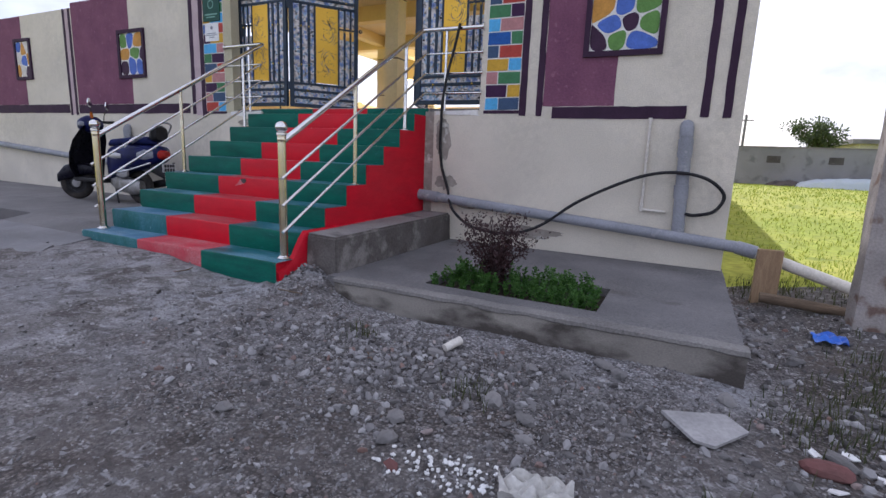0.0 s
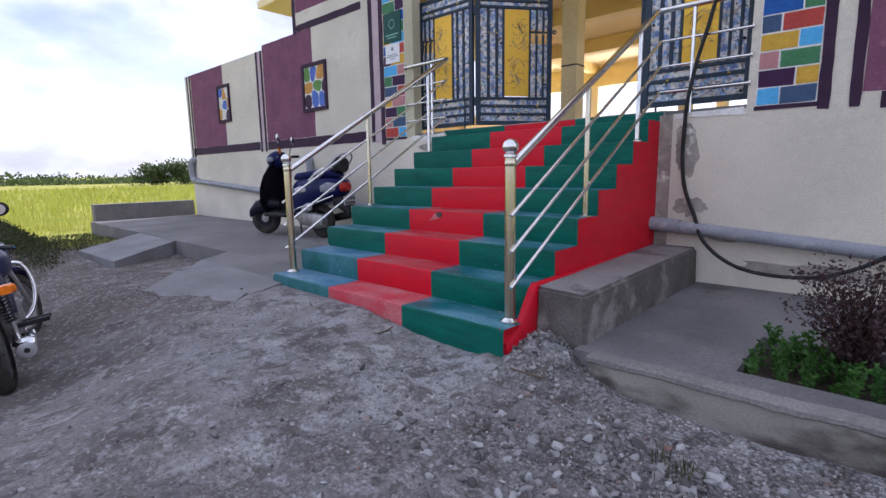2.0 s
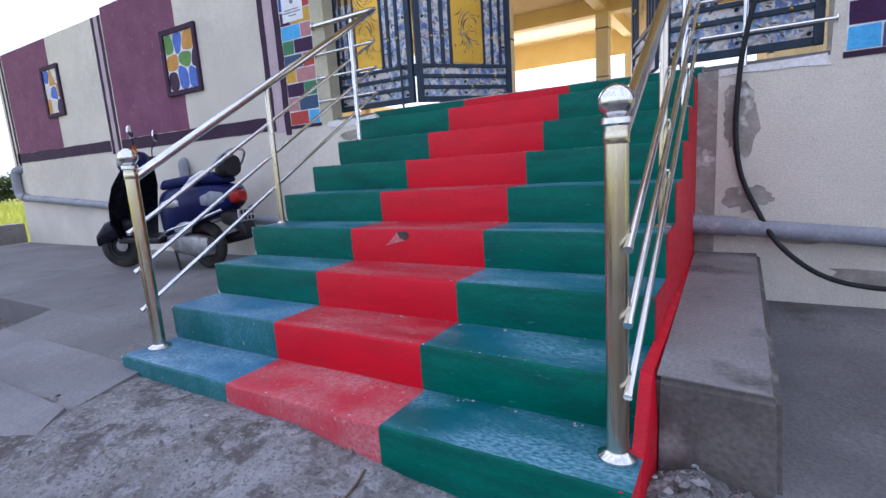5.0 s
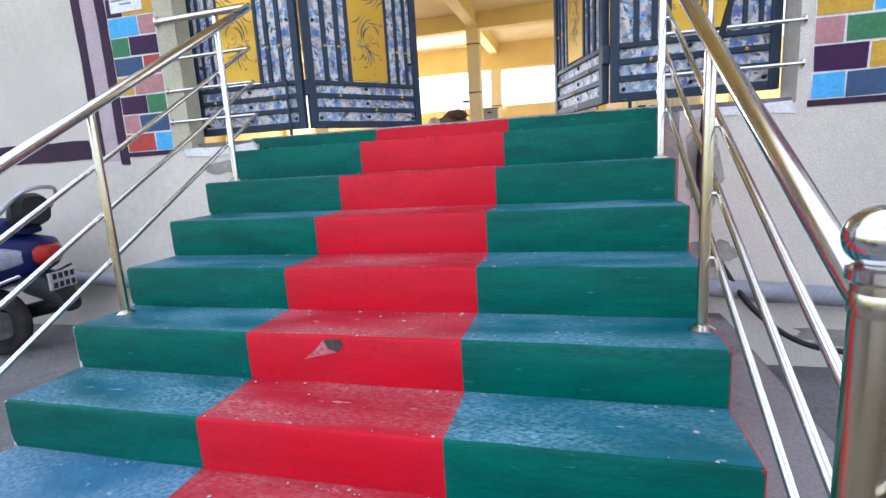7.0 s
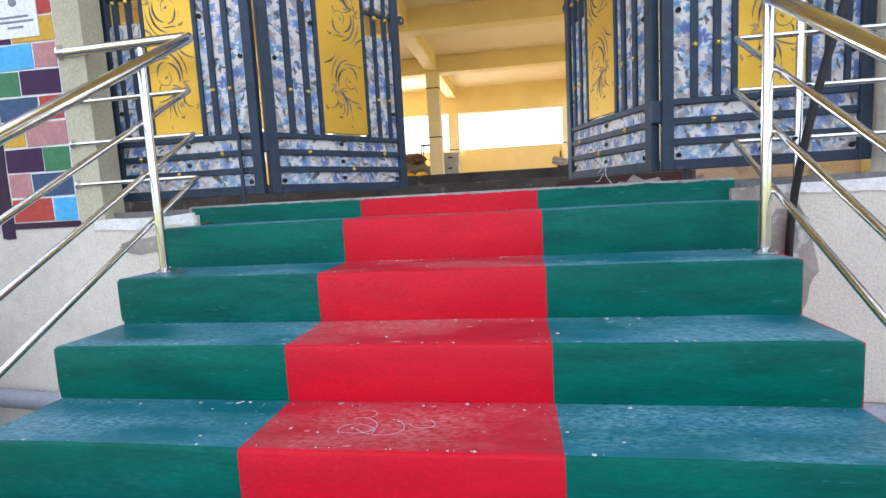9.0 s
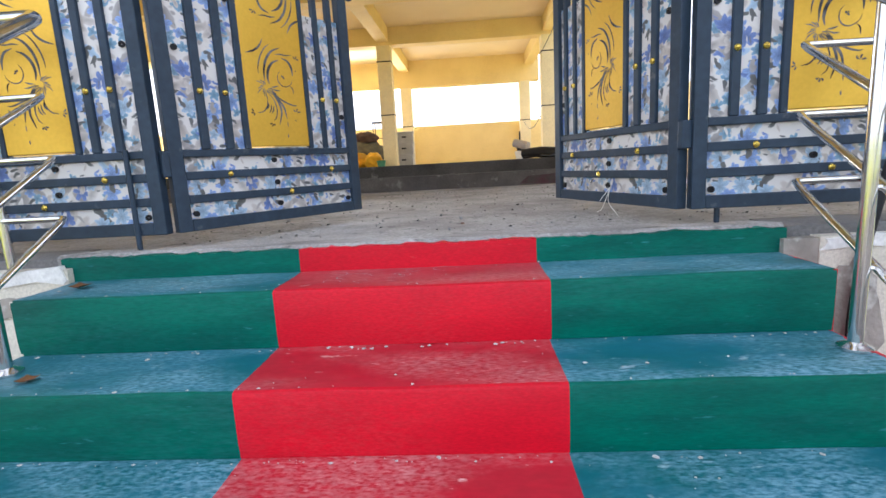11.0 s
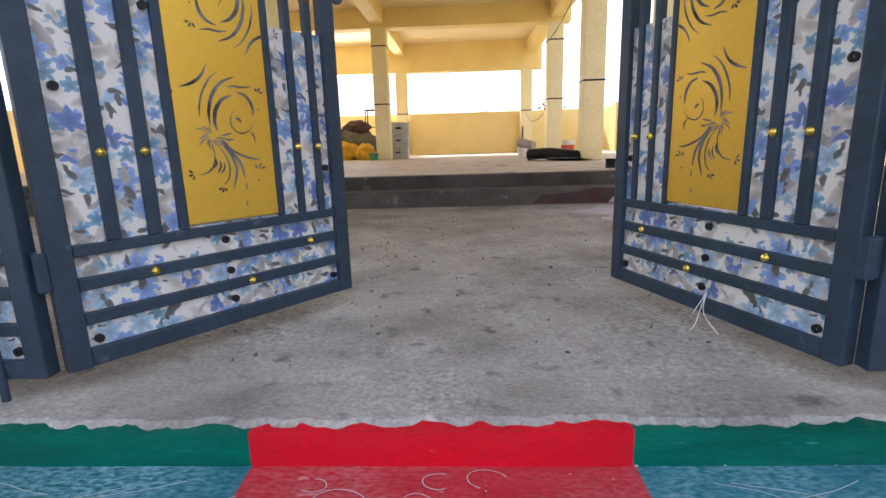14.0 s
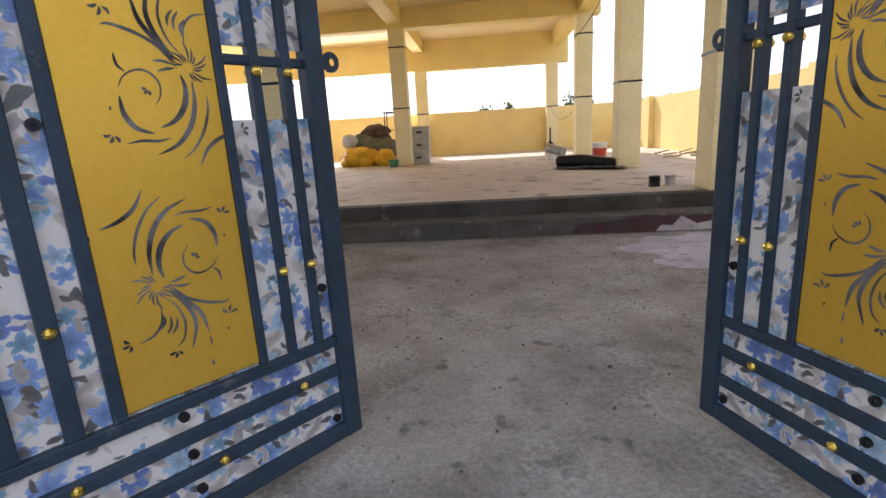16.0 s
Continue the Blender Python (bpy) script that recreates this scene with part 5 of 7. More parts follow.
t = thing("drain_pipe", (-9.2, 2.93, 1.0), "grey plastic drain pipe along the wall base", "pipe")
a, b = Vector((-9.25, 2.93, 1.03)), Vector((-1.50, 2.93, 0.56))
part("pipe", bar(a, b, 0.056, 20), PIPE, t, "", True)
for f in (0.10, 0.24, 0.5, 0.74):
    part("clamp", bar(a.lerp(b, f), a.lerp(b, f + 0.008), 0.063, 16), PIPE, t, "", True)
part("elbow", tube(bmesh.new(), curve([(-9.2, 2.93, 1.03), (-9.40, 2.93, 1.06), (-9.46, 2.93, 1.18), (-9.46, 2.93, 1.40), (-9.43, 2.94, 1.50), (-9.38, 2.99, 1.53), (-9.36, 3.05, 1.53)], 5), 0.072, 16), PIPE, t, "", True)
t = thing("downpipe", (-4.9, 2.93, 0.8), "grey plastic downpipe behind the scooter", "pipe")
part("pipe", tube(bmesh.new(), curve([(-4.36, 2.93, 0.75), (-4.36, 2.93, 1.25), (-4.38, 2.94, 1.36), (-4.44, 3.02, 1.40)], 5), 0.062, 16), PIPE, t, "", True)

# ---- two-wheelers ----
def loft(sections, seg=20, power=3.0):
    """A closed hull through cross-sections (x, y centre, half width, z low, z high), ends rounded in."""
    bm, rings = bmesh.new(), []
    for x, yc, hw, z0, z1 in sections:
        ring = []
        for k in range(seg):
            a = 2 * math.pi * k / seg
            c, s = math.cos(a), math.sin(a)
            u = math.copysign(abs(c) ** (2 / power), c)
            v = math.copysign(abs(s) ** (2 / power), s)
            ring.append(bm.verts.new((x, yc + hw * u, (z0 + z1) / 2 + (z1 - z0) / 2 * v)))
        rings.append(ring)
    for a, b in zip(rings, rings[1:]):
        for k in range(seg):
            bm.faces.new((a[k], a[(k + 1) % seg], b[(k + 1) % seg], b[k]))
    bm.faces.new(rings[0][::-1])
    bm.faces.new(rings[-1])
    return bm


def wheel(parent, x, r, width, rim_r, spokes=0, metal=None):
    w = part("wheel", lathe(bmesh.new(), (x, 0, r), [(0.02, -0.05), (0.055, -0.045), (0.055, 0.045), (0.02, 0.05)], 20, "y"), ALLOY, parent, "", True)
    prof, n = [], 14
    for i in range(n + 1):
        a = math.pi * i / n
        prof.append((rim_r + (r - rim_r) * math.sin(a) ** 0.6, -width / 2 * math.cos(a)))
    bm, rings = bmesh.new(), []
    for k in range(40):
        b = 2 * math.pi * k / 40
        rings.append([bm.verts.new((x + q * math.cos(b), h, r + q * math.sin(b))) for q, h in prof])
    for k in range(40):
        a, c = rings[k], rings[(k + 1) % 40]
        for i in range(n):
            bm.faces.new((a[i], a[i + 1], c[i + 1], c[i]))
        bm.faces.new((a[n], a[0], c[0], c[n]))
    part("tyre", bm, RUBBER, w, "dusty black tyre", True)
    bm, rings = bmesh.new(), []
    for k in range(40):
        b = 2 * math.pi * k / 40
        rings.append([bm.verts.new((x + q * math.cos(b), h, r + q * math.sin(b))) for q, h in ((rim_r + 0.004, -width * 0.36), (rim_r - 0.022, -width * 0.3), (rim_r - 0.026, width * 0.3), (rim_r + 0.004, width * 0.36))])
    for k in range(40):
        a, c = rings[k], rings[(k + 1) % 40]
        for i in range(3):
            bm.faces.new((a[i], a[i + 1], c[i + 1], c[i]))
    if spokes:
        for k in range(spokes):
            b = 2 * math.pi * k / spokes
            s = 0.04 if k % 2 else -0.04
            tube(bm, [(x + 0.05 * math.cos(b + s * 6), s, r + 0.05 * math.sin(b + s * 6)), (x + rim_r * math.cos(b), 0, r + rim_r * math.sin(b))], 0.003, 5)
    else:
        lathe(bm, (x, 0, r), [(rim_r - 0.02, -0.012), (rim_r - 0.02, 0.012)], 24, "y")
    part("rim", bm, metal or ALLOY, w, "", True)
    return w


def steer(s, pivot, angle, names, ahead):
    """Turns the handlebar group and the front wheel about the steering head."""
    turn = Matrix.Translation((*pivot, 0)) @ Matrix.Rotation(radians(angle), 4, "Z") @ Matrix.Translation((-pivot[0], -pivot[1], 0))
    for ob in s.children:
        kind = ob.name.split(".")[0]
        xs = [v.co.x for v in ob.data.vertices]
        if kind in names or kind in ("wheel", "indicator") and sum(xs) / len(xs) > ahead:
            ob.matrix_basis = turn


def scooter(m):
    s = thing("scooter", (0, 0, 0), "navy blue and black scooter parked on the porch", "scooter")
    wheel(s, 0.0, 0.215, 0.10, 0.135, 0, BLACK)
    wheel(s, 1.14, 0.215, 0.09, 0.135, 0, BLACK)
    part("front_mudguard", loft([(0.92, 0, 0.05, 0.34, 0.44), (1.00, 0, 0.085, 0.32, 0.48), (1.14, 0, 0.09, 0.29, 0.49), (1.27, 0, 0.085, 0.25, 0.45), (1.37, 0, 0.05, 0.22, 0.34)]), DARKBODY, s, "", True)
    bm = bmesh.new()
    rows = []
    for z, xf, hw in ((0.24, 0.98, 0.14), (0.30, 1.03, 0.22), (0.45, 1.06, 0.27), (0.62, 1.03, 0.275), (0.78, 0.97, 0.255), (0.92, 0.90, 0.19), (0.98, 0.88, 0.12)):
        rows.append([bm.verts.new((xf - 0.10 * abs(u) ** 2, hw * u, z)) for u in (-1, -0.8, -0.5, 0, 0.5, 0.8, 1)])
    for a, b in zip(rows, rows[1:]):
        for k in range(6):
            bm.faces.new((a[k], a[k + 1], b[k + 1], b[k]))
    bmesh.ops.solidify(bm, geom=list(bm.faces), thickness=0.05)
    part("leg_shield", bm, DARKBODY, s, "glossy black leg shield", True)
    part("headlamp_cowl", loft([(0.76, 0, 0.06, 0.95, 1.04), (0.82, 0, 0.12, 0.90, 1.09), (0.92, 0, 0.135, 0.88, 1.11), (1.00, 0, 0.11, 0.90, 1.08), (1.05, 0, 0.06, 0.93, 1.04)]), NAVY, s, "", True)
    part("headlamp", loft([(1.0, 0, 0.085, 0.93, 1.055), (1.045, 0, 0.07, 0.94, 1.045), (1.065, 0, 0.03, 0.96, 1.02)]), LENS, s, "", True)
    for y in (-1, 1):
        part("indicator", loft([(0.93, 0.10 * y, 0.03, 0.96, 1.03), (0.99, 0.105 * y, 0.032, 0.955, 1.03), (1.02, 0.10 * y, 0.015, 0.97, 1.01)]), LENS, s, "", True)
        part("grip", bar((0.80, 0.12 * y, 1.03), (0.72, 0.34 * y, 1.04), 0.018), BLACK, s, "black handlebar grip", True)
        part("brake_lever", bar((0.83, 0.16 * y, 1.03), (0.79, 0.33 * y, 1.02), 0.007), CHROME, s, "", True)
        st = part("mirror_stem", tube(bmesh.new(), curve([(0.80, 0.19 * y, 1.04), (0.80, 0.21 * y, 1.12), (0.78, 0.27 * y, 1.20)], 4), 0.006, 8), BLACK, s, "", True)
        bm = lathe(bmesh.new(), (0.78, 0.29 * y, 1.255), [(0.03, 0.018), (0.055, 0.010), (0.058, -0.006), (0.05, -0.008)], 20, "x")
        part("mirror", bm, CHROME, st, "round mirror", True)
    part("amber_tassel", loft([(0.79, 0.20, 0.03, 1.07, 1.10), (0.80, 0.21, 0.045, 1.06, 1.15), (0.81, 0.20, 0.02, 1.08, 1.12)]), ORANGE, s, "orange cloth tied to the mirror", True)
    part("floorboard", boxes((0.42, 1.0, -0.20, 0.20, 0.25, 0.31), bevel=0.02), BLACK, s)
    part("body", loft([(-0.47, 0, 0.05, 0.62, 0.70), (-0.42, 0, 0.13, 0.55, 0.74), (-0.25, 0, 0.20, 0.47, 0.76), (0.0, 0, 0.225, 0.42, 0.76), (0.22, 0, 0.215, 0.34, 0.75), (0.38, 0, 0.17, 0.28, 0.72), (0.46, 0, 0.10, 0.27, 0.66)]), NAVY, s, "navy rear body panel", True)
    part("seat", loft([(-0.36, 0, 0.08, 0.76, 0.80), (-0.30, 0, 0.13, 0.75, 0.855), (-0.08, 0, 0.145, 0.745, 0.86), (0.12, 0, 0.14, 0.735, 0.835), (0.36, 0, 0.12, 0.72, 0.815), (0.46, 0, 0.06, 0.72, 0.77)]), mat("blue_black_seat_vinyl", (0.012, 0.018, 0.085), (0.009, 0.012, 0.055), 9, 0.6, spec=0.1), s, "", True)
    part("backrest", loft([(-0.43, 0, 0.10, 0.82, 0.98), (-0.38, 0, 0.13, 0.80, 1.0), (-0.31, 0, 0.10, 0.80, 0.93)]), BLACK, s, "", True)
    part("grab_rail", tube(bmesh.new(), curve([(-0.10, -0.17, 0.78), (-0.30, -0.18, 0.86), (-0.46, -0.13, 1.0), (-0.50, 0, 1.03), (-0.46, 0.13, 1.0), (-0.30, 0.18, 0.86), (-0.10, 0.17, 0.78)], 5), 0.012, 8), SILVER, s, "", True)
    for y in (-1, 1):
        part("trim_strip", tube(bmesh.new(), curve([(-0.02, 0.226 * y, 0.72), (-0.14, 0.222 * y, 0.80), (-0.28, 0.20 * y, 0.86)], 5), [0.012] * 5 + [0.02] * 5 + [0.012], 8), WHITE, s, "white trim strip", True)
        part("indicator", loft([(-0.40, 0.12 * y, 0.02, 0.60, 0.68), (-0.30, 0.17 * y, 0.04, 0.57, 0.70), (-0.20, 0.19 * y, 0.025, 0.58, 0.66)]), LENS, s, "clear tail indicator", True)
        part("side_cover", loft([(0.06, 0.215 * y, 0.015, 0.58, 0.63), (0.16, 0.222 * y, 0.02, 0.57, 0.65), (0.30, 0.20 * y, 0.012, 0.58, 0.62)]), SILVER, s, "", True)
        part("guard_bar", tube(bmesh.new(), curve([(0.42, 0.19 * y, 0.30), (0.20, 0.25 * y, 0.38), (-0.10, 0.27 * y, 0.44), (-0.42, 0.20 * y, 0.54)], 5), 0.010, 8), CHROME, s, "", True)
    part("tail_lamp", loft([(-0.50, 0, 0.05, 0.60, 0.68), (-0.46, 0, 0.10, 0.58, 0.70), (-0.40, 0, 0.11, 0.58, 0.70)]), REDLENS, s, "", True)
    part("number_plate", boxes((-0.52, -0.50, -0.10, 0.10, 0.425, 0.53), bevel=0.006), SILVER, s, "dusty number plate")
    for k in range(4):
        for z in (0.488, 0.435):
            part("plate_print", boxes((-0.5215, -0.52, -0.085 + 0.045 * k, -0.055 + 0.045 * k, z, z + 0.034)), BLACK, s)
    part("rear_mudguard", loft([(-0.55, 0, 0.07, 0.28, 0.38), (-0.46, 0, 0.10, 0.34, 0.52), (-0.30, 0, 0.10, 0.40, 0.55)]), BLACK, s, "", True)
    part("engine", loft([(-0.14, 0.10, 0.05, 0.14, 0.30), (0.0, 0.11, 0.06, 0.12, 0.33), (0.28, 0.10, 0.06, 0.16, 0.34), (0.40, 0.08, 0.04, 0.22, 0.32)]), ALLOY, s, "", True)
    part("silencer", tube(bmesh.new(), [(-0.38, -0.17, 0.30), (-0.34, -0.17, 0.29), (0.05, -0.16, 0.22), (0.20, -0.13, 0.20)], [0.03, 0.05, 0.048, 0.02], 14), BLACK, s, "", True)
    part("engine_cover", loft([(0.02, 0.165, 0.012, 0.36, 0.44), (0.10, 0.175, 0.016, 0.33, 0.47), (0.22, 0.165, 0.012, 0.35, 0.45)]), SILVER, s, "pale cover plate", True)
    steer(s, (1.05, 0.0), 30, ("front_mudguard", "headlamp_cowl", "headlamp", "grip", "brake_lever", "mirror_stem", "amber_tassel"), 0.6)
    for y in (-0.14, 0.14):
        part("stand", bar((0.34, y * 0.7, 0.20), (0.26, y, 0.005), 0.012), BLACK, s)
    s.matrix_basis = m
    return s


scooter(pose(-3.16, 2.33, 0.20, 0, 0, 189) @ Matrix.Diagonal((1.12, 1.10, 1.20, 1)))


def motorcycle(m):
    s = thing("motorcycle", (0, 0, 0), "dark blue motorcycle with chrome guards leaning on its stand", "motorcycle")
    R = 0.30
    wheel(s, 0.0, R, 0.105, 0.215)
    wheel(s, 1.27, R, 0.09, 0.215, 28)
    part("rear_mudguard", loft([(-0.40, 0, 0.075, 0.34, 0.46), (-0.34, 0, 0.085, 0.40, 0.58), (-0.20, 0, 0.085, 0.58, 0.68), (0.05, 0, 0.085, 0.63, 0.70)]), BLACK, s, "", True)
    part("number_plate", boxes((-0.43, -0.415, -0.12, 0.12, 0.52, 0.66), bevel=0.012), WHITE, s, "white number plate")
    bm = bmesh.new()
    for k in range(5):
        box(bm, -0.4318, -0.430, -0.095 + 0.04 * k, -0.068 + 0.04 * k, 0.60, 0.635)
    box(bm, -0.4318, -0.430, -0.07, 0.07, 0.545, 0.565)
    part("plate_print", bm, mat("faint_plate_print", (0.25, 0.27, 0.36), None, 20, 0.7), s)
    part("tail_lamp", loft([(-0.42, 0, 0.05, 0.70, 0.77), (-0.38, 0, 0.085, 0.68, 0.79), (-0.30, 0, 0.09, 0.68, 0.79)]), REDLENS, s, "", True)
    part("tail_cowl", loft([(-0.38, 0, 0.08, 0.72, 0.82), (-0.2, 0, 0.13, 0.66, 0.82), (0.1, 0, 0.15, 0.60, 0.80), (0.35, 0, 0.13, 0.56, 0.78)]), NAVY, s, "", True)
    part("seat", loft([(-0.34, 0, 0.08, 0.78, 0.81), (-0.22, 0, 0.12, 0.77, 0.83), (0.1, 0, 0.14, 0.74, 0.82), (0.4, 0, 0.12, 0.72, 0.79), (0.52, 0, 0.07, 0.71, 0.75)]), mat("black_seat_vinyl", (0.008, 0.008, 0.010), (0.012, 0.012, 0.013), 9, 0.7, spec=0.08), s, "black vinyl seat", True)
    part("tank", loft([(0.45, 0, 0.09, 0.68, 0.78), (0.58, 0, 0.14, 0.64, 0.84), (0.78, 0, 0.16, 0.64, 0.87), (0.93, 0, 0.13, 0.68, 0.86), (1.0, 0, 0.07, 0.72, 0.82)]), NAVY, s, "dark blue fuel tank", True)
    part("engine", boxes((0.42, 0.78, -0.13, 0.13, 0.24, 0.48), bevel=0.04), ALLOY, s)
    for k in range(7):
        part("cooling_fin", boxes((0.60, 0.80, -0.11, 0.11, 0.49 + 0.03 * k, 0.505 + 0.03 * k), bevel=0.003), ALLOY, s)
    part("frame", tube(bmesh.new(), curve([(0.95, 0, 0.80), (0.86, 0, 0.55), (0.80, 0, 0.24), (0.42, 0, 0.22), (0.30, 0, 0.45), (-0.1, 0, 0.66)], 5), 0.022, 10), BLACK, s, "", True)
    for y in (-1, 1):
        part("swing_arm", bar((0.36, 0.10 * y, 0.32), (0.0, 0.11 * y, R), 0.02), BLACK, s)
        sh = part("shock_absorber", bar((0.0, 0.135 * y, R + 0.04), (-0.02, 0.135 * y, 0.66), 0.018), CHROME, s, "", True)
        bm = bmesh.new()
        tube(bm, [(-0.008 + 0.03 * math.cos(k * 0.7), 0.135 * y + 0.03 * math.sin(k * 0.7), 0.45 + k * 0.0026) for k in range(72)], 0.0055, 6)
        part("spring", bm, BLACK, sh, "", True)
        part("indicator_stem", bar((-0.30, 0.08 * y, 0.72), (-0.33, 0.17 * y, 0.715), 0.011), BLACK, s)
        part("indicator", loft([(-0.385, 0.20 * y, 0.035, 0.695, 0.745), (-0.35, 0.205 * y, 0.048, 0.688, 0.752), (-0.31, 0.20 * y, 0.03, 0.70, 0.74)]), ORANGE, s, "amber indicator", True)
        part("fork", bar((1.27, 0.085 * y, R), (1.06, 0.085 * y, 0.82), 0.022), CHROME, s, "", True)
        part("grip", bar((0.80, 0.22 * y, 0.88), (0.72, 0.37 * y, 0.86), 0.018), BLACK, s, "black handlebar grip", True)
        part("crash_guard", tube(bmesh.new(), curve([(0.86, 0.03 * y, 0.70), (0.92, 0.15 * y, 0.72), (0.93, 0.21 * y, 0.66), (0.88, 0.23 * y, 0.50), (0.80, 0.18 * y, 0.34), (0.74, 0.08 * y, 0.27)], 6), 0.015, 10), CHROME, s, "", True)
        part("footrest", boxes((0.47, 0.50, 0.10 * y if y > 0 else -0.30, 0.30 if y > 0 else -0.10, 0.315, 0.345), bevel=0.008), BLACK, s, "black rubber footrest")
        part("footrest", boxes((0.18, 0.22, 0.12 if y > 0 else -0.31, 0.31 if y > 0 else -0.12, 0.355, 0.388), bevel=0.008), BLACK, s, "black rubber footrest")
        part("side_panel", loft([(0.14, 0.13 * y, 0.012, 0.55, 0.62), (0.26, 0.14 * y, 0.016, 0.45, 0.68), (0.42, 0.13 * y, 0.012, 0.50, 0.64)]), NAVY, s, "", True)
    part("handlebar", tube(bmesh.new(), curve([(0.72, -0.37, 0.86), (0.82, -0.2, 0.89), (0.95, -0.08, 0.84), (0.95, 0.08, 0.84), (0.82, 0.2, 0.89), (0.72, 0.37, 0.86)], 5), 0.012, 8), CHROME, s, "", True)
    part("headlamp_cowl", loft([(0.96, 0, 0.09, 0.76, 0.88), (1.04, 0, 0.15, 0.70, 0.94), (1.14, 0, 0.13, 0.68, 0.90), (1.20, 0, 0.08, 0.70, 0.84)]), NAVY, s, "", True)
    part("front_mudguard", loft([(1.02, 0, 0.05, 0.56, 0.62), (1.12, 0, 0.068, 0.60, 0.655), (1.27, 0, 0.07, 0.60, 0.665), (1.42, 0, 0.065, 0.56, 0.62), (1.52, 0, 0.045, 0.46, 0.53)]), NAVY, s, "dark blue front mudguard", True)
    sil = part("silencer", tube(bmesh.new(), [(-0.14, -0.17, 0.275), (-0.135, -0.17, 0.275), (-0.02, -0.17, 0.275), (0.30, -0.155, 0.26), (0.52, -0.12, 0.22), (0.72, -0.06, 0.34)], [0.052, 0.058, 0.058, 0.05, 0.022, 0.02], 20), CHROME, s, "", True)
    bm = lathe(bmesh.new(), (-0.142, -0.17, 0.275), [(0.040, -0.006), (0.052, -0.003), (0.054, 0.006)], 20, "x")
    part("end_cap", bm, SILVER, sil, "", True)
    part("outlet", lathe(bmesh.new(), (-0.150, -0.17, 0.275), [(0.016, -0.001), (0.018, 0.006)], 16, "x"), BLACK, sil)
    part("heat_shield", loft([(-0.08, -0.175, 0.05, 0.32, 0.345), (0.1, -0.17, 0.05, 0.315, 0.345), (0.25, -0.16, 0.03, 0.30, 0.32)]), CHROME, s, "", True)
    part("side_stand", bar((0.45, 0.12, 0.22), (0.40, 0.28, -0.045), 0.011), BLACK, s)
    part("brake_pedal", bar((0.1, -0.13, 0.22), (0.04, -0.16, 0.18), 0.012), BLACK, s)
    for y in (-1, 1):
        st = part("mirror_stem", tube(bmesh.new(), curve([(0.80, 0.24 * y, 0.89), (0.82, 0.28 * y, 1.02), (0.80, 0.31 * y, 1.10)], 4), 0.007, 8), BLACK, s, "", True)
        bm = bmesh.new()
        ball(bm, (0, 0, 0), 0.075, 18)
        bmesh.ops.transform(bm, matrix=Matrix.Translation((0.79, 0.33 * y, 1.15)) @ Matrix.Rotation(radians(12 * y), 4, "Z") @ Matrix.Diagonal((0.22, 1.0, 0.72, 1)), verts=bm.verts)
        part("mirror", bm, BLACK, st, "black oval mirror housing", True)
        bm = lathe(bmesh.new(), (0, 0, 0), [(0.060, -0.001), (0.060, 0.001)], 20, "x")
        bmesh.ops.transform(bm, matrix=Matrix.Translation((0.7745, 0.33 * y + 0.003, 1.15)) @ Matrix.Rotation(radians(12 * y), 4, "Z") @ Matrix.Diagonal((1, 1.0, 0.68, 1)), verts=bm.verts)
        part("mirror_glass", bm, CHROME, st, "mirror glass")
    steer(s, (1.10, 0.0), -20, ("front_mudguard", "fork", "grip", "handlebar", "headlamp_cowl", "mirror_stem"), 0.9)
    s.matrix_basis = m
    return s


motorcycle(pose(-0.996, -1.60, -0.228, -9, 0, 169.5))

# ---- plants ----
def leaves(name, material, spots, size, parent=None, seed=1, fold=0.25, label=""):
    """Many small folded leaves, one at each (place, up direction)."""
    rnd = random.Random(seed)
    vs, fs = [], []
    for p, d in spots:
        d = Vector(d).normalized()
        s = size * rnd.uniform(0.6, 1.35)
        side = d.cross(Vector((rnd.uniform(-1, 1), rnd.uniform(-1, 1), rnd.uniform(-1, 1)))).normalized()
        up = side.cross(d) * fold * s
        p = Vector(p)
        i = len(vs)
        vs += [p, p + d * s * 0.5 + side * s * 0.28 + up, p + d * s, p + d * s * 0.5 - side * s * 0.28 + up]
        fs += [(i, i + 1, i + 2), (i, i + 2, i + 3)]
    me = bpy.data.meshes.new(name)
    o = ORIGIN.get(parent, Vector((0, 0, 0)))
    me.from_pydata([tuple(v - o) for v in vs], [], fs)
    me.materials.append(material)
    ob = new(name, me)
    if parent:
        ob.parent = parent
    if label:
        ob["label"] = label
    return ob


rnd = random.Random(11)
# bright herb bed filling the planting hole
for bx0, bx1, seed in ((2.68, 3.1, 1), (3.1, 3.55, 2), (3.55, 3.99, 3)):
    spots = []
    t = thing("herb_plant", ((bx0 + bx1) / 2, 1.25, 0.035), "bright green leafy herb clump in the planting hole", "plant", "herbs in the planting hole")
    stems = bmesh.new()
    for k in range(60):
        x, y = rnd.uniform(bx0 - 0.02, bx1 + 0.02), rnd.uniform(0.93, 1.57)
        h = rnd.uniform(0.10, 0.21) * (1.05 if x > 3.5 else 0.95)
        lean = Vector((rnd.uniform(-0.3, 0.3), rnd.uniform(-0.35, 0.2), 1)).normalized()
        tube(stems, [(x, y, 0.03), tuple(Vector((x, y, 0.03)) + lean * h)], 0.0025, 5)
        for j in range(27):
            f = rnd.uniform(0.30, 1.05)
            p = Vector((x, y, 0.03)) + lean * h * f
            spots.append((p, (rnd.uniform(-1, 1), rnd.uniform(-1, 1), rnd.uniform(0.0, 0.9))))
    part("stem", stems, LEAF, t)
    leaves("leaves", LEAF, spots, 0.031, t, seed)
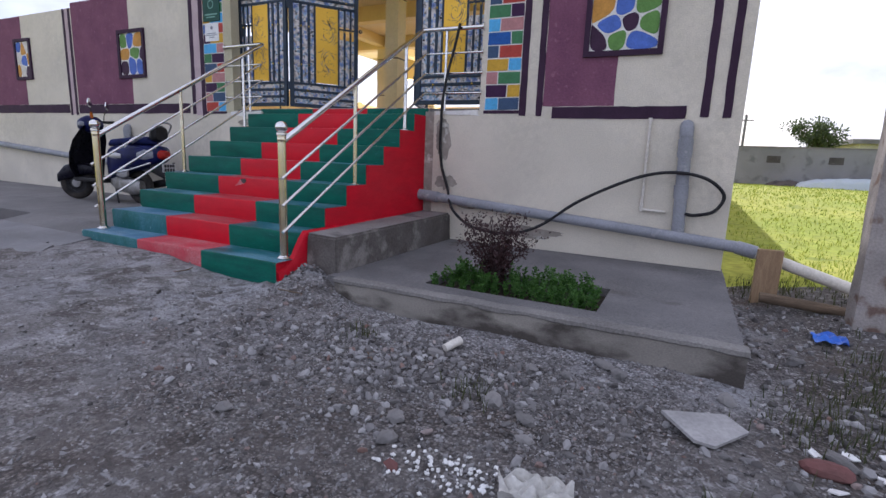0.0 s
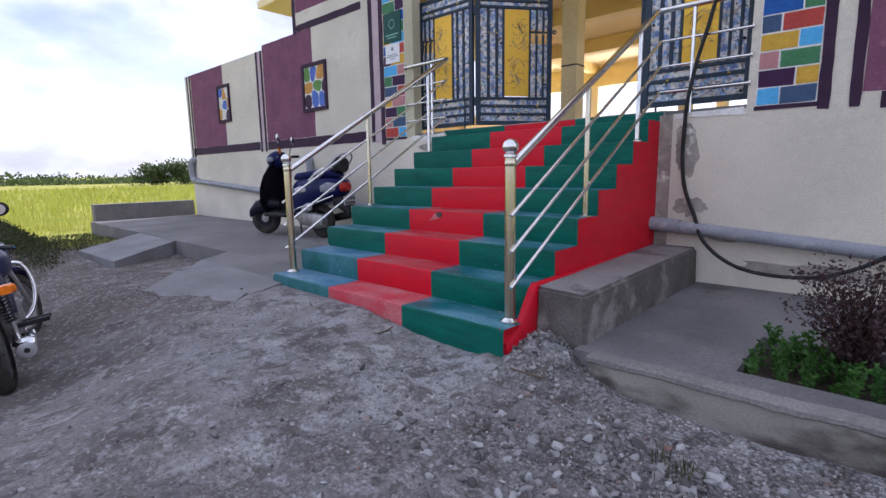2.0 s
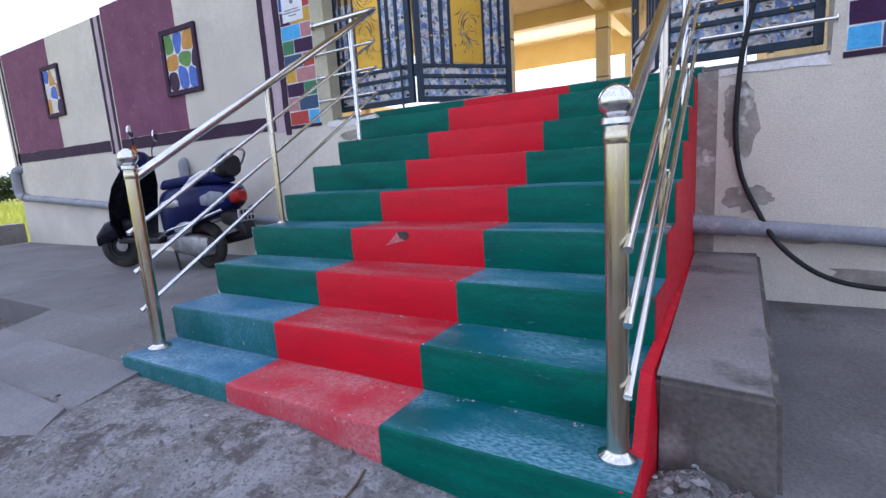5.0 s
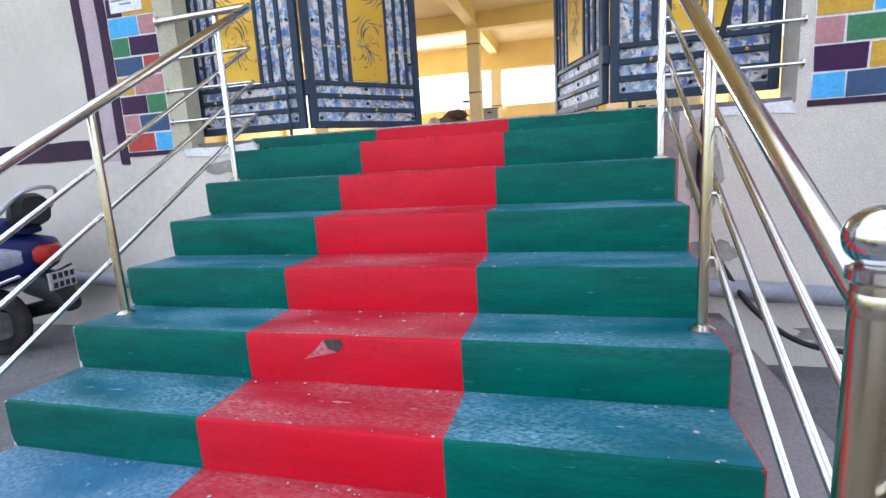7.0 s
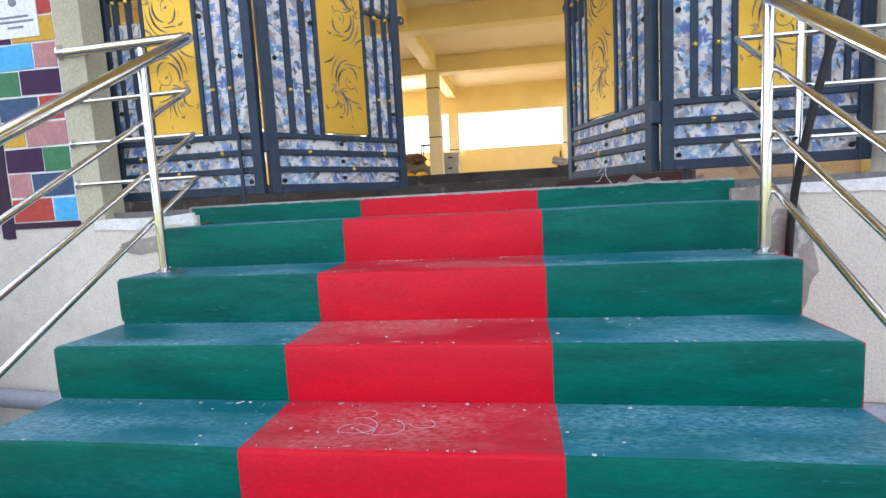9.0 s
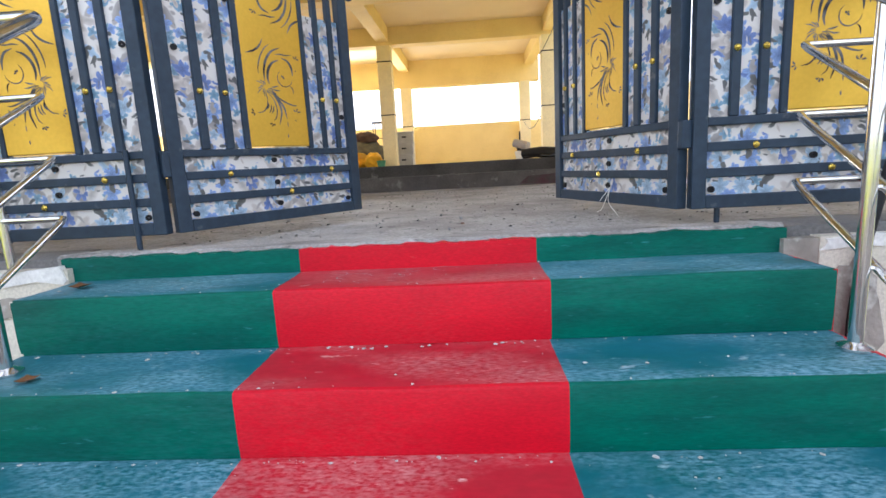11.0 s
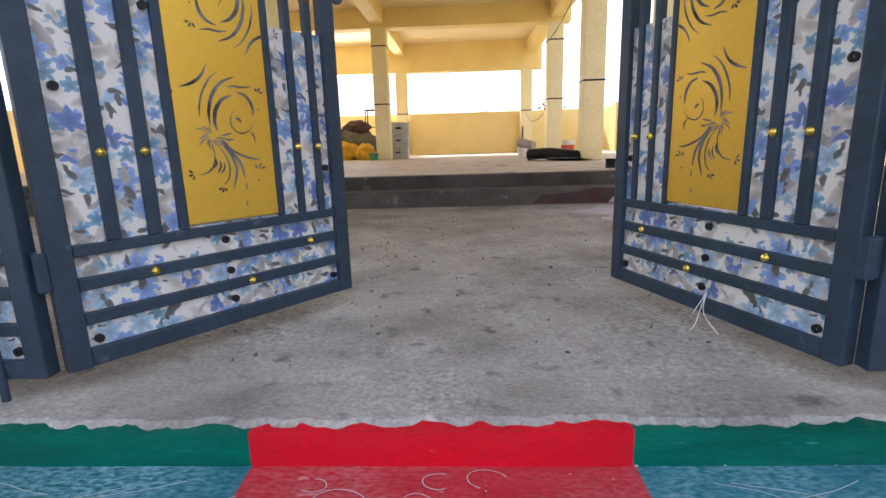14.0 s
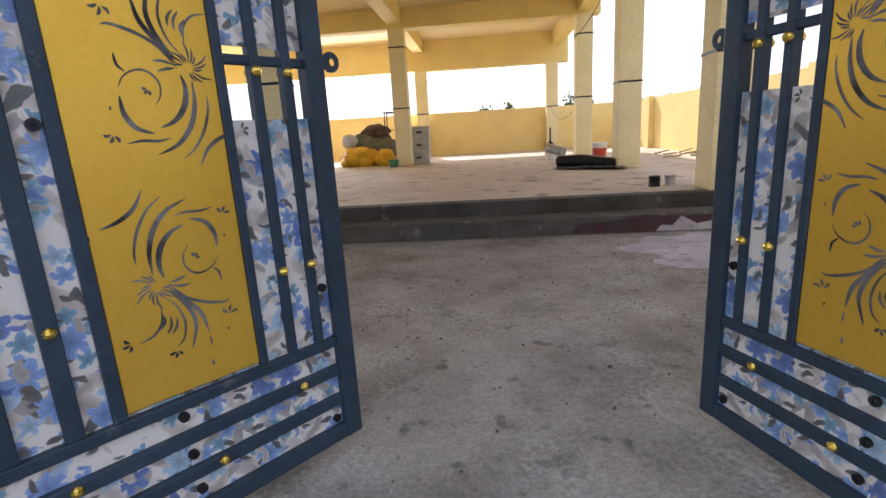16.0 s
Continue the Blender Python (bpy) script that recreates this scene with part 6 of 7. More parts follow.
# maroon shrub rising out of it
t = thing("shrub", (3.12, 1.27, 0.035), "dark maroon feathery shrub in the planting hole", "shrub")
twigs, spots = bmesh.new(), []
for k in range(46):
    a, r = rnd.uniform(0, 2 * math.pi), rnd.uniform(0.05, 0.42)
    h = rnd.uniform(0.38, 0.66) * (1.05 - 0.5 * r)
    pts = curve([(3.12, 1.27, 0.03), (3.12 + 0.3 * r * math.cos(a), 1.27 + 0.3 * r * math.sin(a), 0.03 + h * 0.5), (3.12 + r * math.cos(a), 1.27 + r * math.sin(a), 0.05 + h)], 5)
    tube(twigs, pts, [0.005 * (1 - 0.75 * i / (len(pts) - 1)) for i in range(len(pts))], 5)
    for j in range(78):
        q = pts[rnd.randrange(2, len(pts))] + Vector((rnd.uniform(-1, 1), rnd.uniform(-1, 1), rnd.uniform(-0.8, 0.9))) * 0.055
        spots.append((q, (rnd.uniform(-1, 1), rnd.uniform(-1, 1), rnd.uniform(-0.2, 1))))
part("branch", twigs, mat("dark_red_twig", (0.05, 0.02, 0.02), (0.03, 0.014, 0.012), 20, 0.8), t)
leaves("leaves", LEAF_RED, spots, 0.027, t, 5)


# ---- grass and gravel, uncountable ----
def blades(name, material, spots, label, seed, wide):
    rnd = random.Random(seed)
    vs, fs = [], []
    for x, y, h, w in spots:
        z = ground_z(x, y) - 0.02
        a = rnd.uniform(0, 2 * math.pi)
        lx, ly = rnd.uniform(-0.35, 0.35) * h, rnd.uniform(-0.35, 0.35) * h
        dx, dy = math.cos(a) * w, math.sin(a) * w
        i = len(vs)
        vs += [(x - dx, y - dy, z), (x + dx, y + dy, z), (x + lx * 0.4 + dx * 0.7, y + ly * 0.4 + dy * 0.7, z + h * 0.6), (x + lx * 0.4 - dx * 0.7, y + ly * 0.4 - dy * 0.7, z + h * 0.6), (x + lx, y + ly, z + h)]
        fs += [(i, i + 1, i + 2, i + 3), (i + 3, i + 2, i + 4)]
    me = bpy.data.meshes.new(name)
    me.from_pydata(vs, [], fs)
    me.materials.append(material)
    return tagged(new(name, me), label, "grass", kind="stuff")


spots = []
for k in range(52000):
    d = 0.1 + 70 * rnd.random() ** 1.9
    y0 = rnd.uniform(-0.62, 1.02) * (d + 8)
    x = -9.95 - d
    if x > -60 and y0 > -12:
        h = rnd.uniform(0.12, 0.40) * (0.6 + 0.8 * (noise.noise(Vector((x * 0.3, y0 * 0.3, 0))) + 0.6)) * smooth01((d - 0.2) / 3.0 + 0.25)
        spots.append((x, y0, max(h, 0.06), 0.004 + 0.0010 * d))
blades("field_grass", GRASS, spots, "tall yellow-green meadow grass in sunlight", 3, 1)
spots = []
for k in range(15000):
    y = 3.2 + 23 * rnd.random() ** 1.4
    x = rnd.uniform(5.25, 8.5 + y * 0.42)
    spots.append((x, y, rnd.uniform(0.03, 0.10), 0.004 + 0.0006 * y))
blades("side_field_grass", SIDE_GRASS, spots, "sunlit meadow grass beside the hall", 4, 1)
spots = []
for k in range(16000):
    x, y = rnd.gauss(-6.95, 1.4), rnd.gauss(-1.2, 0.5)
    if ((x + 6.9) / 2.7) ** 2 + ((y + 1.2) / 0.95) ** 2 < 1:
        spots.append((x, y, rnd.uniform(0.02, 0.09) * (1 + 1.2 * (rnd.random() > 0.93)), 0.004))
for k in range(5200):
    x, y = rnd.uniform(-9.9, -6.3), rnd.uniform(-0.75, 0.78)
    if x < -6.55 - 0.8 * noise.noise(Vector((x, y * 2, 8))) - 0.6 * y:
        spots.append((x, y, rnd.uniform(0.03, 0.10), 0.005))
blades("mound_weeds", WEED, spots, "short shaded weeds on the earth bank", 6, 1)
spots = []
for k in range(17000):
    x, y = rnd.gauss(-6.9, 1.5), rnd.gauss(-1.2, 0.48)
    if ((x + 6.9) / 2.4) ** 2 + ((y + 1.2) / 0.85) ** 2 < 1 and rnd.random() < 0.25 + 1.6 * (noise.noise(Vector((x * 1.7, y * 1.7, 6))) + 0.25):
        spots.append(((x, y, ground_z(x, y) + 0.10 * rnd.random() ** 1.5), (rnd.uniform(-1, 1), rnd.uniform(-1, 1), rnd.uniform(-0.1, 0.8))))
ob = leaves("mound_herbs", WEED, spots, 0.042, None, 31)
tagged(ob, "low broad-leaved weeds matted over the earth bank, coloured darker for shade", "weeds", kind="stuff")
spots = []
for cx, cy, r, n in ((5.6, 0.6, 0.45, 500), (4.75, -0.75, 0.16, 170), (5.9, 1.2, 0.45, 500), (3.55, -0.25, 0.14, 70), (6.3, 2.6, 0.7, 900), (5.3, 3.2, 0.5, 500), (5.2, 0.2, 0.3, 170), (2.6, 0.1, 0.12, 40)):
    for k in range(n):
        spots.append((rnd.gauss(cx, r * 0.5), rnd.gauss(cy, r * 0.5), rnd.uniform(0.03, 0.13), 0.0035))
blades("yard_weeds", WEED, spots, "small green weeds growing through rubble", 7, 1)


ICO = bmesh.new()
bmesh.ops.create_icosphere(ICO, subdivisions=1, radius=1.0)
ICO_V, ICO_F = [v.co.copy() for v in ICO.verts], [tuple(v.index for v in f.verts) for f in ICO.faces]
ICO.free()


OCTA_V = [Vector(v) for v in ((1, 0, 0), (-1, 0, 0), (0, 1, 0), (0, -1, 0), (0, 0, 1), (0, 0, -1))]
OCTA_F = [(0, 2, 4), (2, 1, 4), (1, 3, 4), (3, 0, 4), (2, 0, 5), (1, 2, 5), (3, 1, 5), (0, 3, 5)]


def gravel(name, material, spots, seed, label, base=None):
    rnd = random.Random(seed)
    vs, fs = [], []
    for x, y, r in spots:
        z = (ground_z(x, y) if base is None else base) + r * 0.15
        q = Euler((rnd.uniform(0, 6), rnd.uniform(0, 6), rnd.uniform(0, 6))).to_matrix()
        sx, sy, sz = rnd.uniform(0.7, 1.5), rnd.uniform(0.6, 1.1), rnd.uniform(0.4, 0.8)
        i = len(vs)
        small = r < 0.024
        for v in (OCTA_V if small else ICO_V):
            j = rnd.uniform(0.75, 1.15) * r
            p = q @ Vector((v.x * sx * j, v.y * sy * j, v.z * sz * j))
            vs.append((p.x + x, p.y + y, p.z * 0.8 + z))
        fs += [tuple(k + i for k in f) for f in (OCTA_F if small else ICO_F)]
    me = bpy.data.meshes.new(name)
    me.from_pydata(vs, [], fs)
    me.materials.append(material)
    return tagged(new(name, me), label, "gravel", kind="stuff")


def grit_material(name, cols):
    m = bpy.data.materials.new(name)
    m.use_nodes = True
    n, l = m.node_tree.nodes, m.node_tree.links
    b = n["Principled BSDF"]
    b.inputs["Roughness"].default_value = 0.9
    g, r = n.new("ShaderNodeNewGeometry"), n.new("ShaderNodeValToRGB")
    e = r.color_ramp.elements
    while len(e) < len(cols):
        e.new(0.5)
    for k, (p, c) in zip(e, cols):
        k.position, k.color = p, (*c, 1)
    l.new(g.outputs["Random Per Island"], r.inputs[0])
    l.new(r.outputs[0], b.inputs["Base Color"])
    return m


GRIT = grit_material("mixed_grey_gravel", [(0.0, (0.065, 0.060, 0.058)), (0.45, (0.165, 0.158, 0.157)), (0.82, (0.275, 0.27, 0.27)), (0.95, (0.38, 0.375, 0.37)), (1.0, (0.18, 0.105, 0.085))])
spots = []
for k in range(95000):
    x, y = rnd.uniform(-2.4, 5.6), rnd.uniform(-2.0, 0.62)
    dens = smooth01((x - 0.9) / 2.3) * smooth01((0.75 * (x - 0.4) - y) / 1.6) * 0.93 + 0.07
    dens *= 0.45 + 0.55 * smooth01((0.52 - y) / 0.35)
    dens *= 0.22 + 0.85 * smooth01((noise.noise(Vector((x * 1.1, y * 1.1, 4.2))) + 0.28) / 0.5)
    if rnd.random() < dens:
        spots.append((x, y, 0.0035 + 0.015 * rnd.random() ** 4.0))
heap = []
for k in range(3400):
    x, y = rnd.gauss(3.0, 0.75), rnd.gauss(-0.16, 0.30)
    if y < 0.36:
        heap.append((x, y, 0.006 + 0.028 * rnd.random() ** 2.6))
for k in range(1400):
    x, y = rnd.uniform(4.9, 6.4), rnd.uniform(-1.0, 2.6)
    heap.append((x, y, 0.008 + 0.026 * rnd.random() ** 2.4))
for k in range(700):
    x, y = rnd.gauss(-2.6, 0.9), rnd.gauss(-0.6, 0.35)
    heap.append((x, y, 0.005 + 0.012 * rnd.random() ** 2))
for k in range(700):
    x, y = rnd.gauss(1.76, 0.20), rnd.gauss(0.52, 0.14)
    if y < 0.74 and x > 1.50:
        heap.append((x, y, 0.004 + 0.020 * rnd.random() ** 2.2))
gravel("gravel", GRIT, spots + heap, 8, "loose grey gravel and grit scattered over the yard")
spots = [(rnd.uniform(-1.2, 2.4), rnd.uniform(3.4, 7.2), 0.003 + 0.010 * rnd.random() ** 4) for k in range(1500)]
gravel("floor_grit", GRIT, spots, 9, "fine grit strewn over the landing floor", 1.681)

# larger stones that can be told apart
for k in range(46):
    x, y = rnd.uniform(2.5, 5.9), rnd.uniform(-1.3, 0.5)
    if k % 3 == 0:
        x, y = rnd.uniform(4.95, 6.2), rnd.uniform(-0.8, 1.9)
    r = rnd.uniform(0.022, 0.055)
    bm = bmesh.new()
    bmesh.ops.create_icosphere(bm, subdivisions=1 if r < 0.04 else 2, radius=1)
    q = Euler((rnd.uniform(-0.4, 0.4), rnd.uniform(-0.4, 0.4), rnd.uniform(0, 6))).to_matrix()
    sx, sy, sz = rnd.uniform(0.9, 1.6), rnd.uniform(0.7, 1.1), rnd.uniform(0.4, 0.75)
    for v in bm.verts:
        j = 1 + 0.5 * noise.noise(v.co * 1.4 + Vector((k * 3.1, 0, 0)))
        v.co = q @ Vector((v.co.x * sx, v.co.y * sy, v.co.z * sz)) * r * j
    ob = solo("stone", bm, REDSTONE if k in (7, 20, 33) else STONE, "reddish stone lying in the rubble" if k in (7, 20, 33) else "grey stone lying in the rubble", "stone", "loose stones in the yard")
    ob.location = (x, y, ground_z(x, y) + r * 0.22)
bm = bmesh.new()
bmesh.ops.create_icosphere(bm, subdivisions=2, radius=1)
for v in bm.verts:
    v.co = Vector((v.co.x * 0.10, v.co.y * 0.065, v.co.z * 0.035)) * (1 + 0.2 * noise.noise(v.co * 2))
ob = solo("stone", bm, REDSTONE, "flat dark red stone lying in the rubble", "stone", "loose stones in the yard")
ob.location = (5.13, -0.16, ground_z(5.13, -0.16) + 0.012)

# white ceramic shards
SHARD = mat("white_ceramic", (0.74, 0.74, 0.73), (0.66, 0.66, 0.65), 12, 0.4, bump=0.05)
sites = [(rnd.gauss(3.74, 0.13), rnd.gauss(-0.93, 0.07), rnd.uniform(0.004, 0.014)) for k in range(110)] + [(rnd.uniform(5.1, 5.7), rnd.uniform(-0.5, 0.1), rnd.uniform(0.02, 0.05)) for k in range(12)]
for k, (x, y, r) in enumerate(sites):
    bm = bmesh.new()
    n = rnd.randrange(4, 6)
    a0 = rnd.uniform(0, 6)
    pts = [(r * rnd.uniform(0.6, 1.2) * math.cos(a0 + 2 * math.pi * i / n), r * rnd.uniform(0.6, 1.2) * math.sin(a0 + 2 * math.pi * i / n)) for i in range(n)]
    prism(bm, pts, -0.003, 0.003)
    ob = solo("ceramic_shard", bm, SHARD, "broken white ceramic shard on the gravel", "shard", "white shards on the gravel")
    ob.matrix_basis = pose(x, y, ground_z(x, y) + 0.009, 90 + rnd.uniform(-20, 20), rnd.uniform(-20, 20), rnd.uniform(0, 360))
# grey board offcut
bm = prism(bmesh.new(), [(-0.17, -0.10), (0.15, -0.12), (0.20, 0.0), (-0.02, 0.13), (-0.10, 0.10)], -0.008, 0.008)
ob = solo("board_offcut", bm, mat("pale_cement_board", (0.36, 0.35, 0.345), (0.27, 0.265, 0.26), 5, 0.8), "pale grey broken cement board on the rubble", "board")
ob.matrix_basis = pose(4.68, -0.10, ground_z(4.68, -0.1) + 0.035, 98, 4, 25)
# crumpled white sack
bm = bmesh.new()
bmesh.ops.create_grid(bm, x_segments=26, y_segments=20, size=1)
for v in bm.verts:
    x, y = v.co.x * 0.14, v.co.y * 0.075
    v.co = Vector((x + 0.02 * noise.noise(Vector((x * 9, y * 9, 1))), y + 0.03 * noise.noise(Vector((x * 8, y * 8, 4))), 0.025 + 0.10 * abs(noise.noise(Vector((x * 13, y * 17, 2)))) + 0.03 * noise.noise(Vector((x * 34, y * 34, 2)))))
ob = solo("plastic_sack", bm, mat("white_woven_plastic", (0.52, 0.51, 0.48), (0.40, 0.39, 0.36), 9, 0.55), "crumpled white plastic sack on the ground", "sack", smooth=True)
ob.matrix_basis = pose(4.10, -0.90, ground_z(4.10, -0.90), 0, 0, 12)
# short pvc offcut
bm = bmesh.new()
lathe(bm, (0, 0, 0), [(0.022, -0.065), (0.027, -0.065), (0.027, 0.065), (0.022, 0.065), (0.022, -0.06)], 18, "x")
ob = solo("pipe_offcut", bm, PVC, "short white plastic pipe offcut on the gravel", "pipe", smooth=True)
ob.matrix_basis = pose(3.235, 0.22, ground_z(3.235, 0.22) + 0.045, 0, -14, 62)
# blue scrap
bm = bmesh.new()
bmesh.ops.create_grid(bm, x_segments=14, y_segments=14, size=0.10)
for v in bm.verts:
    v.co.z = 0.02 + 0.06 * abs(noise.noise(v.co * 14)) - 0.8 * (v.co.x ** 2 + v.co.y ** 2)
ob = solo("plastic_scrap", bm, mat("blue_plastic_film", (0.05, 0.17, 0.62), (0.04, 0.12, 0.48), 12, 0.4), "crumpled blue plastic bag in the rubble", "litter", smooth=True)
ob.location = (5.52, 1.75, ground_z(5.52, 1.75) + 0.01)
# timber: log, upright board propping the pipe, twigs
bm = tube(bmesh.new(), curve([(5.15, 2.45, 0.02), (5.6, 2.42, 0.0), (6.1, 2.36, -0.03)], 5), 0.045, 10)
solo("log", bm, WOOD, "weathered wooden log lying by the slab", "log", smooth=True)
bm = boxes((5.12, 5.33, 2.74, 2.80, -0.16, 0.40), bevel=0.008)
for v in bm.verts:
    v.co.x += 0.02 * noise.noise(v.co * 5)
solo("wooden_prop", bm, mat("split_pale_wood", (0.36, 0.25, 0.15), (0.27, 0.18, 0.11), 6, 0.9, bump=0.6, stretch=(6, 6, 1)), "rough pale wooden board propping the drain pipe", "board")
for k, (x, y, a, ln) in enumerate(((0.62, 0.18, 105, 0.20), (1.62, 0.34, 10, 0.22), (2.9, -0.2, 140, 0.18))):
    d = Vector((math.cos(radians(a)), math.sin(radians(a)), 0)) * ln
    p = Vector((x, y, 0))
    pts = curve([p + d * f + Vector((0, 0, ground_z(x + d.x * f, y + d.y * f) + 0.008 + 0.01 * (k % 2) * f)) for f in (0, 0.35, 0.7, 1.0)], 3)
    solo("twig", tube(bmesh.new(), pts, 0.005, 6), WOOD, "dry twig lying on the yard", "twig", "twigs on the yard")
# concrete post at the slab's end
bm = boxes((5.71, 6.0, 2.05, 2.25, -0.45, 2.7))
bmesh.ops.subdivide_edges(bm, edges=bm.edges, cuts=9, use_grid_fill=True)
for v in bm.verts:
    v.co += Vector((noise.noise(v.co * 7), noise.noise(v.co * 7 + Vector((5, 0, 0))), 0)) * 0.018
solo("concrete_post", bm, mat("weathered_concrete_post", (0.34, 0.31, 0.29), (0.25, 0.23, 0.215), 4, 0.9, bump=0.5, spot=(0.16, 0.11, 0.09), spot_scale=6), "weathered concrete post with chipped edges", "post")


# ---- distance: block wall, sheds, trees, hedges ----
t = thing("boundary_wall", (16, 28.0, -0.2), "grey concrete block boundary wall across the field", "wall")
part("wall", boxes((3.0, 60.0, 28.0, 28.2, -0.1, 2.17)), mat("grey_block_wall", (0.25, 0.25, 0.26), (0.20, 0.20, 0.205), 0.7, 0.95, bump=0.2, spot=(0.16, 0.16, 0.165), spot_scale=2), t)
part("coping", boxes((3.0, 60.0, 27.97, 28.23, 2.17, 2.24)), CONCRETE, t)
# flat dark panels on the face stand in for the shade of recesses
for k in range(9):
    part("recess", boxes((5.4 + 2.6 * k, 6.0 + 2.6 * k, 27.985, 28.0, 1.42, 1.77)), CONCRETE_DK, t, "dark panel painted for a shaded recess in the blockwork")
bm = bmesh.new()
bmesh.ops.create_grid(bm, x_segments=30, y_segments=10, size=1)
for v in bm.verts:
    u, w = v.co.x, v.co.y
    h = (1 - u * u) ** 0.5 * (1 - w * w) ** 0.5 if abs(u) < 1 and abs(w) < 1 else 0
    v.co = Vector((12.0 + 2.9 * u, 27.0 + 0.8 * w, 0.17 + 0.62 * h ** 0.7 + 0.12 * noise.noise(Vector((u * 5, w * 4, 0))) * (h > 0)))
solo("tarpaulin", bm, mat("pale_blue_tarpaulin", (0.48, 0.52, 0.55), (0.40, 0.45, 0.48), 1.5, 0.6), "pale tarpaulin thrown over a heap by the wall", "tarpaulin", smooth=True)
bm = bmesh.new()
bmesh.ops.create_icosphere(bm, subdivisions=3, radius=1)
for v in bm.verts:
    v.co = Vector((8.9 + v.co.x * 1.0, 27.2 + v.co.y * 0.6, 0.17 + v.co.z * 0.38 * (1 + 0.4 * noise.noise(v.co * 3))))
solo("rubbish_heap", bm, mat("dark_rubbish", (0.06, 0.05, 0.05), (0.11, 0.09, 0.08), 3, 0.95), "dark rubbish heap at the foot of the wall", "heap", smooth=True)
t = thing("far_house", (19.0, 40.0, -0.2), "low pale house with flat roof behind the boundary wall", "house")
part("wall", boxes((14.5, 27.0, 40.0, 47.0, -0.1, 2.97)), mat("cream_house_wall", (0.62, 0.58, 0.48), None, 0.5, 0.9), t)
part("roof", boxes((14.0, 27.5, 39.5, 47.5, 2.97, 3.27)), CONCRETE, t)
t = thing("utility_pole", (8.2, 46, -0.2), "thin concrete utility pole with crossarm", "pole")
part("pole", bar((8.2, 46, -0.3), (8.2, 46, 5.4), 0.10), CONCRETE, t)
part("crossarm", boxes((7.6, 8.8, 45.95, 46.05, 4.9, 5.0)), CONCRETE, t)


def tree(x, y, h, w, seed, label, trunk_h=0.35, leaf=0.22, count=2600, group="far trees", z0=-0.25):
    rnd = random.Random(seed)
    t = thing("tree", (x, y, z0), label, "tree", group)
    bm, tips = bmesh.new(), []
    top = Vector((x + rnd.uniform(-0.3, 0.3), y, z0 + h * 0.75))
    tube(bm, [(x, y, z0), (x + 0.05, y, z0 + h * trunk_h), tuple(top)], [h * 0.035, h * 0.025, h * 0.008], 8)
    for k in range(13):
        f = rnd.uniform(trunk_h * 0.9, 0.8)
        a = rnd.uniform(0, 2 * math.pi)
        b = Vector((x, y, z0 + h * f * 0.8))
        e = Vector((x + w * 0.46 * math.cos(a) * rnd.uniform(0.5, 1), y + w * 0.46 * math.sin(a) * rnd.uniform(0.5, 1), z0 + h * min(0.95, f + rnd.uniform(0.05, 0.3))))
        pts = curve([b, (b + e) / 2 + Vector((0, 0, h * 0.05)), e], 4)
        tube(bm, pts, [h * 0.012 * (1 - 0.8 * i / (len(pts) - 1)) for i in range(len(pts))], 6)
        tips += pts[3:]
    part("trunk", bm, BARK, t)
    tips.append(top)
    cl = []
    for p in tips:
        for j in range(2):
            cl.append((p + Vector((rnd.gauss(0, 1), rnd.gauss(0, 1), rnd.gauss(0, 0.6))) * w * 0.07, w * rnd.uniform(0.06, 0.13)))
    spots = []
    for k in range(count):
        c, r = cl[rnd.randrange(len(cl))]
        d = Vector((rnd.gauss(0, 1), rnd.gauss(0, 1), rnd.gauss(0, 1))).normalized()
        spots.append((c + d * r * rnd.uniform(0.5, 1.05), d + Vector((rnd.uniform(-0.6, 0.6), rnd.uniform(-0.6, 0.6), rnd.uniform(-0.4, 0.6)))))
    leaves("crown", LEAF_TREE, spots, leaf, t, seed)


tree(10.9, 33.5, 3.9, 3.0, 1, "broad dark tree behind the boundary wall", 0.3, 0.17, 3600, z0=0.15)
tree(5.4, 42.0, 3.2, 2.6, 2, "small palm-like tree behind the boundary wall", 0.4, 0.3, 700, z0=0.15)
tree(-108, 6.0, 5.6, 7.4, 3, "lone dark tree at the field's edge", 0.3, 0.42, 2600, z0=-0.4)
tree(-75, 27, 3.6, 6.5, 4, "dense dark bush tree at the field's edge", 0.12, 0.34, 2600, z0=-0.4)
tree(-77, 31.5, 3.4, 7.0, 5, "dense dark bush tree at the field's edge", 0.12, 0.34, 2600, z0=-0.4)
tree(4.25, 24.6, 4.4, 1.5, 6, "leafy tree beyond the hall's parapet", 0.3, 0.17, 1300)
tree(1.3, 41.0, 5.2, 3.4, 9, "leafy tree beyond the hall's parapet", 0.3, 0.26, 1400)
tree(-0.7, 43.0, 5.0, 3.4, 7, "leafy tree beyond the hall's parapet", 0.25, 0.3, 2000)
tree(-76, 23.0, 3.0, 5.5, 8, "dense dark bush tree at the field's edge", 0.12, 0.34, 2000, z0=-0.4)
spots = []
for k in range(9000):
    x = rnd.uniform(-150, -100)
    y = rnd.uniform(-30, 62)
    clump = noise.noise(Vector((x * 0.05, y * 0.12, 3.0)))
    h = 0.5 + 2.6 * max(clump + 0.05, 0)
    spots.append(((x, y, -0.4 + rnd.random() * h), (rnd.uniform(-1, 1), rnd.uniform(-1, 1), rnd.uniform(0, 1))))
ob = leaves("far_hedge", LEAF_TREE, spots, 0.75, None, 21)
tagged(ob, "line of low dark scrub along the horizon", "scrub", kind="stuff")

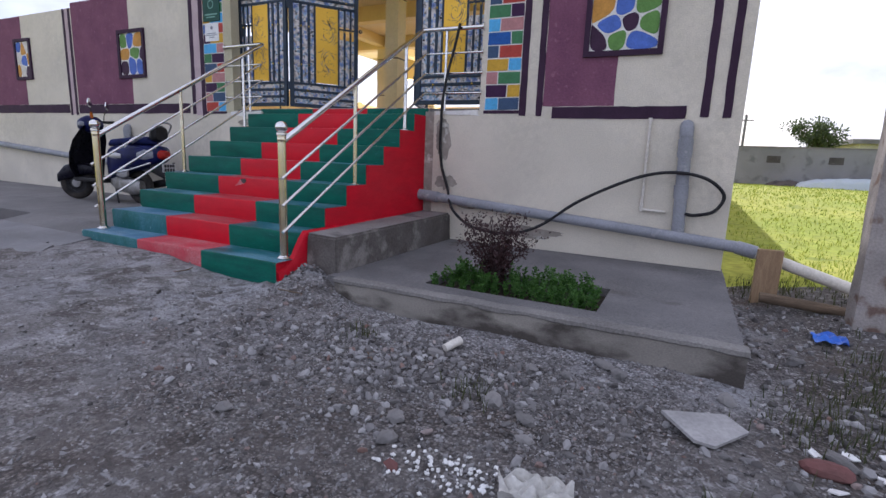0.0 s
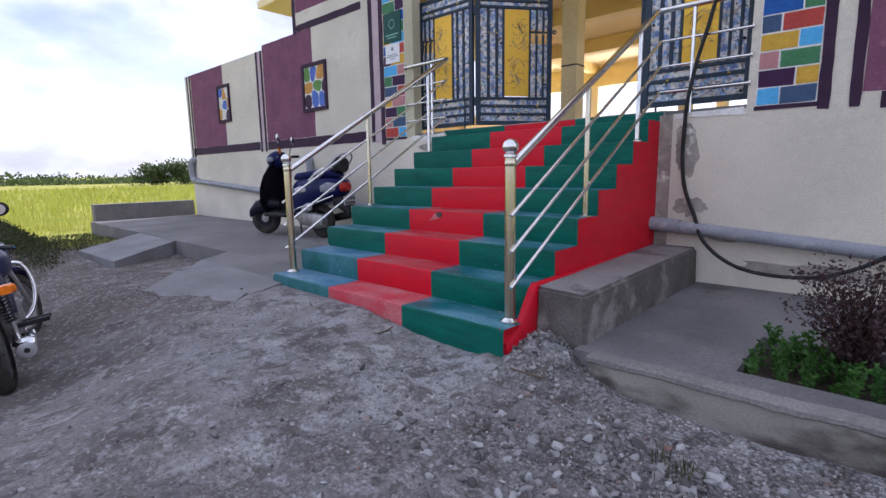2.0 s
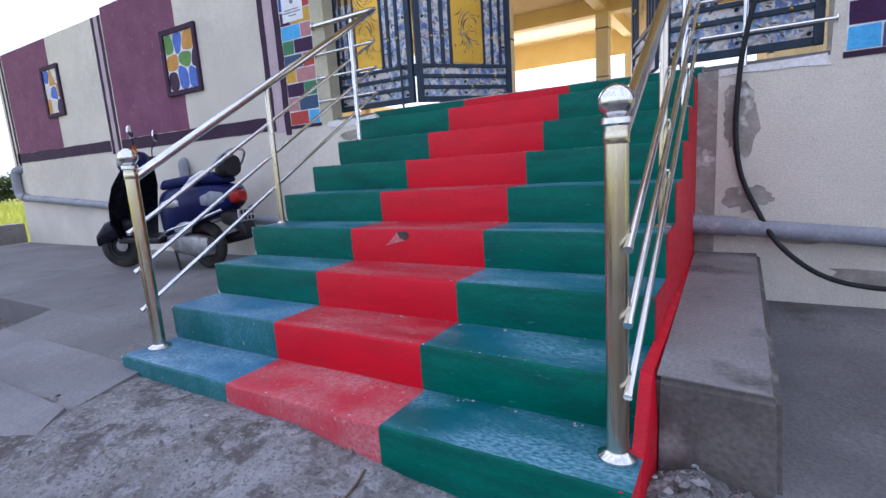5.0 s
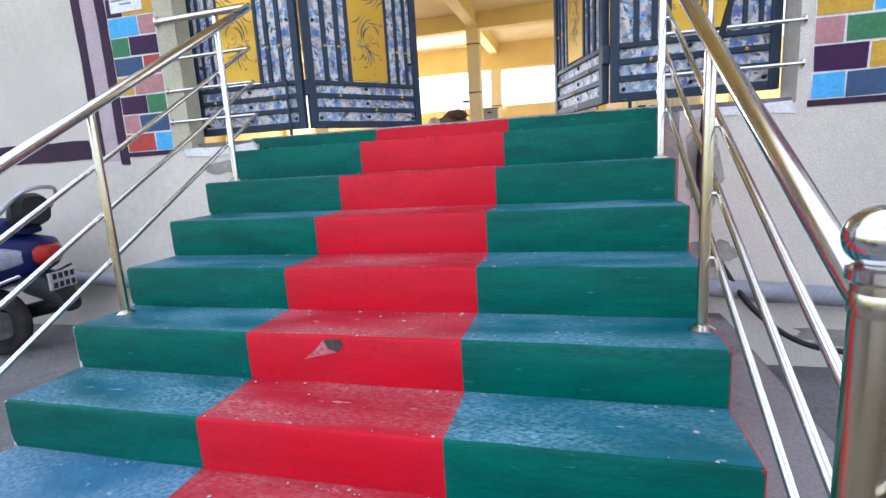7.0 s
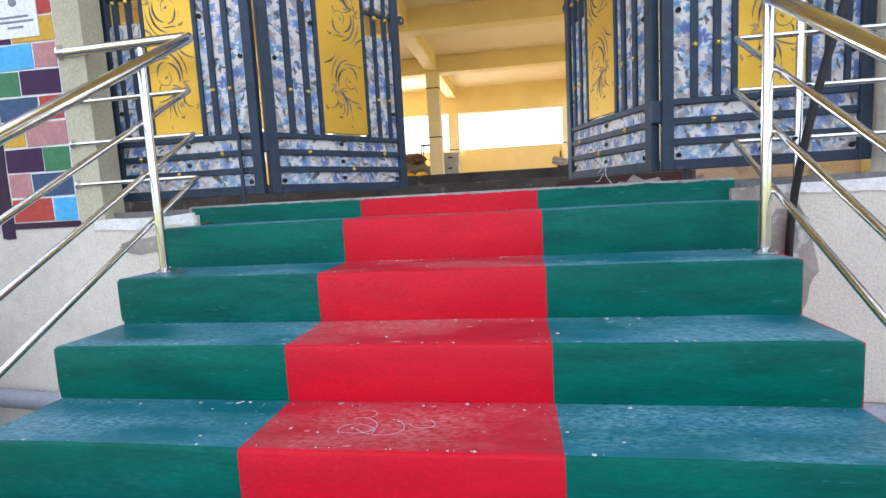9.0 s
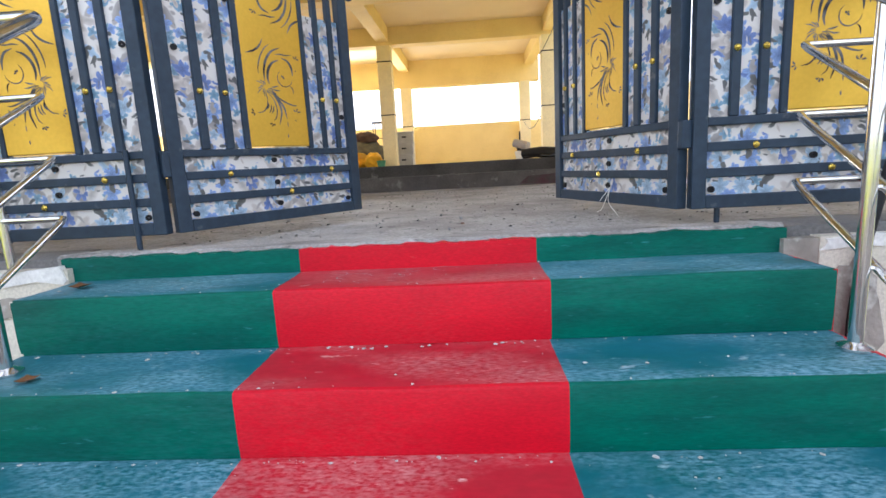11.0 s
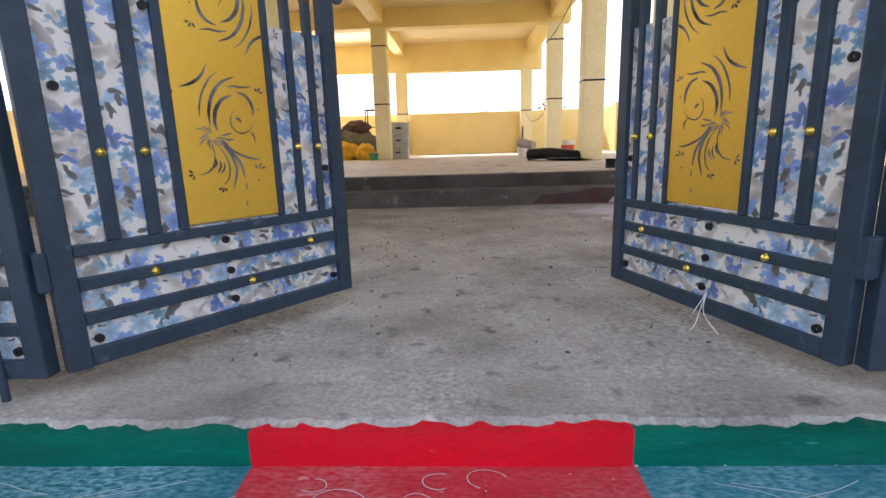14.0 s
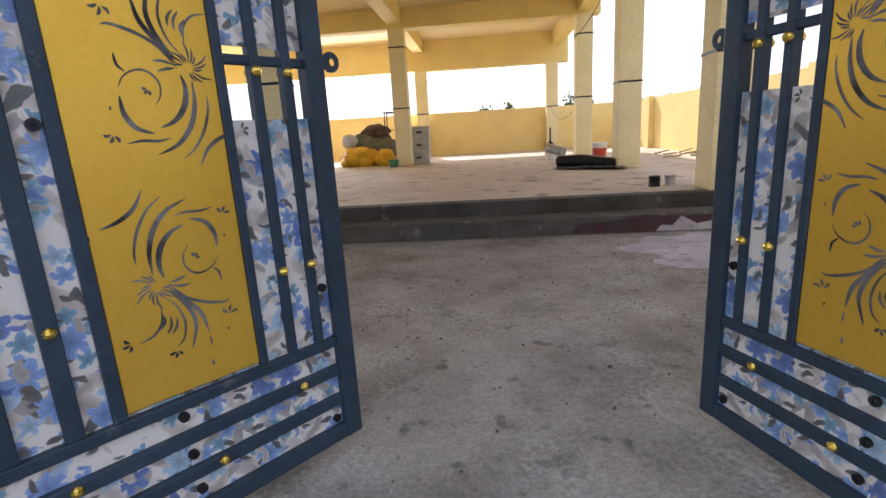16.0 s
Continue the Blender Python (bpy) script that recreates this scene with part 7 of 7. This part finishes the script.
# ---- things on the hall floor ----
HZ = 1.999
YTARP = mat("yellow_tarpaulin", (0.68, 0.40, 0.02), (0.50, 0.28, 0.015), 5, 0.55, bump=0.4, bscale=20)
GREYCLOTH = mat("grey_green_cloth", (0.15, 0.14, 0.10), (0.10, 0.095, 0.075), 6, 0.9, bump=0.4, bscale=20)


def lump(name, c, sx, sy, sz, material, label, category, seed):
    bm = bmesh.new()
    bmesh.ops.create_icosphere(bm, subdivisions=4, radius=1)
    for v in bm.verts:
        k = 1 + 0.22 * noise.noise(v.co * 2 + Vector((seed, 0, 0))) + 0.09 * noise.noise(v.co * 6 + Vector((seed, 3, 0)))
        v.co = Vector((v.co.x * sx * k, v.co.y * sy * k, max(v.co.z * sz * k, -sz * 0.55)))
    low = min(v.co.z for v in bm.verts)
    ob = solo(name, bm, material, label, category, smooth=True)
    ob.location = (c[0], c[1], c[2] - low)
    return ob


lump("folded_tarpaulin", (-3.0, 15.2, HZ), 0.52, 0.4, 0.30, YTARP, "folded yellow tarpaulin bundle on the hall floor", "tarpaulin", 2)
lump("folded_tarpaulin", (-2.30, 14.95, HZ), 0.26, 0.24, 0.26, YTARP, "rolled yellow tarpaulin bundle on the hall floor", "tarpaulin", 5)
lump("heaped_sack", (-2.75, 15.75, HZ), 0.75, 0.45, 0.55, GREYCLOTH, "pile of grey-green sacks and cloths", "sack", 8)
lump("cloth_heap", (-2.65, 15.7, HZ + 0.72), 0.36, 0.30, 0.20, mat("brown_cloth", (0.10, 0.06, 0.045), (0.07, 0.045, 0.035), 6, 0.9), "brown cloth heap on the sack pile", "cloth", 11)
bm = lathe(bmesh.new(), (-3.3, 15.35, HZ + 0.62), [(0.02, 0.0), (0.14, 0.01), (0.20, 0.05), (0.205, 0.055), (0.15, 0.03), (0.02, 0.02)], 24, "y")
solo("metal_bowl", bm, SILVER, "pale metal bowl leaning on the sack pile", "bowl", smooth=True)
t = thing("stool", (-2.35, 16.5, HZ), "tall thin dark metal stool behind the sack pile", "stool")
for dx in (-0.17, 0.17):
    for dy in (-0.17, 0.17):
        part("leg", bar((-2.35 + dx * 1.2, 16.5 + dy * 1.2, HZ), (-2.35 + dx, 16.5 + dy, HZ + 1.32), 0.016, 8), BLACK, t)
part("seat", boxes((-2.55, -2.15, 16.3, 16.7, HZ + 1.32, HZ + 1.35), bevel=0.006), BLACK, t)
part("stretcher", boxes((-2.55, -2.15, 16.30, 16.315, HZ + 0.85, HZ + 0.87)), BLACK, t)
t = thing("storage_crate", (-1.42, 14.85, HZ), "grey plastic crate stacked by the column", "crate", "stacked crates")
STACK = mat("grey_crate_plastic", (0.48, 0.48, 0.46), (0.40, 0.40, 0.38), 6, 0.6)
part("body", boxes((-1.66, -1.18, 14.65, 15.05, HZ, HZ + 0.26), bevel=0.015), STACK, t)
part("lid", boxes((-1.68, -1.16, 14.63, 15.07, HZ + 0.261, HZ + 0.30), bevel=0.01), STACK, t)
part("handle", boxes((-1.48, -1.36, 14.61, 14.65, HZ + 0.14, HZ + 0.18), bevel=0.006), BLACK, t)
for k in (1, 2):
    copy_thing(t, pose(-1.42 + 0.01 * k, 14.85, HZ + 0.301 * k, 0, 0, 2 * k))
bm = lathe(bmesh.new(), (-1.95, 14.1, HZ), [(0.09, 0.0), (0.12, 0.16), (0.125, 0.17), (0.11, 0.165), (0.085, 0.01)], 20)
solo("plant_pot", bm, mat("green_plastic", (0.08, 0.26, 0.16), None, 10, 0.5), "small green plastic pot by the column", "pot", smooth=True)
# black matting roll
t = thing("matting_roll", (1.95, 11.1, HZ), "black plastic matting roll lying on the hall floor", "matting")
part("roll", tube(bmesh.new(), curve([(1.45, 11.45, HZ + 0.10), (1.75, 11.2, HZ + 0.12), (2.3, 10.78, HZ + 0.05)], 6), [0.10] * 6 + [0.11] * 6 + [0.05], 14), BLACK, t, "", True)
bm = bmesh.new()
bmesh.ops.create_grid(bm, x_segments=20, y_segments=12, size=1)
for v in bm.verts:
    v.co = Vector((1.9 + v.co.x * 0.5 + 0.12 * v.co.y, 10.95 + v.co.y * 0.22 - 0.30 * v.co.x, HZ + 0.035 + 0.05 * abs(noise.noise(v.co * 3)) * (1 - v.co.x * v.co.x)))
part("loose_end", bm, BLACK, t, "crumpled loose end", True)
bm = tube(bmesh.new(), [(1.55, 11.55, HZ + 0.26), (1.30, 11.75, HZ + 0.34)], 0.085, 16)
solo("steel_can", bm, SILVER, "silver tin lying on the matting", "can", smooth=True)
t = thing("brush_pot", (1.62, 13.9, HZ), "dark pot with an upright brush handle", "pot")
part("pot", lathe(bmesh.new(), (1.62, 13.9, HZ), [(0.10, 0.0), (0.13, 0.2), (0.135, 0.21), (0.12, 0.205), (0.09, 0.01)], 18), WHITE, t, "", True)
part("brush", lathe(bmesh.new(), (1.62, 13.9, HZ + 0.17), [(0.07, 0.0), (0.09, 0.16), (0.05, 0.2), (0.02, 0.24), (0.018, 0.52)], 14), BLACK, t, "", True)
t = thing("paint_bucket", (2.42, 12.7, HZ), "white plastic paint bucket with red label", "bucket")
part("pail", lathe(bmesh.new(), (2.42, 12.7, HZ), [(0.12, 0.0), (0.145, 0.34), (0.15, 0.35), (0.138, 0.345), (0.115, 0.01)], 20), WHITE, t, "", True)
part("print_band", lathe(bmesh.new(), (2.42, 12.7, HZ + 0.08), [(0.1285, 0.0), (0.1405, 0.17)], 20), mat("red_print", (0.55, 0.09, 0.05), None, 12, 0.5), t, "red printed band", True)
for k, (x, y, m, lab) in enumerate(((2.03, 8.25, BLACK, "black paint tin on its side on the floor edge"), (2.22, 8.32, SILVER, "grey paint tin on the floor edge"))):
    t = thing("paint_tin", (x, y, HZ), lab, "tin", "paint tins")
    part("body", lathe(bmesh.new(), (x, y, HZ), [(0.062, 0.0), (0.064, 0.006), (0.060, 0.012), (0.060, 0.10), (0.064, 0.106), (0.062, 0.112), (0.052, 0.104)], 20), m, t, "", True)
# scraps by the side wall
for k in range(7):
    x, y = 3.6 + 0.13 * k + 0.05 * (k % 2), 12.6 + 0.35 * ((k * 3) % 4)
    solo("wood_scrap", tube(bmesh.new(), [(x, y, HZ + 0.02), (x + 0.30, y + 0.12 * (k % 3 - 1), HZ + 0.03 + 0.05 * (k % 2))], 0.02, 6), mat("pale_scrap", (0.50, 0.40, 0.26), None, 8, 0.9) if k == 0 else bpy.data.materials["pale_scrap"], "pale wooden scrap on the hall floor", "scrap", "scraps by the parapet")
# spilt lime on the landing
bm = bmesh.new()
pts = []
for i in range(48):
    a = 2 * math.pi * i / 48
    r = 1 + 0.35 * noise.noise(Vector((math.cos(a) * 2.2, math.sin(a) * 2.2, 1))) + 0.12 * noise.noise(Vector((math.cos(a) * 7, math.sin(a) * 7, 2)))
    pts.append((2.05 + 0.72 * r * math.cos(a), 6.55 + 0.62 * r * math.sin(a)))
c = bm.verts.new((2.05, 6.55, 1.688))
ring = [bm.verts.new((x, min(y, 7.30), 1.6835)) for x, y in pts]
for i in range(48):
    bm.faces.new((c, ring[i], ring[(i + 1) % 48]))
structure("floor_lime_stain", bm, mat("spilt_lime_powder", (0.50, 0.47, 0.54), (0.38, 0.36, 0.42), 4, 0.95, bump=0.4, spot=(0.27, 0.25, 0.26), spot_scale=7), "pale lilac lime powder spilt on the floor")
bm = bmesh.new()
prism(bm, [(1.75, 1.69), (2.35, 1.69), (2.3, 1.78), (2.12, 1.75), (1.98, 1.83), (1.9, 1.74), (1.8, 1.75)], 7.304, 7.309)
stain = prism(bmesh.new(), [(0.95, 1.70), (1.3, 1.69), (2.70, 1.69), (2.71, 1.845), (2.1, 1.83), (1.62, 1.846), (1.30, 1.80), (1.05, 1.79)], 7.3065, 7.3095)
structure("trim_maroon_stain", stain, mat("spilt_maroon_paint", (0.085, 0.035, 0.045), (0.07, 0.055, 0.055), 7, 0.8), "maroon paint stain on the dark step face")
structure("trim_lime_splash", bm, bpy.data.materials["spilt_lime_powder"], "lime splash on the step face")
# wire slung between columns
pts = [Vector((2.22, 10.64, 5.0)).lerp(Vector((2.2, 14.2, 4.55)), f) - Vector((0, 0, 0.12 * math.sin(math.pi * f))) for f in [i / 12 for i in range(13)]]
solo("cable", tube(bmesh.new(), pts, 0.008, 6), BLACK, "thin dark cable slung between columns", "cable")
pts = [Vector((2.2, 14.6, 3.0)).lerp(Vector((2.2, 18.4, 3.3)), f) - Vector((0, 0, 0.25 * math.sin(math.pi * f))) for f in [i / 12 for i in range(13)]]
solo("cable", tube(bmesh.new(), pts, 0.008, 6), BLACK, "thin dark cable slung between columns", "cable")
# string tied to the gate, crumpled leaf on the steps
pts = curve([(1.03, 3.64, 1.83), (1.01, 3.63, 1.78), (0.98, 3.60, 1.73), (0.95, 3.57, 1.72)], 4)
t = thing("string", (1.0, 3.6, 1.69), "pale frayed string tied to the gate", "string")
part("strand", tube(bmesh.new(), pts, 0.0015, 6), WHITE, t)
part("strand", tube(bmesh.new(), curve([(1.03, 3.64, 1.83), (1.02, 3.63, 1.76), (1.05, 3.58, 1.70)], 4), 0.0015, 6), WHITE, t)
part("strand", tube(bmesh.new(), curve([(1.03, 3.64, 1.83), (1.0, 3.62, 1.80), (0.97, 3.60, 1.77)], 4), 0.0015, 6), WHITE, t)
for x, y, z, r in ((-1.02, 2.52, 1.402, 0.024), (-1.12, 2.90, 1.602, 0.03)):
    bm = bmesh.new()
    bmesh.ops.create_grid(bm, x_segments=6, y_segments=6, size=r)
    for v in bm.verts:
        v.co.z = 0.004 + 9 * v.co.x ** 2 + 5 * v.co.y ** 2
    ob = solo("dry_leaf", bm, mat("dry_brown_leaf", (0.16, 0.075, 0.03), None, 20, 0.8), "curled dry brown leaf on a green step", "leaf", "dry leaves on the steps", smooth=True)
    ob.location = (x, y, z)

# chalk scribbles on the treads
CHALK = mat("white_chalk", (0.52, 0.58, 0.62), (0.40, 0.46, 0.50), 60, 0.95)
rnd = random.Random(44)


def chalk(x0, x1, k, n, curl):
    y0, z = SY + RUN * k + 0.05, RISE * (k + 1) + 0.0022
    bm = bmesh.new()
    for i in range(n):
        cx, cy = rnd.uniform(x0, x1), y0 + rnd.uniform(0.03, 0.20)
        a, r = rnd.uniform(0, 6.3), rnd.uniform(0.03, 0.09)
        pts = []
        for j in range(13):
            t = j / 12
            if curl:
                pts.append((cx + r * math.cos(a + 4.2 * t) * (1 - 0.4 * t), cy + 0.6 * r * math.sin(a + 4.2 * t)))
            else:
                pts.append((cx + 0.30 * (t - 0.5) * math.cos(a * 0.15) + 0.01 * math.sin(9 * t + a), cy + 0.10 * (t - 0.5) * math.sin(a)))
        w, rows = 0.0009, []
        for p, q in zip(pts, pts[1:] + [(2 * pts[-1][0] - pts[-2][0], 2 * pts[-1][1] - pts[-2][1])]):
            d = Vector((q[0] - p[0], q[1] - p[1])).normalized()
            rows.append((bm.verts.new((p[0] - d.y * w, p[1] + d.x * w, z)), bm.verts.new((p[0] + d.y * w, p[1] - d.x * w, z))))
        for p, q in zip(rows, rows[1:]):
            bm.faces.new((p[0], p[1], q[1], q[0]))
    tagged(part("chalk_mark", bm, CHALK, stairs), "faint white chalk scribbles on a tread", kind="stuff")


chalk(-0.2, 0.5, 7, 8, True)
chalk(-1.1, -0.45, 7, 9, False)
chalk(0.75, 1.35, 7, 6, False)
chalk(-0.05, 0.35, 4, 5, True)
# flecks of spilt paint and mortar on the treads
bm = bmesh.new()
for i in range(620):
    k = rnd.randrange(0, 8)
    x, y, r = rnd.uniform(SXL + 0.05, SXR - 0.05), SY + RUN * k + (rnd.uniform(0.295, 0.322) if i % 5 < 3 else 0.02 if i % 5 == 3 else rnd.uniform(0.04, 0.31)), 0.0015 + 0.008 * rnd.random() ** 3
    z = RISE * (k + 1) + 0.001
    n = 6
    c = [bm.verts.new((x + r * rnd.uniform(0.6, 1.3) * math.cos(2 * math.pi * j / n), y + r * rnd.uniform(0.6, 1.3) * math.sin(2 * math.pi * j / n), z)) for j in range(n)]
    tp = bm.verts.new((x, y, z + 0.003))
    for j in range(n):
        bm.faces.new((c[j], c[(j + 1) % n], tp))
tagged(part("mortar_fleck", bm, mat("pale_mortar_fleck", (0.50, 0.50, 0.48), (0.36, 0.35, 0.33), 30, 0.9), stairs), "specks of pale mortar strewn over the treads", kind="stuff")
